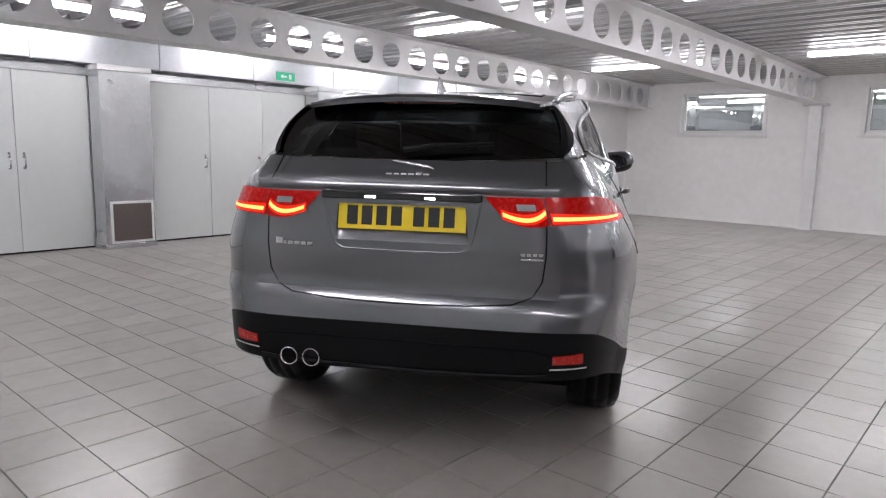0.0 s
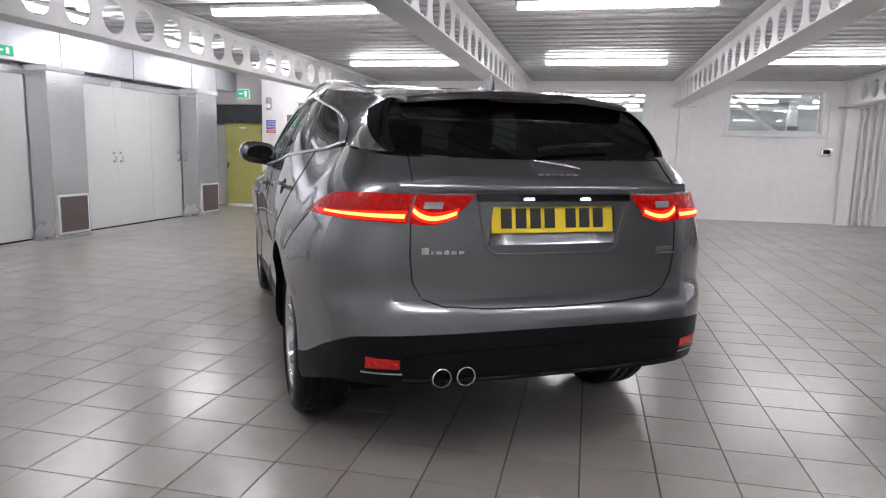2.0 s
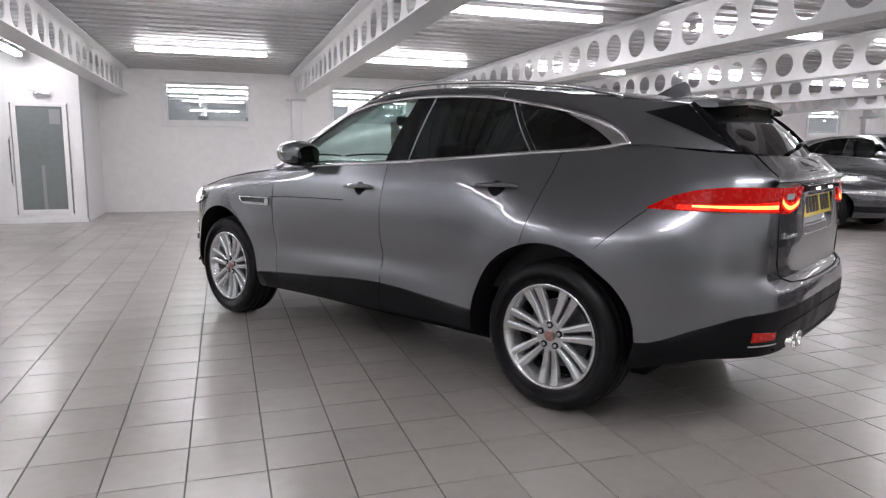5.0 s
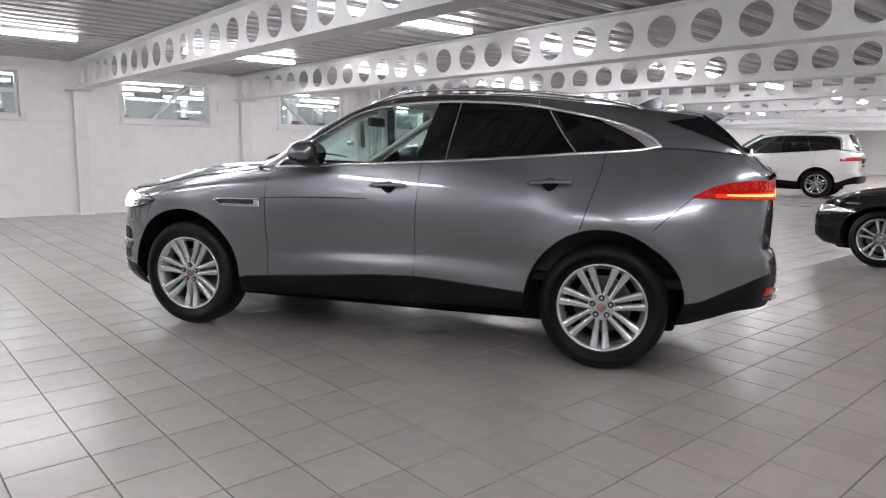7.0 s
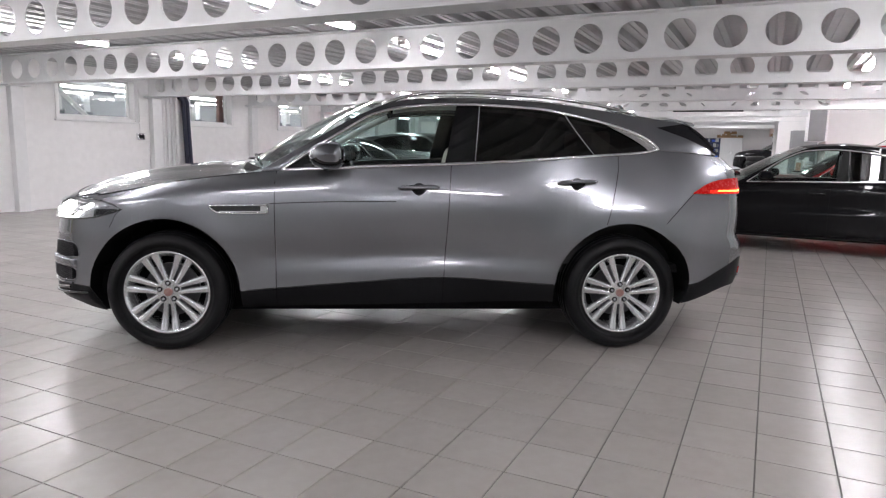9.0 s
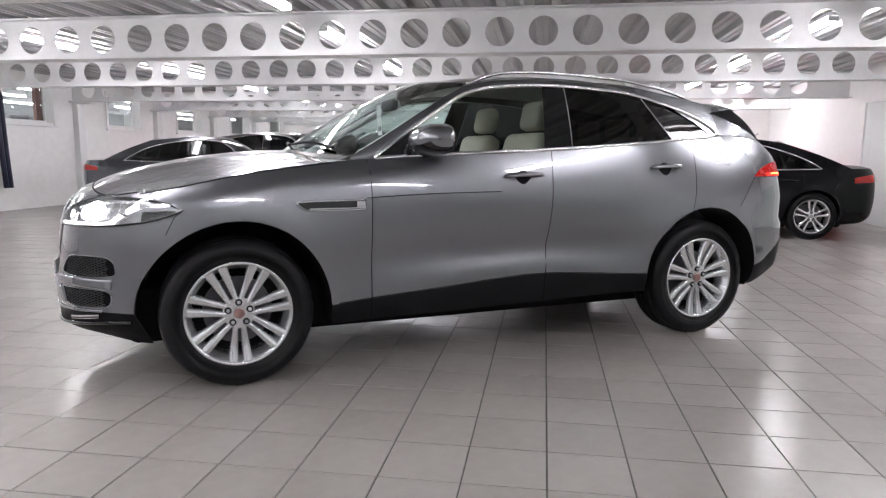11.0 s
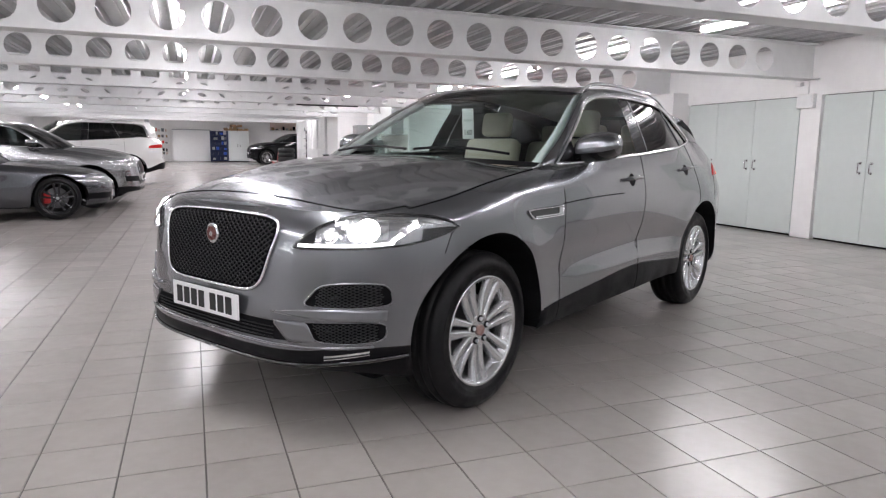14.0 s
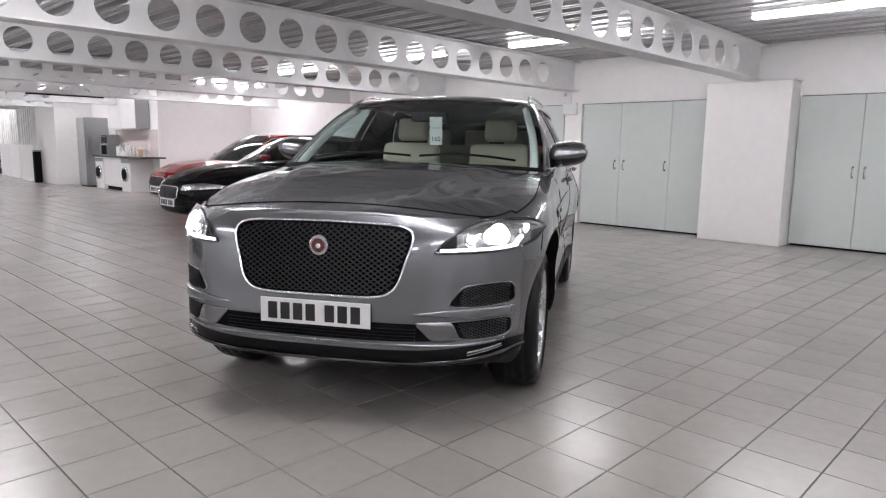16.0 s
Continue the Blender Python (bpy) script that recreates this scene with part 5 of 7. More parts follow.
def wheel_parts(car, at, side, r, rim, width, m_rim, spokes, twin, cap, m_calliper=None):
    """One road wheel with its tyre, rim, spokes, nuts and cap."""
    w = new("wheel")
    w.parent = car
    w.matrix_basis = pose(*at, 0, 0, 0 if side > 0 else 180)
    wide = 1.0 if twin and twin < 0.02 else 0.0
    w["label"] = "alloy road wheel with a black tyre"
    seg = 56
    prof = [(rim - 0.004, -width / 2 + 0.02), (rim + 0.012, -width / 2 + 0.004), (rim + 0.05, -width / 2 - 0.006), (r - 0.045, -width / 2 - 0.004), (r - 0.016, -width / 2 + 0.012), (r - 0.004, -width / 2 + 0.035)]
    for g in (-0.055, 0.0, 0.055):
        prof += [(r, g - 0.019), (r, g + 0.019 - 0.008), (r - 0.008, g + 0.019 - 0.005), (r - 0.008, g + 0.019 + 0.003), ]
    prof += [(r - 0.004, width / 2 - 0.035), (r - 0.016, width / 2 - 0.012), (r - 0.045, width / 2 + 0.004), (r - 0.085, width / 2 + 0.009), (rim + 0.05, width / 2 + 0.006), (rim + 0.012, width / 2 - 0.004), (rim - 0.004, width / 2 - 0.02)]

    def revolve(pf, closed=False, sg=seg):
        bm = bmesh.new()
        rings = [[bm.verts.new((a * math.cos(2 * math.pi * k / sg), b, a * math.sin(2 * math.pi * k / sg))) for k in range(sg)] for a, b in pf]
        for p, q in zip(rings, rings[1:]):
            for k in range(sg):
                bm.faces.new((p[k], p[(k + 1) % sg], q[(k + 1) % sg], q[k]))
        return bm
    part("tyre", revolve(prof), M_TYRE, w, "black rubber tyre", smooth=True)
    y0 = width / 2
    part("rim", revolve([(rim - 0.004, -y0 + 0.02), (rim - 0.02, -y0 + 0.04), (rim - 0.035, 0.0), (rim - 0.03, y0 - 0.045), (rim - 0.012, y0 - 0.022), (rim - 0.007, y0 - 0.010), (rim + 0.006, y0 - 0.002), (rim + 0.009, y0 - 0.010)]), m_rim, w, smooth=True)
    part("brake_disc", revolve([(0.02, y0 - 0.14), (0.17, y0 - 0.14), (0.17, y0 - 0.115), (0.02, y0 - 0.115)], sg=32), M_DISC, w)
    part("wheel_back", revolve([(0.0001, -0.03), (rim - 0.03, -0.03)], sg=32), M_LINER, w)
    if m_calliper:
        bm = bmesh.new()
        box(0.09, y0 - 0.15, -0.09, 0.19, y0 - 0.10, 0.09, 0.015, bm=bm)
        part("calliper", bm, m_calliper, w, "red brake calliper")
    hub_y = y0 - 0.030
    for k in range(spokes):
        for t in ((-1, 1) if twin else (0,)):
            a = 2 * math.pi * (k + 0.25) / spokes
            bm = bmesh.new()
            rows = []
            d, n2 = Vector((math.cos(a), 0, math.sin(a))), Vector((-math.sin(a), 0, math.cos(a)))
            for i in range(7):
                f = i / 6
                rad = 0.064 + (rim - (0.020 - 0.017 * wide) - 0.064) * f
                off = t * (0.019 + (twin + 0.005 * wide) * f)
                hw = (0.0120 + (0.0050 + 0.0055 * wide) * f) if twin else 0.024
                yy = hub_y - 0.010 * math.sin(math.pi * f) + 0.018 * f
                rows.append([d * rad + n2 * (off + sx * hw * sc) + Vector((0, yy + dy, 0)) for sx, dy, sc in ((-1, -0.030, 1.15), (-1, -0.006, 1.05), (-0.6, 0, 1), (0.6, 0, 1), (1, -0.006, 1.05), (1, -0.030, 1.15))])
            vs = [[bm.verts.new(p) for p in rw] for rw in rows]
            for p, q2 in zip(vs, vs[1:]):
                for j in range(5):
                    bm.faces.new((p[j], p[j + 1], q2[j + 1], q2[j]))
            part("spoke", bm, m_rim, w, smooth=True)
    bm = cyl(0.080, 0.03, 30, Matrix.Translation((0, hub_y - 0.016, 0)) @ Matrix.Rotation(math.pi / 2, 4, "X"), bevel=0.006)
    part("hub_face", bm, m_rim, w)
    for k in range(5):
        a = 2 * math.pi * k / 5 + 0.3
        part("nut_recess", cyl(0.0165, 0.02, 14, Matrix.Translation((0.055 * math.cos(a), hub_y - 0.0072, 0.055 * math.sin(a))) @ Matrix.Rotation(math.pi / 2, 4, "X")), M_LINER, w)
        part("wheel_nut", cyl(0.0095, 0.02, 6, Matrix.Translation((0.055 * math.cos(a), hub_y, 0.055 * math.sin(a))) @ Matrix.Rotation(math.pi / 2, 4, "X")), M_GREY, w)
    c1 = part("centre_cap", cyl(0.026, 0.014, 24, Matrix.Translation((0, hub_y + 0.004, 0)) @ Matrix.Rotation(math.pi / 2, 4, "X"), bevel=0.004), cap, w)
    return w


def on_low(c, u, z, s, out=0.0):
    """A point on the lower body, pushed out along its normal."""
    p = low_point(c, u, z)
    if out:
        e = 0.004
        a = low_point(c, min(3, u + e), z) - low_point(c, max(0, u - e), z)
        b = low_point(c, u, z + e) - low_point(c, u, z - e)
        n = a.cross(b)
        if n.length > 1e-9:
            n.normalize()
            if n.dot(p - Vector((0, 0, 0.7))) < 0:
                n.negate()
            p = p + n * out
    return Vector((p.x, s * p.y, p.z))


def patch(c, s, us, lo, hi, nu, nv, out, bm=None, side_y=0.006):
    """A raised patch of the lower body between the heights lo(f) and hi(f), along us(f), with a turned-in rim."""
    bm = bm or bmesh.new()
    g = []
    for i in range(nu + 1):
        f = i / nu
        u, a, b = us(f), lo(f), hi(f)
        g.append([bm.verts.new(on_low(c, u, a + (b - a) * j / nv, s, out)) for j in range(nv + 1)])
    for i in range(nu):
        for j in range(nv):
            bm.faces.new((g[i][j], g[i + 1][j], g[i + 1][j + 1], g[i][j + 1]))
    rim = [(i, 0) for i in range(nu + 1)] + [(nu, j) for j in range(1, nv + 1)] + [(i, nv) for i in range(nu - 1, -1, -1)] + [(0, j) for j in range(nv - 1, 0, -1)]
    back = []
    for i, j in rim:
        f = i / nu
        u, a, b = us(f), lo(f), hi(f)
        back.append(bm.verts.new(on_low(c, u, a + (b - a) * j / nv, s, -0.004)))
    for k in range(len(rim)):
        k2 = (k + 1) % len(rim)
        bm.faces.new((g[rim[k][0]][rim[k][1]], g[rim[k2][0]][rim[k2][1]], back[k2], back[k]))
    bmesh.ops.remove_doubles(bm, verts=bm.verts[:], dist=1e-5)
    bmesh.ops.dissolve_degenerate(bm, dist=1e-5, edges=bm.edges[:])
    return bm


def seam(c, car, pts, s, r=0.0024, name="panel_gap"):
    part(name, tube_path([on_low(c, u, z, s, 0.0003) for u, z in pts], r, 5), M_DARK, car)


def underbody(c, car):
    bm = box(-1.86, -0.70, 0.21 if c["tyre"] > 0.35 else 0.17, 1.95, 0.70, 0.50, 0.03)
    if "gate_hole" in c:
        box(-2.28, -0.64, 0.40, -1.85, 0.64, 0.52, 0.03, bm=bm)
        box(-1.80, -0.22, 0.25, -1.30, 0.22, 0.30, 0.02, bm=bm)
        box(1.85, -0.60, 0.29, 2.12, 0.60, 0.46, 0.03, bm=bm)
    part("underbody", bm, M_LINER, car)


M_DISC = mat("dull_brake_steel", (0.10, 0.10, 0.105), 0.45, metal=0.6, vary=0.1, scale=20)
M_LINER = mat("black_felt_liner", (0.008, 0.008, 0.009), 0.9, vary=0.1, spec=0.1)
M_TYRE = mat("tyre_rubber", (0.008, 0.008, 0.009), 0.46, vary=0.18, scale=15, bump=0.08, bscale=90, spec=0.24, rvary=0.12)
M_ALLOY = mat("silver_alloy", (0.62, 0.63, 0.64), 0.24, metal=0.85, vary=0.03, scale=10, coat=0.3, rvary=0.03)
M_ALLOYD = mat("dark_alloy", (0.06, 0.06, 0.065), 0.24, metal=0.7, vary=0.03, scale=10, rvary=0.03)
M_BLACKPL = mat("black_textured_plastic", (0.006, 0.006, 0.007), 0.42, vary=0.08, scale=8, bump=0.06, bscale=300, spec=0.16)
M_GLOSSBK = mat("gloss_black_trim", (0.008, 0.008, 0.009), 0.08, vary=0.0, coat=0.5)
M_CAPRED = mat("red_centre_cap", (0.26, 0.15, 0.135), 0.3, vary=0.05)
M_REDCAL = mat("red_calliper_paint", (0.55, 0.02, 0.02), 0.35, vary=0.03)
M_GRID = mat("black_grille_mesh", (0.014, 0.014, 0.015), 0.45, vary=0.0, spec=0.3)
M_GLASSC = glass("clear_car_glass", (0.67, 0.78, 0.75))
M_GLASSD = glass("privacy_glass", (0.030, 0.032, 0.034))
M_GLASSM = glass("tinted_car_glass", (0.16, 0.18, 0.18))


def flake_paint(name, color, metal=0.75, rough=0.36):
    m = mat(name, color, rough, metal=metal, vary=0.0, coat=1.0)
    nt = m.node_tree
    b = nt.nodes["Principled BSDF"]
    tc = nt.nodes.new("ShaderNodeTexCoord")
    v = nt.nodes.new("ShaderNodeTexVoronoi"); v.inputs["Scale"].default_value = 900
    nt.links.new(tc.outputs["Object"], v.inputs["Vector"])
    mr = nt.nodes.new("ShaderNodeMapRange")
    mr.inputs["To Min"].default_value, mr.inputs["To Max"].default_value = rough - 0.015, rough + 0.015
    sep = nt.nodes.new("ShaderNodeSeparateColor")
    nt.links.new(v.outputs["Color"], sep.inputs[0])
    nt.links.new(sep.outputs[0], mr.inputs["Value"])
    nt.links.new(mr.outputs[0], b.inputs["Roughness"])
    return m


M_PAINT = flake_paint("metallic_grey_paint", (0.192, 0.199, 0.214), metal=0.96, rough=0.40)


def two_lobes(m, rough, share):
    """Metallic paint with a broad flake lobe and a tighter one under the clear coat."""
    nt = m.node_tree
    broad, out = nt.nodes["Principled BSDF"], nt.nodes["Material Output"]
    tight = nt.nodes.new("ShaderNodeBsdfPrincipled")
    for k in ("Base Color", "Metallic", "Coat Weight", "Coat Roughness", "Specular IOR Level"):
        tight.inputs[k].default_value = broad.inputs[k].default_value
    for link in broad.inputs["Base Color"].links:
        nt.links.new(link.from_socket, tight.inputs["Base Color"])
    tight.inputs["Roughness"].default_value = rough
    for b in (broad, tight):
        b.inputs["Coat IOR"].default_value = 1.7
    mix = nt.nodes.new("ShaderNodeMixShader")
    mix.inputs[0].default_value = share
    nt.links.new(broad.outputs[0], mix.inputs[1]); nt.links.new(tight.outputs[0], mix.inputs[2])
    nt.links.new(mix.outputs[0], out.inputs["Surface"])


two_lobes(M_PAINT, 0.265, 0.62)

# ---- the grey SUV in the middle ----
M_REDLENS = mat("red_lamp_lens", (0.22, 0.002, 0.002), 0.25, vary=0.15, scale=45, coat=0.12, emit=(1.0, 0.008, 0.004), estr=0.17, spec=0.2)
M_REDBAND = mat("lit_red_lamp_band", (0.4, 0.01, 0.005), 0.25, vary=0.1, scale=60, emit=(1.0, 0.022, 0.006), estr=0.85, spec=0.2)
M_LENSDARK = mat("dark_red_lens_cell", (0.07, 0.004, 0.004), 0.25, vary=0.1, coat=0.3)
M_REDGLOW = mat("lit_tail_strip", (0.8, 0.2, 0.1), 0.3, vary=0.0, emit=(1.0, 0.20, 0.04), estr=5.0)
M_REFLECT = mat("red_reflector", (0.42, 0.012, 0.010), 0.2, vary=0.15, scale=90, coat=0.5)
M_LAMPW = mat("lit_headlamp_lens", (0.9, 0.9, 0.9), 0.2, vary=0.0, emit=(1.0, 0.99, 1.0), estr=16.0)
M_DRL = mat("lit_running_strip", (0.9, 0.9, 0.9), 0.2, vary=0.0, emit=(1.0, 1.0, 1.0), estr=7.0)
M_LAMPBODY = mat("lamp_reflector", (0.52, 0.52, 0.53), 0.18, metal=0.9, vary=0.15, scale=30, rvary=0.05)
M_PLATEY = mat("yellow_plate", (0.78, 0.58, 0.01), 0.35, vary=0.02, coat=0.9)
M_PLATEW = mat("white_plate", (0.80, 0.80, 0.80), 0.35, vary=0.02)
M_PLATELAMP = mat("lit_plate_lamp", (0.9, 0.9, 0.9), 0.3, vary=0.0, emit=(0.95, 0.97, 1.0), estr=14.0)
M_BEIGE = mat("cream_leather", (0.55, 0.50, 0.40), 0.5, vary=0.05, scale=6, bump=0.08, bscale=120)
M_CABIN = mat("black_cabin_trim", (0.02, 0.02, 0.022), 0.6, vary=0.08)
M_CLEARCOVER = glass("lamp_cover", (0.93, 0.94, 0.95))
M_CARD = mat("white_card", (0.80, 0.81, 0.80), 0.6, vary=0.02)
M_MIRRORD = mat("door_mirror_glass", (0.13, 0.135, 0.145), 0.03, metal=1.0, vary=0.0)
M_BADGE = mat("dull_red_badge", (0.12, 0.04, 0.035), 0.35, vary=0.1, scale=60)
M_INK = mat("black_ink", (0.02, 0.02, 0.02), 0.6, vary=0.0)


def plate(car, name, m, label, x, z, rx, facing):
    """A registration plate with plain bars where its characters stand."""
    p = part(name, box(-0.26, -0.006, -0.0555, 0.26, 0.002, 0.0555, 0.0015), m, car, label)
    p.matrix_basis = Matrix.Translation((x, 0, z)) @ Matrix.Rotation(math.pi / 2 * facing, 4, "Z") @ Matrix.Rotation(rx, 4, "X")
    x0 = -0.222
    for k in range(7):
        part("plate_mark", box(x0, -0.0085, -0.038, x0 + 0.044, -0.006, 0.038), M_INK, p)
        x0 += 0.0605 + (0.030 if k == 3 else 0)
    return p


def text_on(body, size, m, material, parent, name):
    cu = bpy.data.curves.new(name, "FONT")
    cu.body, cu.size, cu.align_x, cu.align_y, cu.extrude = body, size, "CENTER", "CENTER", 0.0006
    cu.materials.append(material)
    ob = new(name, cu)
    ob.parent = parent
    ob.matrix_basis = m
    return ob


CAR_AT, CAR_RZ = (0.276, 0.023, 0), 30.47 + 90
car = thing("suv_car", "dark metallic grey SUV with its lights on, standing on the tiles", "car", CAR_AT, CAR_RZ)
C = SUV
car_shell(C, car, M_PAINT, M_BLACKPL)
car_glass(C, car, M_GLASSC, M_GLASSD, M_GLOSSBK, M_CHROME)
underbody(C, car)
for xw in (C["wb"], -C["wb"]):
    for s in (1, -1):
        wheel_parts(car, (xw, s * C["wheel_y"], C["tyre"]), s, C["tyre"], 0.254, 0.245, M_ALLOY, 7, 0.013, M_CAPRED)

# roof: glass panel, rails, fin, spoiler
def roof_z(x, y):
    ye, ze = gside(C, x, C["rail"](x)), C["rail"](x)
    return ze + C["crown"] * (1 - min(1, abs(y / ye)) ** 2.4)


part("sunroof", grid(lambda u, v: Vector((0.10 - 1.35 * u + 0.10 * (1 - (2 * v - 1) ** 2) * (1 - u), 0.47 * (2 * v - 1), roof_z(0.10 - 1.35 * u, 0.47 * (2 * v - 1)) + 0.004)), 20, 12), M_GLOSSBK, car, "dark panoramic glass roof panel", smooth=True)
for s in (1, -1):
    pts = []
    for i in range(31):
        f = i / 30
        x = 0.12 - 1.72 * f
        lift = 0.030 * min(1, 6 * f, 6 * (1 - f)) ** 0.7
        pts.append((x, s * (gside(C, x, C["rail"](x)) - 0.020), C["rail"](x) + 0.004 + lift))
    part("roof_rail", tube_path(pts, 0.011, 8), M_CHROME, car, "bright metal roof rail", smooth=True)
bm = bmesh.new()
fin = [(-1.50, 0.0, 0.030), (-1.56, 0.035, 0.026), (-1.63, 0.070, 0.018), (-1.68, 0.082, 0.010), (-1.705, 0.060, 0.010), (-1.72, 0.0, 0.012)]
zr = roof_z(-1.6, 0) - 0.006
for s in (1, -1):
    lo = [bm.verts.new((x, s * w, zr)) for x, h, w in fin]
    hi = [bm.verts.new((x, s * w * 0.2, zr + h)) for x, h, w in fin]
    for k in range(len(fin) - 1):
        bm.faces.new((lo[k], lo[k + 1], hi[k + 1], hi[k]))
part("aerial_fin", bm, M_PAINT, car, smooth=True)


SPOILER = ((0.0, 0.0), (0.35, 0.004), (0.7, 0.003), (0.96, 0.0), (1.0, -0.012), (0.97, -0.030), (0.6, -0.040), (0.2, -0.050), (0.0, -0.055))
bm = bmesh.new()
loops = []
for i in range(25):
    f = 2 * i / 24 - 1
    y0_ = gside(C, -1.85, C["rail"](-1.85)) - 0.004
    loop = []
    for a_, dz in SPOILER:
        y = (y0_ - 0.055 * a_) * f
        x = -1.76 + (-2.095 + 0.05 * abs(f) ** 3 + 1.76) * a_
        z = roof_z(-1.80, y0_ * f) + 0.020 * min(1.0, a_ * 3) - 0.034 * a_ + dz * (1 - 0.25 * f ** 4)
        loop.append(bm.verts.new((x, y, z)))
    loops.append(loop)
for p, q_ in zip(loops, loops[1:]):
    for k in range(len(p)):
        bm.faces.new((p[k], p[(k + 1) % len(p)], q_[(k + 1) % len(p)], q_[k]))
bm.faces.new(loops[0]); bm.faces.new(loops[-1])
part("roof_spoiler", bm, M_PAINT, car)
WING = curve((0.0, -2.205), (0.35, -2.04), (0.7, -1.885), (1.0, -1.735)), curve((0.0, 1.262), (0.35, 1.322), (0.7, 1.39), (1.0, 1.456))
for s in (1, -1):
    def winglet(u, v):
        (ax, az, _, _), (bx, bz, _, _) = C["rw"]
        x1, z1 = ax + (bx - ax) * v - 0.004, az + (bz - az) * v - 0.004
        u = u + (1 - u) * 0.55 * (1 - v)
        x, z = WING[0](v) + (x1 - WING[0](v)) * u, WING[1](v) + (z1 - WING[1](v)) * u
        return Vector((x, s * (gside(C, x, z) + 0.004), z))
    part("spoiler_winglet", grid(winglet, 8, 12), M_DARK, car, "black spoiler winglet", smooth=True)
    part("glass_border", grid(lambda u, v: winglet(1.0, v).lerp(rear_window_point(C, s * 0.96, v, 0.006), u) + Vector((-0.006, 0, 0.002)), 6, 12), M_DARK, car, "black border of the rear window", smooth=True)
part("high_brake_lamp", box(-2.060, -0.16, 1.490, -2.045, 0.16, 1.500, 0.003), M_LENSDARK, car, "unlit dark red brake lamp strip")
bm = tube_path([(-2.262, 0.02, 1.295), (-2.245, -0.12, 1.315), (-2.215, -0.34, 1.325)], [0.012, 0.010, 0.006], 8)
part("rear_wiper", bm, M_BLACKPL, car, "black rear wiper arm", smooth=True)

# tail lamps
for s in (1, -1):
    ua, ub = u_at_y(C, 0.615, 1.08, False), u_at_x(C, -1.90, 1.05)
    hi = curve((0, 1.124), (0.45, 1.126), (0.7, 1.115), (0.88, 1.085), (1, 1.032))
    lo = curve((0, 1.018), (0.2, 1.022), (0.6, 1.026), (1, 1.028))
    lamp1 = part("tail_lamp", patch(C, s, lambda f: ua + (ub - ua) * f, lo, hi, 20, 6, 0.008), M_REDLENS, car, "lit red tail lamp", smooth=False)
    part("light_strip", patch(C, s, lambda f: ua + (ub - ua) * (0.02 + 0.74 * f), lambda f: 1.036 + 0.004 * f, lambda f: 1.052 - 0.004 * f, 16, 1, 0.0105), M_REDGLOW, lamp1, "glowing orange strip")
    part("light_band", patch(C, s, lambda f: ua + (ub - ua) * (0.01 + 0.84 * f), lambda f: 1.025 + 0.005 * f, lambda f: 1.066 - 0.018 * f, 16, 1, 0.0095), M_REDBAND, lamp1, "glowing red band")
    va, vb = u_at_y(C, 0.372, 1.08, False), u_at_y(C, 0.607, 1.08, False)
    lo2 = curve((0, 1.118), (0.14, 1.06), (0.32, 1.024), (0.55, 1.012), (0.8, 1.014), (1, 1.02))
    lamp2 = part("boot_lamp", patch(C, s, lambda f: va + (vb - va) * f, lo2, lambda f: 1.124, 16, 6, 0.008), M_REDLENS, car, "lit red boot lamp")
    part("light_strip", patch(C, s, lambda f: va + (vb - va) * (0.18 + 0.80 * f), lambda f: 1.030 + 0.026 * (2 * f - 0.9) ** 2, lambda f: 1.046 + 0.026 * (2 * f - 0.9) ** 2, 14, 1, 0.0105), M_REDGLOW, lamp2, "glowing orange strip")
    part("light_band", patch(C, s, lambda f: va + (vb - va) * (0.16 + 0.83 * f), lambda f: 1.020 + 0.026 * (2 * f - 0.9) ** 2, lambda f: 1.060 + 0.022 * (2 * f - 0.9) ** 2, 14, 1, 0.0092), M_REDBAND, lamp2, "glowing red band")
    part("reversing_lens", patch(C, s, lambda f: va + (vb - va) * (0.42 + 0.36 * f), lambda f: 1.074, lambda f: 1.098, 6, 1, 0.0105), M_GREY, lamp2, "clear reversing lens")
    # reflectors
    wa, wb_ = u_at_y(C, 0.635, 0.5, False), u_at_y(C, 0.755, 0.5, False)
    part("bumper_reflector", patch(C, s, lambda f: wa + (wb_ - wa) * f, lambda f: 0.483 - 0.002 * f, lambda f: 0.517 + 0.007 * f, 8, 2, 0.006), M_REFLECT, car, "red bumper reflector")
    part("reflector_trim", patch(C, s, lambda f: wa - 0.01 + (wb_ - wa + 0.03) * f, lambda f: 0.462, lambda f: 0.469, 8, 1, 0.010), M_SATIN, car)
    # body seams
    tg = [(0.63, 1.262), (0.622, 1.17), (0.605, 0.99), (0.596, 0.90), (0.582, 0.80), (0.545, 0.738), (0.468, 0.712), (0.30, 0.70), (0.114, 0.695), (0.0, 0.694)]
    seam(C, car, [(u_at_y(C, y, z, False), z) for y, z in tg], s, 0.0032, "tailgate_gap")
    x0, x1, x2 = C["seams"]
    seam(C, car, [(u_at_x(C, x0), z) for z in np.linspace(0.31, 1.13, 14)], s, name="door_gap")
    seam(C, car, [(u_at_x(C, -0.274 - 0.052 * (z - 0.45)), z) for z in np.linspace(0.31, 1.19, 14)], s, name="door_gap")
    seam(C, car, [(u_at_x(C, -1.305 - 0.30 * (z - 0.83)), z) for z in np.linspace(0.83, 1.265, 10)], s, name="door_gap")
    seam(C, car, [(u_at_x(C, x), C["clad"](x) + 0.004) for x in np.linspace(-0.98, 0.95, 24)], s, 0.003, name="sill_gap")
    seam(C, car, [(u_at_x(C, x, z), z) for x, z in ((-1.90, 1.022), (-1.86, 0.99), (-1.76, 0.90), (-1.70, 0.84))], s, 0.0025, name="bumper_gap")
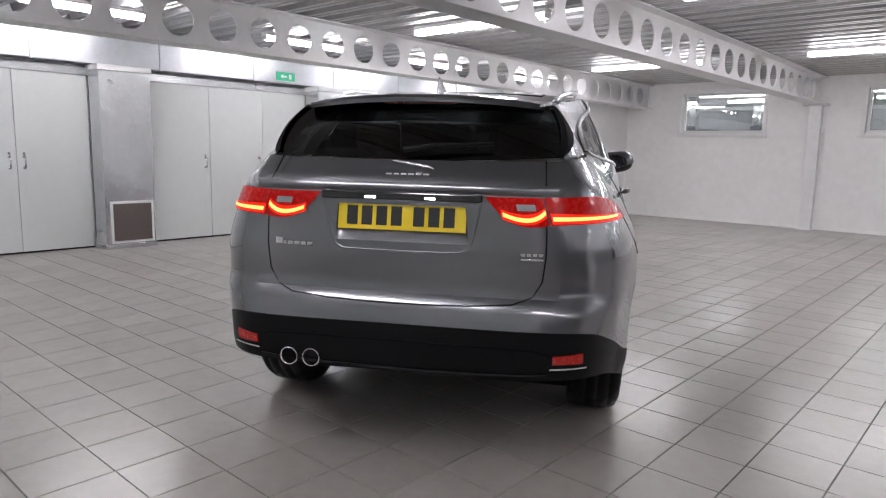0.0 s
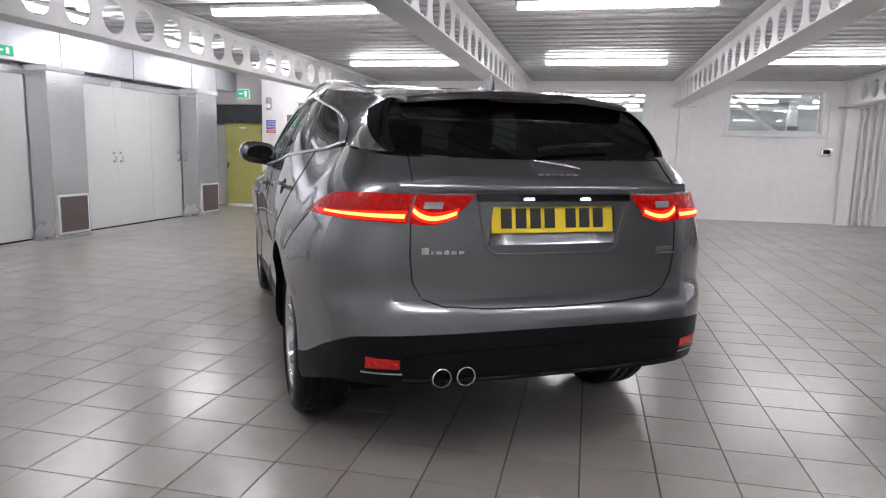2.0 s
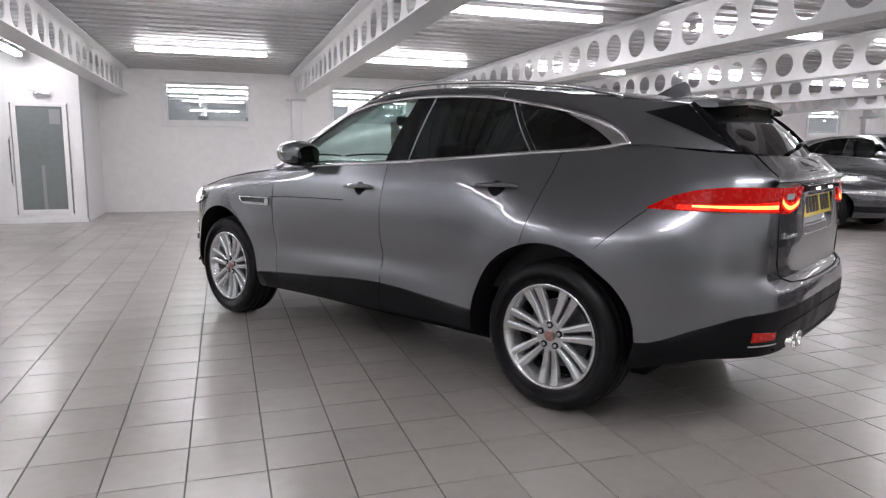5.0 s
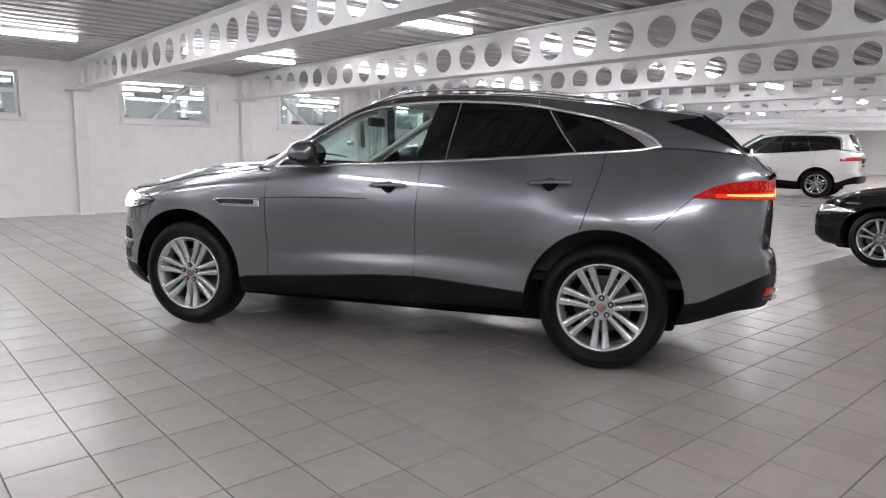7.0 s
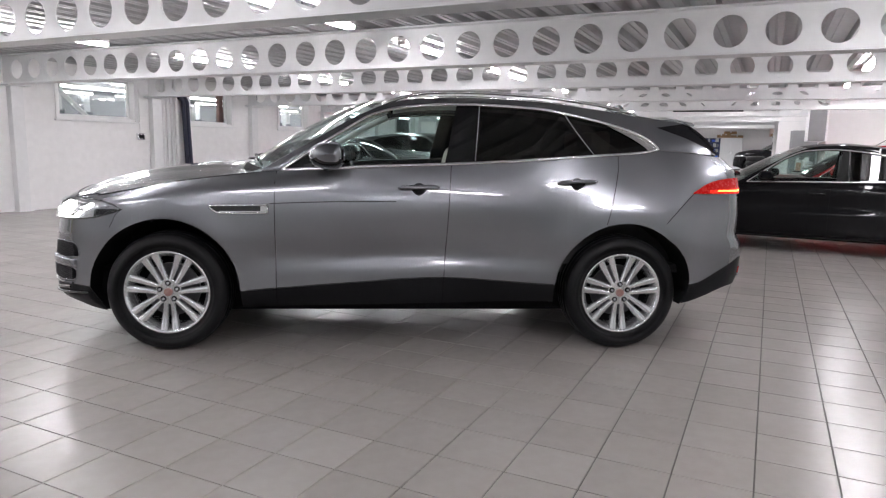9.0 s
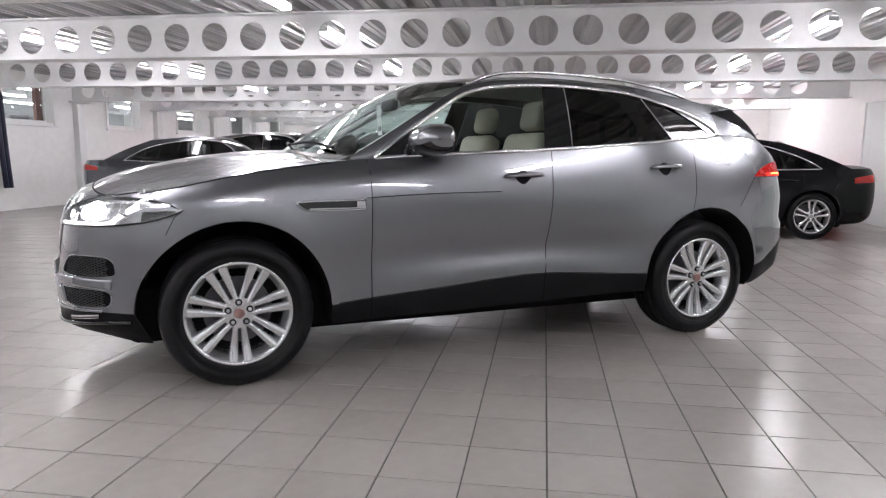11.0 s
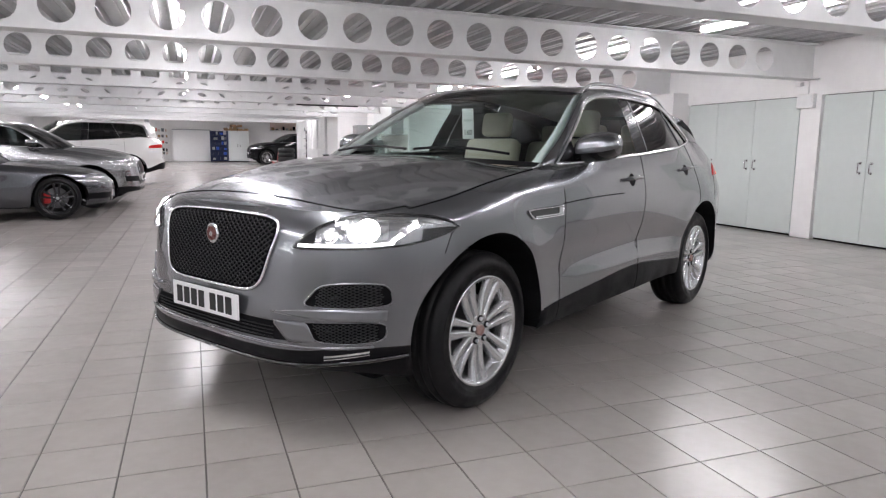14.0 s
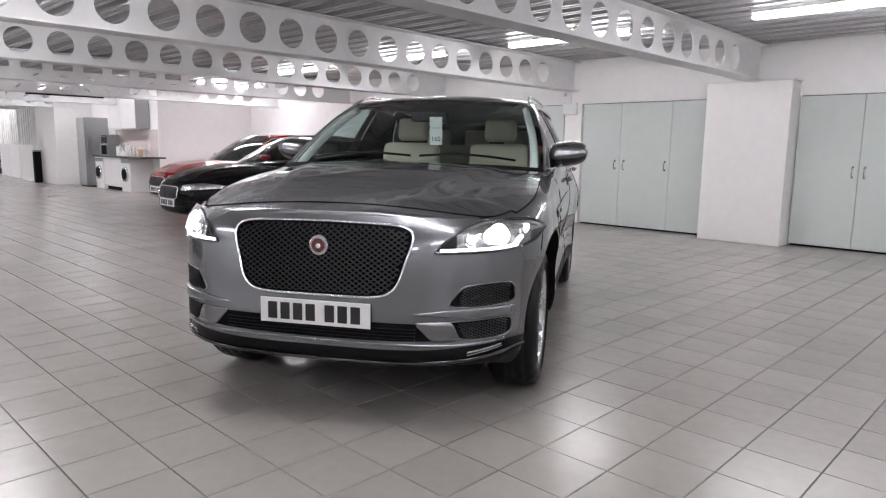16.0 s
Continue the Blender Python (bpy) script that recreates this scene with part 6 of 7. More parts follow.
    seam(C, car, [(u_at_x(C, x, z), z) for x, z in ((1.675, 0.895), (1.72, 0.86), (1.76, 0.78))], s, 0.0025, name="bumper_gap")
    # shade of the front door's crease, drawn as a thin black bar
    seam(C, car, [(u_at_x(C, x), z) for x, z in ((0.80, 0.938), (0.6, 0.948), (0.4, 0.955), (0.2, 0.958), (0.03, 0.960))], s, 0.0028, name="door_crease_shade")
    ue = u_at_y(C, 0.735, 0.95)
    uu = [u_at_x(C, 0.95) + (ue - u_at_x(C, 0.95)) * i / 40 for i in range(41)]
    seam(C, car, [(u, C["top"](low_point(C, u, 0.95 if u > 2.4 else 0.7).x) - 0.004) for u in uu], s, 0.0035, name="bonnet_gap")
    front_gap = []
    shut = curve((0.0, 2.105), (0.25, 2.105), (0.45, 2.095), (0.58, 2.075), (0.735, 2.02))
    for y in np.linspace(0, 0.73, 22):
        x = shut(y)
        ub_ = u_at_x(C, x, 0.957)
        e = low_point(C, ub_, C["top"](x))
        f_ = min(1.0, y / e.y)
        zc = max(C["hood"](e.x), e.z)
        front_gap.append((e.x, s * y, e.z + (zc - e.z) * (1 - f_ ** 2.6) + 0.0008))
    part("bonnet_gap", tube_path(front_gap, 0.0028, 5), M_DARK, car)
    # wing vent
    va, vb = u_at_x(C, 1.168), u_at_x(C, 0.812)
    vlo, vhi = curve((0, 0.912), (0.16, 0.878), (1, 0.882)), curve((0, 0.920), (0.2, 0.924), (1, 0.929))
    vent = part("wing_vent", patch(C, s, lambda f: va + (vb - va) * f, vlo, vhi, 16, 3, 0.004), M_GLOSSBK, car, "black wing vent in a chrome frame")
    frame_ = [(f, vlo(f)) for f in np.linspace(0, 1, 17)] + [(f, vhi(f)) for f in np.linspace(1, 0, 17)]
    part("vent_frame", tube_path([on_low(C, va + (vb - va) * f, z, s, 0.007) for f, z in frame_], 0.0048, 6, closed=True), M_CHROME, vent, "chrome vent frame", smooth=True)
    part("vent_block", patch(C, s, lambda f: va + (vb - va) * (0.70 + 0.27 * f), lambda f: vlo(0.8) + 0.006, lambda f: vhi(0.8) - 0.006, 6, 2, 0.008), M_SATIN, vent, "bright metal vent block")
    part("vent_bar", patch(C, s, lambda f: va + (vb - va) * (0.16 + 0.54 * f), lambda f: vlo(0.16 + 0.54 * f) + 0.006, lambda f: vlo(0.16 + 0.54 * f) + 0.013, 10, 1, 0.008), M_SATIN, vent)
    # handles
    for xa, xb, z in ((0.015, -0.235, 1.040), (-0.988, -1.243, 1.084)):
        h = part("door_handle", tube_path([on_low(C, u_at_x(C, xa + (xb - xa) * f), z + 0.006 * f, s, 0.012 + 0.026 * math.sin(math.pi * min(1, max(0, f))) ** 0.5) for f in np.linspace(0, 1, 13)], [0.007] + [0.0125] * 11 + [0.007], 8), M_PAINT, car, smooth=True)
        part("handle_recess", patch(C, s, lambda f: u_at_x(C, xa + (xb - xa) * (0.30 + 0.40 * f)), lambda f: z - 0.006 - 0.036 * math.sin(math.pi * f), lambda f: z + 0.006 + 0.030 * math.sin(math.pi * f), 12, 3, 0.002), M_LINER, h)
    # mirror
    def mirror_shell(u, v, lo=0.0, hi=1.0, grow=1.0):
        k = 2 * u - 1
        g = (1 - abs(k) ** (4.2 if k < 0 else 2.6)) ** 0.42
        a_ = 2 * math.pi * (lo + (hi - lo) * v)
        cx, cz = math.cos(a_), math.sin(a_)
        x = (0.105 * cx if cx > 0 else 0.070 * math.copysign(abs(cx) ** 0.45, cx)) * (0.25 + 0.75 * g)
        z = (0.082 if cz > 0 else 0.074) * math.copysign(abs(cz) ** 0.85, cz) * g
        return Vector((x * grow, -0.122 + 0.244 * u, z * grow - 0.004 + 0.012 * k))
    mir = part("mirror_housing", grid(mirror_shell, 18, 32), M_PAINT, car, "grey door mirror shell", smooth=True)
    mir.matrix_basis = Matrix.Translation((0.435, s * 0.968, 1.236)) @ Matrix.Rotation(s * 0.12, 4, "Z") @ Matrix.Diagonal((1.18, 1.06 * s, 1.04, 1))
    part("mirror_skirt", grid(lambda u, v: mirror_shell(u, v, 0.55, 0.95, 1.025), 16, 14), M_GLOSSBK, mir, "gloss black lower mirror shell", smooth=True)
    part("mirror_glass", cyl(0.050, 0.006, 32, Matrix.Translation((-0.070, -0.004, 0.0)) @ Matrix.Diagonal((1, 1.7, 1, 1)) @ Matrix.Rotation(math.pi / 2, 4, "Y")), M_MIRRORD, mir, "mirror glass")
    part("mirror_arm", tube_path([(0.03, -0.15, -0.085), (0.02, -0.08, -0.075), (0.0, 0.0, -0.06)], [0.022, 0.018, 0.016], 8), M_GLOSSBK, mir, smooth=True)
    part("mirror_gusset", grid(lambda u, v: Vector((0.735 - 0.20 * u, s * (gside(C, 0.735 - 0.20 * u, 1.14 + 0.12 * u * v) + 0.003), C["top"](0.735 - 0.20 * u) + (C["dlo"](0.735 - 0.20 * u) - C["top"](0.735 - 0.20 * u)) * v)), 6, 3), M_GLOSSBK, car)

part("boot_ledge", grid(lambda u, v: Vector((on_low(C, u_at_y(C, 0.61 * abs(2 * u - 1), 1.15, False), 1.15, 1).x - 0.010 * math.sin(math.pi * v) - 0.001, 0.61 * (2 * u - 1), 1.130 + 0.040 * v)), 24, 6), M_PAINT, car, smooth=True)
# boot: recess, plate, plate lamps, plain emblems
def closed_curve(pts, n=6):
    """A smooth closed loop through (y, z) points."""
    out = []
    m = len(pts)
    for i in range(m):
        p0, p1, p2, p3 = (Vector(pts[(i + k) % m]) for k in (-1, 0, 1, 2))
        for k in range(n):
            t = k / n
            out.append(0.5 * (2 * p1 + (p2 - p0) * t + (2 * p0 - 5 * p1 + 4 * p2 - p3) * t * t + (3 * p1 - p0 - 3 * p2 + p3) * t ** 3))
    return [(p.x, p.y) for p in out]


def face_point(c, y, z, out, front):
    return on_low(c, u_at_y(c, abs(y), z, front), z, 1 if y >= 0 else -1, out)


def disc_on(c, loop, centre, rings, front=True):
    """A plate over a closed loop on the nose or tail; rings give (share of the way out, height over the body)."""
    bm = bmesh.new()
    rows = []
    for r, out in rings:
        row = []
        for y, z in loop:
            yy, zz = centre[0] + (y - centre[0]) * r, centre[1] + (z - centre[1]) * r
            row.append(bm.verts.new(face_point(c, yy, zz, out(zz) if callable(out) else out, front)))
        rows.append(row)
    n = len(loop)
    for a_, b_ in zip(rows, rows[1:]):
        for k in range(n):
            bm.faces.new((a_[k], a_[(k + 1) % n], b_[(k + 1) % n], b_[k]))
    bmesh.ops.remove_doubles(bm, verts=bm.verts[:], dist=1e-5)
    bmesh.ops.dissolve_degenerate(bm, dist=1e-5, edges=bm.edges[:])
    return bm


half = [(0.20, 0.902), (0.262, 0.910), (0.290, 0.940), (0.315, 1.02), (0.335, 1.09), (0.338, 1.122), (0.30, 1.131), (0.15, 1.131)]
rloop = closed_curve(half + [(-y, z) for y, z in reversed(half)])
dip = lambda z: -0.006 - 0.052 * min(1.0, max(0.0, (z - 0.90) / 0.22))
part("plate_recess", disc_on(C, rloop, (0.0, 1.02), [(1.04, -0.001), (1.035, 0.0022), (1.0, 0.0022), (0.975, -0.004), (0.94, dip), (0.6, dip), (0.3, dip), (0.0, dip)], False), M_PAINT, car, "pale grey number plate recess", smooth=True)
part("recess_shadow", box(-2.392, -0.322, 1.100, -2.315, 0.322, 1.130, 0.004), M_GLOSSBK, car, "black strip over the plate")
plate(car, "rear_number_plate", M_PLATEY, "yellow rear number plate", -2.362, 1.034, -0.16, -1)
for y in (-0.12, 0.12):
    part("plate_lamp", box(-2.397, y - 0.02, 1.106, -2.384, y + 0.02, 1.114), M_PLATELAMP, car, "lit plate lamp")
def badge_bars(name, rows, material, label):
    """Small raised bars on the tailgate: (y, z, width, height)."""
    bm = bmesh.new()
    for y, z, wd, ht in rows:
        p = face_point(C, y, z, 0.002, False)
        box(p.x - 0.003, p.y - wd / 2, p.z - ht / 2, p.x + 0.004, p.y + wd / 2, p.z + ht / 2, 0.0012, bm=bm)
    part(name, bm, material, car, label)


badge_bars("boot_badge", [(0.540, 0.918, 0.030, 0.026), (0.512, 0.911, 0.012, 0.014)] + [(0.486 - 0.030 * k, 0.911, 0.024, 0.014) for k in range(4)], M_SATIN, "small bright badge bars")
badge_bars("boot_badge", [(-0.505 - 0.024 * k, 0.905, 0.018, 0.012) for k in range(4)] + [(-0.541, 0.886, 0.088, 0.008)], M_SATIN, "small bright badge bars")
part("boot_emblem", tube_path([(-2.300, 0.06, 1.252), (-2.312, 0.02, 1.247), (-2.322, -0.05, 1.238), (-2.326, -0.10, 1.230), (-2.332, -0.12, 1.222)], [0.003, 0.006, 0.008, 0.006, 0.003], 6), M_CHROME, car, "plain bright metal emblem", smooth=True)
bm = bmesh.new()
for k in range(6):
    box(-2.352, 0.065 - 0.030 * k - 0.020, 1.198, -2.344, 0.067 - 0.030 * k, 1.204, bm=bm)
part("boot_letters", bm, M_SATIN, car)
# exhaust and bumper lines
for y in (0.362, 0.458):
    m = Matrix.Translation((-2.408, y, 0.446)) @ Matrix.Rotation(math.pi / 2, 4, "Y")
    bm = bmesh.new()
    rings = [(0.033, 0.10), (0.033, -0.012), (0.0365, -0.015), (0.0385, -0.008), (0.0385, 0.12)]
    sg = 28
    rr = [[bm.verts.new((r * math.cos(2 * math.pi * k / sg), r * math.sin(2 * math.pi * k / sg), h)) for k in range(sg)] for r, h in rings]
    for a, b in zip(rr, rr[1:]):
        for k in range(sg):
            bm.faces.new((a[k], a[(k + 1) % sg], b[(k + 1) % sg], b[k]))
    bm.transform(m)
    t = part("tailpipe", bm, M_CHROME, car, "chrome exhaust tailpipe", smooth=True)
    part("tailpipe_inside", cyl(0.0325, 0.004, 20, Matrix.Translation((-2.400, y, 0.446)) @ Matrix.Rotation(math.pi / 2, 4, "Y")), M_DARK, t)
for s in (1, -1):
    ys = [0.0, 0.15, 0.3, 0.45, 0.56, 0.62, 0.66]
    seam(C, car, [(u_at_y(C, y, z, False), z) for y, z in zip(ys, (0.545, 0.545, 0.545, 0.543, 0.538, 0.52, 0.50))], s, 0.004, "bumper_crease")
    part("bumper_lower_trim", tube_path([on_low(C, u_at_y(C, y, 0.42, False), 0.425 + 0.01 * (y / 0.6) ** 2, s, 0.004) for y in np.linspace(0, 0.62, 10)], 0.006, 6), M_BLACKPL, car)

# grille
half = [(0.10, 0.611), (0.235, 0.613), (0.312, 0.625), (0.355, 0.656), (0.377, 0.70), (0.398, 0.77), (0.420, 0.84), (0.424, 0.880), (0.408, 0.906), (0.35, 0.920), (0.20, 0.926), (0.07, 0.928)]
gloop = closed_curve(half + [(-y, z) for y, z in reversed(half)])
gside_at = curve(*[(z, y) for y, z in half[:8]])


def in_grille(y, z):
    y = abs(y)
    return y < gside_at(z) - 0.013 and 0.623 + 0.10 * max(0, y - 0.22) < z < 0.914 - 0.13 * max(0, y - 0.28)


part("grille_back", disc_on(C, gloop, (0.0, 0.77), [(1.0, -0.006), (1.0, 0.003), (0.8, 0.002), (0.4, 0.002), (0.0, 0.002)]), M_DARK, car, "black grille backing")
bm = bmesh.new()
step = 0.033
for fam in (1, -1):
    for n_ in range(-34, 35):
        pts = []
        for i in range(41):
            z = 0.60 + 0.33 * i / 40
            y = n_ * step + fam * (z - 0.76) * 1.45
            if in_grille(y, z):
                pts.append(face_point(C, y, z, 0.009, True))
        if len(pts) > 2:
            tube_path(pts, 0.0034, 4, bm)
part("grille_mesh", bm, M_GRID, car, "black diamond mesh grille")
part("grille_surround", tube_path([face_point(C, y, z, 0.006, True) for y, z in gloop], 0.0068, 8, closed=True), M_CHROME, car, "chrome grille surround", smooth=True)
gb = part("grille_badge", cyl(0.046, 0.02, 32, Matrix.Translation((2.262, 0, 0.829)) @ Matrix.Rotation(math.pi / 2, 4, "Y"), bevel=0.006), M_CHROME, car, "plain round metal badge")
part("badge_face", cyl(0.031, 0.008, 28, Matrix.Translation((2.272, 0, 0.829)) @ Matrix.Rotation(math.pi / 2, 4, "Y")), M_BADGE, gb, "dull red badge face")
part("badge_centre", cyl(0.021, 0.010, 7, Matrix.Translation((2.273, 0, 0.826)) @ Matrix.Rotation(math.pi / 2, 4, "Y"), r2=0.011), M_SATIN, gb, "plain metal badge centre")
plate(car, "front_number_plate", M_PLATEW, "white front number plate", 2.318, 0.535, 0.0, 1)
for s in (1, -1):
    ua, ub = u_at_y(C, 0.520, 0.85), u_at_x(C, 1.680, 0.90)
    lo = curve((0, 0.812), (0.25, 0.816), (0.53, 0.821), (0.79, 0.837), (0.93, 0.866), (1, 0.890))
    hi = curve((0, 0.822), (0.08, 0.868), (0.2, 0.908), (0.33, 0.929), (0.53, 0.942), (0.79, 0.936), (0.93, 0.915), (1, 0.896))
    us_ = lambda f: ua + (ub - ua) * f
    edge = [(f, lo(f) - 0.002) for f in np.linspace(0, 1, 21)] + [(f, hi(f) + 0.002) for f in np.linspace(1, 0, 21)][1:-1]
    part("lamp_seal", tube_path([on_low(C, us_(f), z, s, 0.008) for f, z in edge], 0.0055, 6, closed=True), M_GLOSSBK, car, "black headlamp edge", smooth=True)
    head = part("headlamp", patch(C, s, us_, lo, hi, 24, 6, 0.002), M_LAMPBODY, car, "lit headlamp with a grey reflector housing")
    cov = part("lamp_cover", patch(C, s, us_, lambda f: lo(f) - 0.002, lambda f: hi(f) + 0.002, 24, 6, 0.022), M_CLEARCOVER, head, "clear lamp cover", smooth=False)
    cov.visible_shadow = False
    part("running_strip", patch(C, s, lambda f: us_(0.03 + 0.60 * f), lambda f: lo(0.03 + 0.6 * f) + 0.005, lambda f: lo(0.03 + 0.6 * f) + 0.015, 16, 1, 0.010), M_DRL, head, "white running light strip")
    part("upper_strip", patch(C, s, lambda f: us_(0.52 + 0.38 * f), lambda f: hi(0.52 + 0.38 * f) - 0.022, lambda f: hi(0.52 + 0.38 * f) - 0.012, 12, 1, 0.012), M_SATIN, head)
    part("running_blade", patch(C, s, lambda f: us_(0.61 + 0.15 * f), lambda f: 0.832 + 0.068 * f, lambda f: 0.846 + 0.076 * f, 10, 1, 0.012), M_DRL, head, "white running light blade")
    part("inner_mask", patch(C, s, lambda f: us_(0.005 + 0.12 * f), lambda f: lo(0.12 * f) + 0.018 * f ** 0.5, lambda f: hi(0.005 + 0.12 * f) - 0.004, 8, 3, 0.005), M_DARK, head, "black lamp mask")
    part("outer_mask", patch(C, s, lambda f: us_(0.80 + 0.17 * f), lambda f: lo(0.80 + 0.17 * f) + 0.004, lambda f: 0.5 * (lo(0.80 + 0.17 * f) + hi(0.80 + 0.17 * f)), 8, 2, 0.005), M_GLOSSBK, head, "black lamp mask")
    part("lens_bezel", patch(C, s, lambda f: us_(0.34 + 0.25 * f), lambda f: 0.846 + 0.004 * f, lambda f: hi(0.34 + 0.25 * f) - 0.014, 10, 3, 0.0045), M_CHROME, head, "chrome lamp reflector")
    # the second lit disc is added to widen the main lens's bloom
    for f, z, r, m, nm in ((0.46, 0.886, 0.048, M_LAMPW, "main_beam_lens"), (0.385, 0.878, 0.036, M_LAMPW, "side_beam_lens"), (0.22, 0.866, 0.033, M_SATIN, "inner_lens"), (0.22, 0.866, 0.020, M_DRL, "inner_pupil"), (0.68, 0.884, 0.020, M_SATIN, "outer_lens")):
        p = on_low(C, us_(f), z, s, 0.004)
        nrm = (on_low(C, us_(f), z, s, 0.02) - p).normalized()
        q = nrm.to_track_quat("Z", "Y").to_matrix().to_4x4()
        bezel = part(nm, cyl(r, 0.020 if nm != "inner_pupil" else 0.024, 24, Matrix.Translation(p) @ q, bevel=0.006), m, head)
    # bumper intakes
    for loop_, mid, nm in (([(0.590, 0.586), (0.612, 0.628), (0.650, 0.664), (0.715, 0.674), (0.790, 0.674), (0.826, 0.662), (0.834, 0.620), (0.826, 0.582), (0.760, 0.574), (0.660, 0.576)], (0.73, 0.625), "upper_intake"),
                           ([(0.588, 0.512), (0.660, 0.517), (0.760, 0.516), (0.815, 0.508), (0.824, 0.470), (0.812, 0.436), (0.760, 0.428), (0.680, 0.432), (0.632, 0.444), (0.608, 0.478)], (0.72, 0.472), "lower_intake")):
        loop_ = closed_curve([(s * y, z) for y, z in loop_], 4)
        mid = (s * mid[0], mid[1])
        t = part(nm, disc_on(C, loop_, mid, [(1.0, -0.004), (1.0, 0.002), (0.9, 0.0015), (0.5, 0.0015), (0.0, 0.0015)]), M_DARK, car, "black bumper intake")
        part("intake_lip", tube_path([face_point(C, y, z, 0.001, True) for y, z in loop_], 0.0042, 6, closed=True), M_PAINT, t, smooth=True)
        bm = bmesh.new()
        ys_, zs_ = [abs(y) for y, z in loop_], [z for y, z in loop_]
        for fam in (1, -1):
            for n_ in range(24):
                run = []
                for i in range(17):
                    z = min(zs_) + 0.008 + (max(zs_) - min(zs_) - 0.016) * i / 16
                    y = min(ys_) - 0.06 + n_ * 0.020 + fam * (z - mid[1]) * 1.6
                    inset = 0.040 + 0.55 * max(0.0, mid[1] + 0.02 - z if nm == "lower_intake" else z - mid[1])
                    if min(ys_) + inset < y < max(ys_) - 0.014:
                        run.append(face_point(C, s * y, z, 0.004, True))
                if len(run) > 1:
                    tube_path(run, 0.0026, 4, bm)
        part("intake_mesh", bm, M_GRID, t)
    ba, bb = u_at_y(C, 0.440, 0.55), u_at_y(C, 0.824, 0.55)
    bu_ = lambda f: ba + (bb - ba) * f
    part("bumper_blade", patch(C, s, bu_, curve((0, 0.545), (0.3, 0.535), (1, 0.520)), curve((0, 0.549), (0.3, 0.568), (0.5, 0.572), (1, 0.564)), 18, 4, 0.016), M_PAINT, car, smooth=True)
    sa, sb = u_at_y(C, 0.455, 0.47), u_at_y(C, 0.632, 0.47)
    part("bumper_strake", patch(C, s, lambda f: sa + (sb - sa) * f, curve((0, 0.498), (0.42, 0.428), (0.7, 0.430), (1, 0.440)), curve((0, 0.512), (0.6, 0.517), (0.78, 0.512), (1, 0.446)), 18, 5, 0.010), M_PAINT, car, smooth=True)
    la, lb = u_at_y(C, 0.0, 0.46), u_at_y(C, 0.525, 0.46)
    part("low_intake", patch(C, s, lambda f: la + (lb - la) * f, lambda f: 0.422 + 0.010 * f, curve((0, 0.506), (0.8, 0.506), (0.9, 0.494), (1, 0.440)), 18, 3, 0.003), M_DARK, car, "black lower intake")
    for z in (0.437, 0.452, 0.467, 0.482):
        part("intake_slat", tube_path([on_low(C, u_at_y(C, y, z), z, s, 0.005) for y in np.linspace(0.0, 0.45, 10)], 0.0032, 5), M_BLACKPL, car)
    part("lip_line", tube_path([on_low(C, u_at_y(C, y, 0.40), 0.409 + 0.004 * (y / 0.8) ** 2, s, 0.004) for y in np.linspace(0, 0.80, 16)], 0.0075, 6), M_PAINT, car, smooth=True)
    fa, fb = u_at_y(C, 0.665, 0.38), u_at_y(C, 0.79, 0.38)
    fog = part("fog_lamp", patch(C, s, lambda f: fa + (fb - fa) * f, lambda f: 0.360 + 0.02 * f, lambda f: 0.380 + 0.018 * f, 10, 2, 0.006), M_SATIN, car, "bright slim fog lamp strip")
    part("fog_divider", patch(C, s, lambda f: fa + (fb - fa) * f, lambda f: 0.366 + 0.018 * f, lambda f: 0.371 + 0.018 * f, 10, 1, 0.009), M_GLOSSBK, fog)
    part("front_lip", tube_path([on_low(C, u_at_y(C, y, 0.30), 0.325 + 0.05 * (y / 0.9) ** 3, s, 0.006) for y in np.linspace(0, 0.84, 14)], 0.010, 6), M_GLOSSBK, car, smooth=True)

# wipers
for y0, y1 in ((-0.55, 0.05), (0.10, 0.60)):
    part("wiper", tube_path([windscreen_point(C, (y0 + (y1 - y0) * k / 8) / 0.74, 0.05 + 0.03 * math.sin(math.pi * k / 8), 0.014) for k in range(9)], 0.008, 6), M_BLACKPL, car, "black wiper blade")
part("scuttle", grid(lambda u, v: windscreen_point(C, 2 * u - 1, 0.0) + Vector((0.06 * v, 0, 0.004 - 0.022 * v)), 24, 2), M_BLACKPL, car)

# cabin
for s in (1, -1):
    part("pillar_lining", tube_path([windscreen_point(C, s * 0.93, v) + Vector((-0.05, 0, -0.03)) for v in np.linspace(0.05, 0.97, 10)], 0.026, 8), M_CARD, car, "pale windscreen pillar lining", smooth=True)
part("cabin_floor", box(-2.0, -0.74, 0.48, 0.80, 0.74, 0.54, 0.01), M_CABIN, car)
part("dashboard", box(0.42, -0.72, 0.80, 0.92, 0.72, 1.10, 0.07, seg=3), M_CABIN, car, smooth=True)
part("headliner", grid(lambda u, v: Vector((0.05 - 1.85 * u, 0.56 * (2 * v - 1), roof_z(0.05 - 1.85 * u, 0.56 * (2 * v - 1)) - 0.03)), 12, 6), M_CARD, car, "pale headlining")
part("tailgate_lining", box(-2.14, -0.60, 0.60, -2.11, 0.60, 1.22, 0.01), M_CABIN, car)
part("load_cover", box(-2.02, -0.66, 1.00, -1.35, 0.66, 1.03, 0.01), M_CABIN, car)
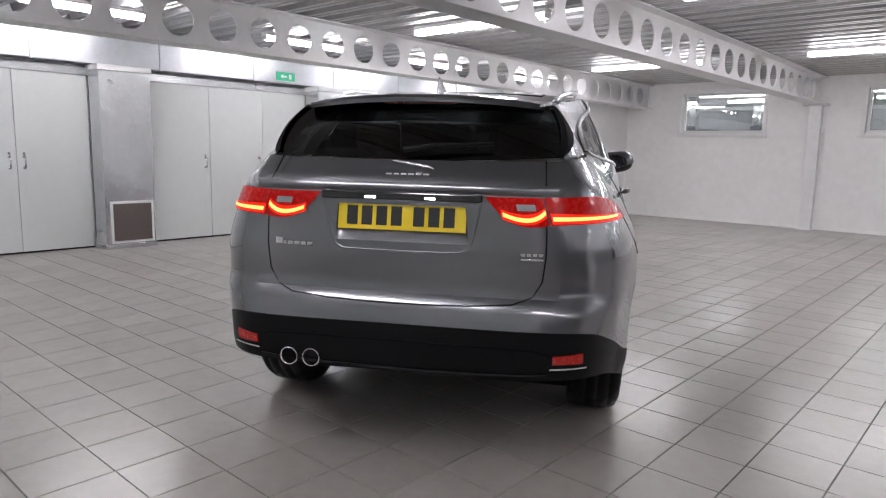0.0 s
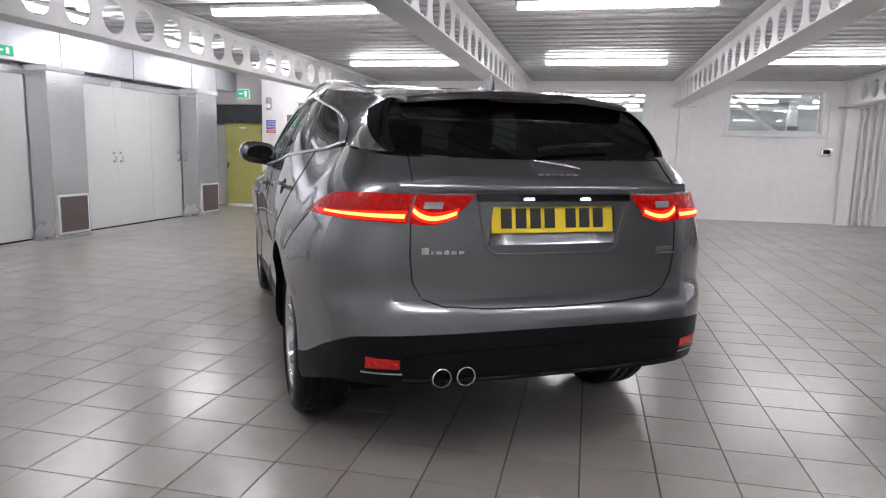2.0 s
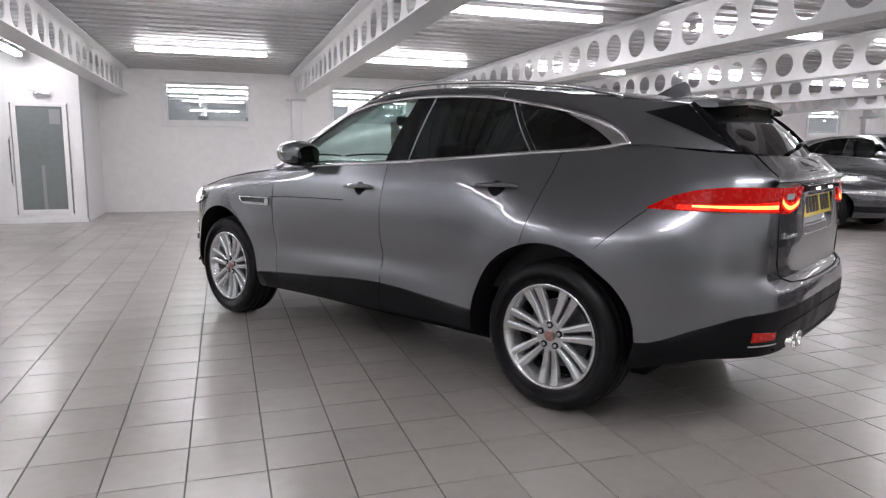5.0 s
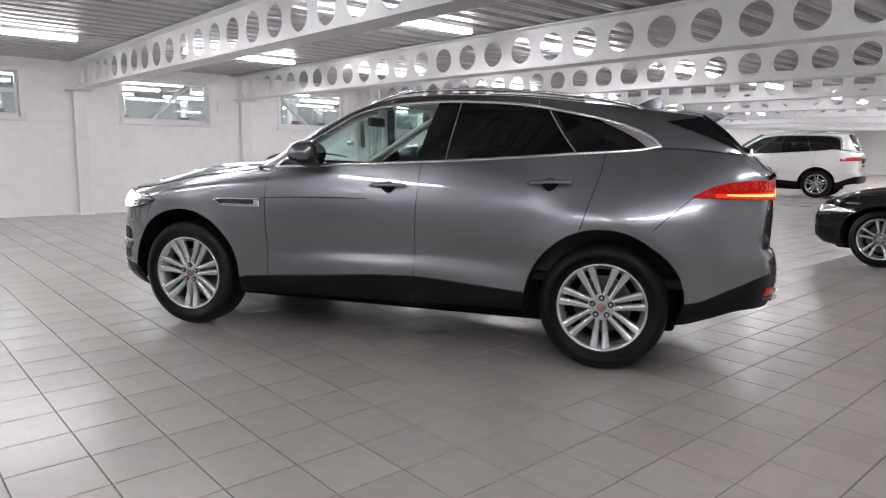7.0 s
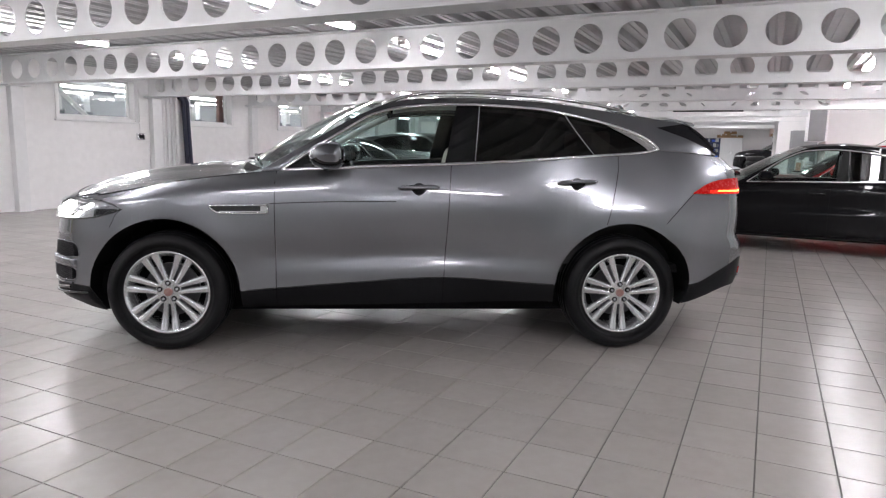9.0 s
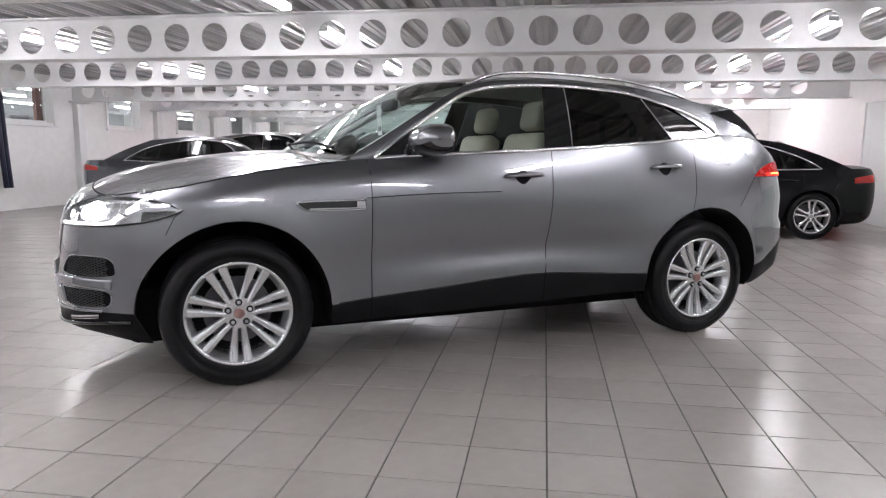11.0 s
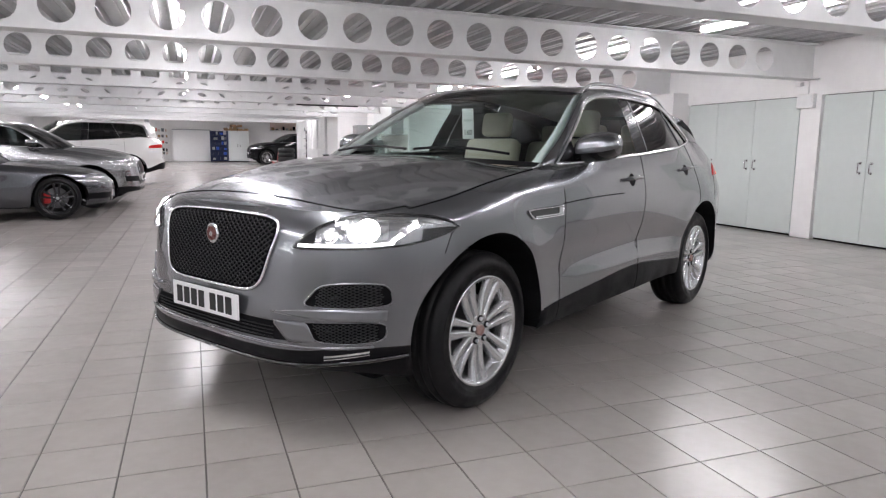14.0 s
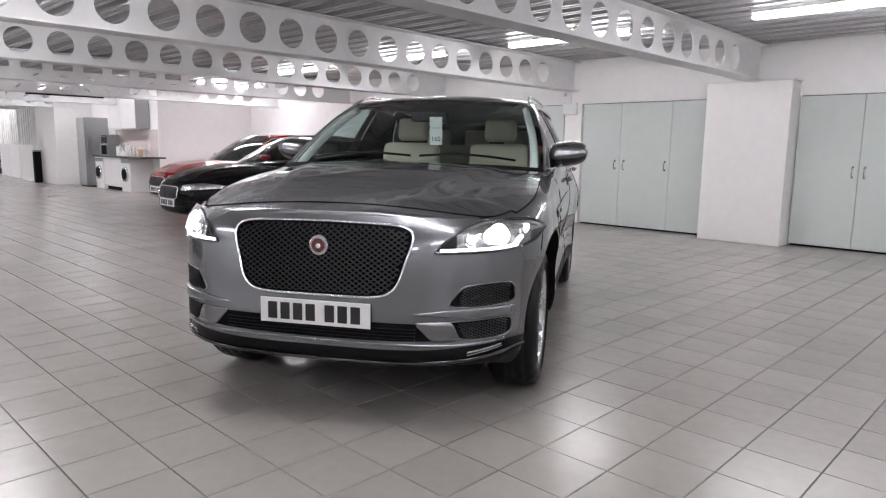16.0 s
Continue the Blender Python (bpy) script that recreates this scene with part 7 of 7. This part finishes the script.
for s in (1, -1):
    part("door_card", grid(lambda u, v: Vector((0.75 - 2.85 * u, s * min(0.80 - 0.05 * v, gside(C, 0.75 - 2.85 * u, C["top"](0.75 - 2.85 * u)) - 0.05), 0.55 + (C["top"](0.75 - 2.85 * u) - 0.57) * v)), 20, 3), M_CABIN, car)
for y in (-0.37, 0.37):
    seat = part("front_seat", box(-0.38, y - 0.24, 0.60, 0.16, y + 0.24, 0.78, 0.06, seg=3), M_BEIGE, car, "cream leather front seat", smooth=True)
    bk = part("backrest", box(-0.07, -0.24, 0.0, 0.07, 0.24, 0.60, 0.06, seg=3), M_BEIGE, seat, smooth=True)
    bk.matrix_basis = Matrix.Translation((-0.30, y, 0.72)) @ Matrix.Rotation(-0.28, 4, "Y")
    hd = part("headrest", box(-0.05, -0.13, 0.0, 0.05, 0.13, 0.19, 0.045, seg=3), M_BEIGE, seat, smooth=True)
    hd.matrix_basis = Matrix.Translation((-0.48, y, 1.315)) @ Matrix.Rotation(-0.2, 4, "Y")
bench = part("rear_bench", box(-1.25, -0.62, 0.60, -0.75, 0.62, 0.80, 0.06, seg=3), M_BEIGE, car, "cream leather rear bench", smooth=True)
bk = part("backrest", box(-0.07, -0.62, 0.0, 0.07, 0.62, 0.56, 0.06, seg=3), M_BEIGE, bench, smooth=True)
bk.matrix_basis = Matrix.Translation((-1.22, 0, 0.76)) @ Matrix.Rotation(-0.35, 4, "Y")
for y in (-0.38, 0.0, 0.38):
    hd = part("headrest", box(-0.04, -0.12, 0.0, 0.04, 0.12, 0.15, 0.035, seg=3), M_BEIGE, bench, smooth=True)
    hd.matrix_basis = Matrix.Translation((-1.42, y, 1.28))
wheel_c = Matrix.Translation((0.30, -0.37, 1.00)) @ Matrix.Rotation(-math.pi / 2 + 0.45, 4, "Y")
sw = part("steering_wheel", tube_path([wheel_c @ Vector((0.18 * math.cos(2 * math.pi * k / 28), 0.18 * math.sin(2 * math.pi * k / 28), 0)) for k in range(28)], 0.016, 8, closed=True), M_CABIN, car, "black steering wheel", smooth=True)
part("steering_hub", cyl(0.065, 0.05, 20, wheel_c, bevel=0.01), M_CABIN, sw)
for a in (0.0, math.pi, -math.pi / 2):
    part("steering_spoke", tube_path([wheel_c @ Vector((r * math.sin(a + math.pi / 2), r * math.cos(a + math.pi / 2), 0)) for r in (0.05, 0.12, 0.18)], 0.013, 6), M_CABIN, sw)
part("rear_view_mirror", box(0.36, -0.13, 1.44, 0.40, 0.13, 1.51, 0.015), M_CABIN, car, "black rear-view mirror")
tag = part("stock_tag", box(-0.001, -0.044, -0.095, 0.001, 0.044, 0.095), M_CARD, car, "white hanging card tag with a number")
tag.matrix_basis = Matrix.Translation((0.47, 0.07, 1.375)) @ Matrix.Rotation(0.06, 4, "Y")
text_on("160", 0.045, Matrix.Translation((0.003, 0, -0.055)) @ Matrix.Rotation(math.pi / 2, 4, "Z") @ Matrix.Rotation(math.pi / 2, 4, "X"), M_INK, tag, "tag_number")
part("tag_bar", box(0.0012, -0.034, 0.015, 0.002, 0.034, 0.028), M_CAB, tag)

# ---- parked cars ----
def saloon(l=0.0, h=0.0, tyre_up=0.0):
    return dict(
        wb=1.42 + l / 2, arch_r=0.372 + tyre_up, arch_z=0.335 + tyre_up, tyre=0.332 + tyre_up, wheel_y=0.78,
        w=curve((0.15, 0.80), (0.25, 0.87), (0.4, 0.905), (0.6, 0.915), (0.75, 0.915), (0.85, 0.905), (0.95, 0.88), (1.1, 0.84)),
        xf=curve((0.15, 2.16 + l / 2), (0.28, 2.32 + l / 2), (0.5, 2.34 + l / 2), (0.62, 2.30 + l / 2), (0.70, 2.24 + l / 2)),
        xr=curve((0.2, -2.2 - l / 2), (0.35, -2.34 - l / 2), (0.6, -2.37 - l / 2), (0.85, -2.36 - l / 2), (0.95, -2.33 - l / 2), (1.05, -2.26 - l / 2)),
        nf=3.4, nr=4.0, xmf=0.85, xmr=-1.15,
        bottom=curve((-2.6, 0.28), (-1.9, 0.22), (0, 0.2), (1.9, 0.2), (2.5, 0.24)),
        clad=curve((-2.6, 0.30), (-1.9, 0.235), (0, 0.215), (1.9, 0.215), (2.5, 0.26)),
        top=curve((-2.6, 0.99), (-1.9, 1.0), (-1.4, 0.985), (-0.5, 0.955), (0.4, 0.925), (0.75, 0.912), (1.2, 0.865), (1.8, 0.79), (2.15 + l / 2, 0.715), (2.4 + l / 2, 0.70)),
        hood=curve((0.6, 0.90), (0.95, 0.945), (1.2, 0.945), (1.8, 0.875), (2.1 + l / 2, 0.78), (2.26 + l / 2, 0.71)),
        deck=curve((-2.5 - l / 2, 0.99), (-2.2, 1.035), (-1.6, 1.06)), deck_x=-1.35,
        dlo=curve((-1.50 - l / 3, 0.99), (-1.40 - l / 3, 1.06), (-1.1 - l / 4, 1.20 + h), (-0.7, 1.315 + h), (-0.25, 1.355 + h), (0.05, 1.335 + h), (0.28, 1.245 + h), (0.52, 1.08), (0.74, 0.913)),
        dlo_x=(-1.50 - l / 3, 0.74), dpil=-0.75,
        rail=curve((-1.05 - l / 3, 1.345 + h), (-0.75, 1.39 + h), (-0.4, 1.42 + h), (-0.1, 1.405 + h), (0.12, 1.35 + h), (0.35, 1.23 + h), (0.6, 1.075), (0.85, 0.915)),
        ws_top=(0.05, 0.17, 1.405 + h), ws_base=(0.85, 1.06, 0.94),
        gy=(0.86, 0.46, 0.30), gtaper=(-0.9, 0.05), rail_front=0.85,
        rw=((-1.90 - l / 3, 1.0, -1.98 - l / 3, 1.045), (-1.05 - l / 3, 1.345 + h, -1.10 - l / 3, 1.385 + h)),
        crown=0.03, pillars=(-0.30, -0.40, -1.05), seams=(0.80, -0.25, -1.28), tail_in=0.0,
        lamp=(0.62, 0.70, 0.585), tail=(0.80, 0.92), grille=(0.34, 0.44, 0.62))


def parked_suv(kind="suv"):
    c = dict(SUV)
    c.pop("gcurve", None)
    c["lamp"], c["tail"], c["grille"] = (0.83, 0.93, 0.80), (1.0, 1.12), (0.40, 0.63, 0.90)
    return c


def boxy_suv():
    c = parked_suv()
    c["rail"] = curve((-2.05, 1.70), (-1.5, 1.74), (-1.0, 1.75), (-0.43, 1.74), (-0.1, 1.70), (0.1, 1.64), (0.25, 1.56), (0.42, 1.44), (0.62, 1.29), (0.86, 1.145))
    c["dlo"] = curve((-2.0, 1.31), (-1.97, 1.45), (-1.9, 1.62), (-1.7, 1.66), (-1.195, 1.68), (-0.425, 1.68), (-0.033, 1.63), (0.179, 1.54), (0.32, 1.44), (0.531, 1.29), (0.735, 1.139))
    c["dlo_x"], c["dpil"] = (-2.0, 0.735), -1.7
    c["rw"] = ((-2.27, 1.285, -2.31, 1.28), (-2.05, 1.70, -2.12, 1.73))
    c["ws_top"] = (0.10, 0.26, 1.735)
    c["tail_in"] = 0.35
    return c


def park_car(c, name, label, at, rz, paint, rim, spokes=5, twin=0.024, calliper=None, group="parked cars", glass_m=None):
    car = thing(name, label, "car", (*at, 0), rz, group=group)
    car_shell(c, car, paint, M_BLACKPL)
    car_glass(c, car, glass_m or M_GLASSM, M_GLASSD, M_GLOSSBK, M_CHROME)
    underbody(c, car)
    for xw in (c["wb"], -c["wb"]):
        for s in (1, -1):
            wheel_parts(car, (xw, s * c["wheel_y"], c["tyre"]), s, c["tyre"], c["tyre"] * 0.70, 0.225, rim, spokes, twin, M_GREY, calliper)
    zl, zh, zm = c["lamp"]
    gw, g0, g1 = c["grille"]
    t0, t1 = c["tail"]
    for s in (1, -1):
        ua, ub = u_at_y(c, gw + 0.06, zl), u_at_x(c, c["wb"] + 0.27, zl)
        part("headlamp", patch(c, s, lambda f: ua + (ub - ua) * f, lambda f: zl - 0.045 + 0.05 * f, lambda f: zl + 0.015 + 0.05 * math.sin(math.pi * min(1, f * 0.9 + 0.1)), 14, 4, 0.006), M_LAMPBODY, car, "clear headlamp")
        part("grille", patch(c, s, lambda f: u_at_y(c, gw * f, (g0 + g1) / 2), lambda f: g0 + 0.05 * f ** 4, lambda f: g1 - 0.03 * f ** 4, 12, 5, 0.006), M_BLACKPL, car, "black grille")
        ia, ib = u_at_y(c, 0.52, 0.4), u_at_y(c, 0.80, 0.4)
        part("bumper_intake", patch(c, s, lambda f: ia + (ib - ia) * f, lambda f: g0 - 0.12, lambda f: g0 - 0.02, 8, 3, 0.005), M_BLACKPL, car)
        la, lb = u_at_y(c, 0.0, 0.35), u_at_y(c, 0.5, 0.35)
        part("low_intake", patch(c, s, lambda f: la + (lb - la) * f, lambda f: g0 - 0.17, lambda f: g0 - 0.10, 8, 2, 0.005), M_BLACKPL, car)
        va, vb = u_at_y(c, 0.42, t0, False), u_at_x(c, -c["wb"] - 0.52, t0)
        part("tail_lamp", patch(c, s, lambda f: va + (vb - va) * f, lambda f: t0 + 0.02 * (1 - f), lambda f: t1 - 0.05 * f ** 3, 14, 4, 0.007), M_REFLECT, car, "red tail lamp")
        for x in c["seams"]:
            za = max(low_bottom(c, x) + 0.01, c["bottom"](x) + 0.03)
            seam(c, car, [(u_at_x(c, x), z) for z in np.linspace(za, c["top"](x) - 0.01, 8)], s, name="door_gap")
        for x in (0.02, -0.98):
            z = c["top"](x) - 0.14
            part("door_handle", tube_path([on_low(c, u_at_x(c, x - 0.22 * f), z, s, 0.008 + 0.02 * math.sin(math.pi * f)) for f in np.linspace(0, 1, 7)], 0.011, 6), paint if paint is not M_PAINT else M_CHROME, car, smooth=True)
        mz = c["top"](0.5) + 0.09
        mir = part("mirror_housing", box(-0.09, -0.09, -0.06, 0.10, 0.10, 0.06, 0.05, seg=3), paint, car, smooth=True)
        mir.matrix_basis = Matrix.Translation((0.50, s * 0.985, mz))
        part("mirror_arm", box(-0.02, -0.02, -0.03, 0.04, 0.03, -0.01), M_GLOSSBK, mir) if s > 0 else part("mirror_arm", box(-0.02, -0.03, -0.03, 0.04, 0.02, -0.01), M_GLOSSBK, mir)
    ring = [(gw * math.cos(2 * math.pi * k / 32), (g0 + g1) / 2 + (g1 - g0) / 2 * math.sin(2 * math.pi * k / 32)) for k in range(32)]
    ring = [(max(-gw, min(gw, y * 1.15)), max(g0, min(g1, (g0 + g1) / 2 + (z - (g0 + g1) / 2) * 1.3))) for y, z in ring]
    part("grille_surround", tube_path([on_low(c, u_at_y(c, abs(y), z), z, 1 if y >= 0 else -1, 0.010) for y, z in ring], 0.010, 6, closed=True), M_CHROME, car, "chrome grille surround", smooth=True)
    for nm, m, x, z, fc in (("front_number_plate", M_PLATEW, c["xf"](g0 - 0.06) + 0.012, g0 - 0.06, 1), ("rear_number_plate", M_PLATEY, c["xr"](t0 - 0.12) - 0.012, t0 - 0.12, -1)):
        plate(car, nm, m, "", x, z, 0, fc)
    part("dashboard", box(0.42, -0.66, c["top"](0.5) - 0.32, 0.85, 0.66, c["top"](0.5) - 0.04, 0.05), M_CABIN, car)
    for y in (-0.36, 0.36):
        part("front_seat", box(-0.50, y - 0.22, 0.55, -0.36, y + 0.22, c["rail"](-0.3) - 0.13, 0.05), M_CABIN, car)
    part("rear_bench", box(-1.25, -0.60, 0.45, -1.12, 0.60, c["top"](-1.2) + 0.12, 0.05), M_CABIN, car)
    part("cabin_floor", box(-1.6, -0.7, 0.42, 0.8, 0.7, 0.46), M_CABIN, car)
    return car


P_GREY2 = flake_paint("mid_grey_metallic", (0.105, 0.109, 0.122), metal=0.9, rough=0.26)
P_SILV = flake_paint("silver_metallic", (0.30, 0.305, 0.315), metal=0.9, rough=0.26)
P_BLACK = flake_paint("black_paint", (0.006, 0.006, 0.007), metal=0.0, rough=0.2)
P_BLACK.node_tree.nodes["Principled BSDF"].inputs["Specular IOR Level"].default_value = 0.0
P_BLACK.node_tree.nodes["Principled BSDF"].inputs["Coat Weight"].default_value = 0.45
P_RED = flake_paint("red_paint", (0.42, 0.012, 0.014), metal=0.2, rough=0.25)
P_WHITE = flake_paint("white_paint", (0.74, 0.74, 0.73), metal=0.0, rough=0.25)
park_car(saloon(0.42, 0.04, 0.018), "saloon_car", "long mid-grey metallic saloon with dark alloy wheels and red callipers", (8.77, 5.91), -76, P_GREY2, M_ALLOYD, 5, 0.026, M_REDCAL)
park_car(parked_suv(), "suv_car", "silver SUV with a black grille in the parked row", (11.4, 5.32), -91, P_SILV, M_ALLOY, 5)
park_car(parked_suv(), "suv_car", "black SUV in the parked row", (15.2, 6.0), -90, P_BLACK, M_ALLOYD, 5)
park_car(saloon(-0.1, 0.05), "hatchback_car", "red hatchback parked along the window wall", (13.2, 8.76), 180, P_RED, M_ALLOY, 5)
park_car(boxy_suv(), "suv_car", "white boxy SUV parked tail-out", (19.98, 5.65), 98, P_WHITE, M_ALLOY, 5).scale = (1.13, 1.08, 1.13)
black = park_car(saloon(), "saloon_car", "glossy black saloon with silver double-spoke wheels", (6.64, -3.0), 87.6, P_BLACK, M_ALLOY, 5, 0.026, glass_m=M_GLASSC)
fin = part("roof_aerial", box(-0.80, -0.025, 1.395, -0.68, 0.025, 1.415, 0.008), M_GLOSSBK, black, "short roof aerial")
part("rod", tube_path([(-0.72, 0, 1.405), (-0.86, 0, 1.50)], 0.005, 6), M_BLACKPL, fin)
park_car(saloon(-0.1, 0.05), "hatchback_car", "bright red hatchback beside the black saloon", (9.6, -4.0), 89, P_RED, M_ALLOY, 5)
park_car(parked_suv(), "suv_car", "black SUV parked at the far end", (33.4, -3.05), 94, P_BLACK, M_ALLOY, 5).location.z = rise(33.4)

# ---- floor tiles ----
TP, TX, TY = 0.306, 0.25 + 0.153, -1.7 + 0.0765


def tile_mesh():
    w, b = (TP - 0.0050) / 2, 0.0011
    v = [(sx * w, sy * w, -0.006) for sx, sy in ((-1, -1), (1, -1), (1, 1), (-1, 1))] + [(sx * (w - b), sy * (w - b), 0.0) for sx, sy in ((-1, -1), (1, -1), (1, 1), (-1, 1))]
    f = [(4, 5, 6, 7)] + [(i, (i + 1) % 4, 4 + (i + 1) % 4, 4 + i) for i in range(4)]
    return v, f


tv, tf = tile_mesh()
one = bpy.data.meshes.new("tile")
one.from_pydata(tv, [], tf)
one.materials.append(M_TILE)
V, FC = [], []
rng = random.Random(4)
kx0, kx1 = math.ceil((XW - TX) / TP) - 4, int((XE - TX) / TP) + 1
ky0, ky1 = math.ceil((YS - TY) / TP) - 1, int((YN - TY) / TP)
for kx in range(kx0, kx1 + 1):
    for ky in range(ky0, ky1 + 1):
        x, y = TX + (kx + 0.5) * TP, TY + (ky + 0.5) * TP
        dz = rng.uniform(-0.0006, 0.0)
        tx, ty = rng.gauss(0, 0.0012), rng.gauss(0, 0.0012)
        if -3.8 < x < -1.4 and -4.2 < y < 3.2 or -1.4 <= x < 1.8 and -4.2 < y < -3.2:
            t = new("tile", one)
            t.parent = floor
            t.location = (x, y, dz)
            t.rotation_euler = (tx, ty, 0)
        else:
            dz += rise(x)
            ty -= SLOPE if x > SLOPE_X else 0.0
            i = len(V)
            V += [(x + a, y + b, c + dz + b * tx - a * ty) for a, b, c in tv]
            FC += [tuple(i + k for k in f) for f in tf]
me = bpy.data.meshes.new("tiles")
me.from_pydata(V, [], FC)
me.materials.append(M_TILE)
rest = new("floor_tiles", me)
rest.parent = floor
tagged(rest, kind="stuff")
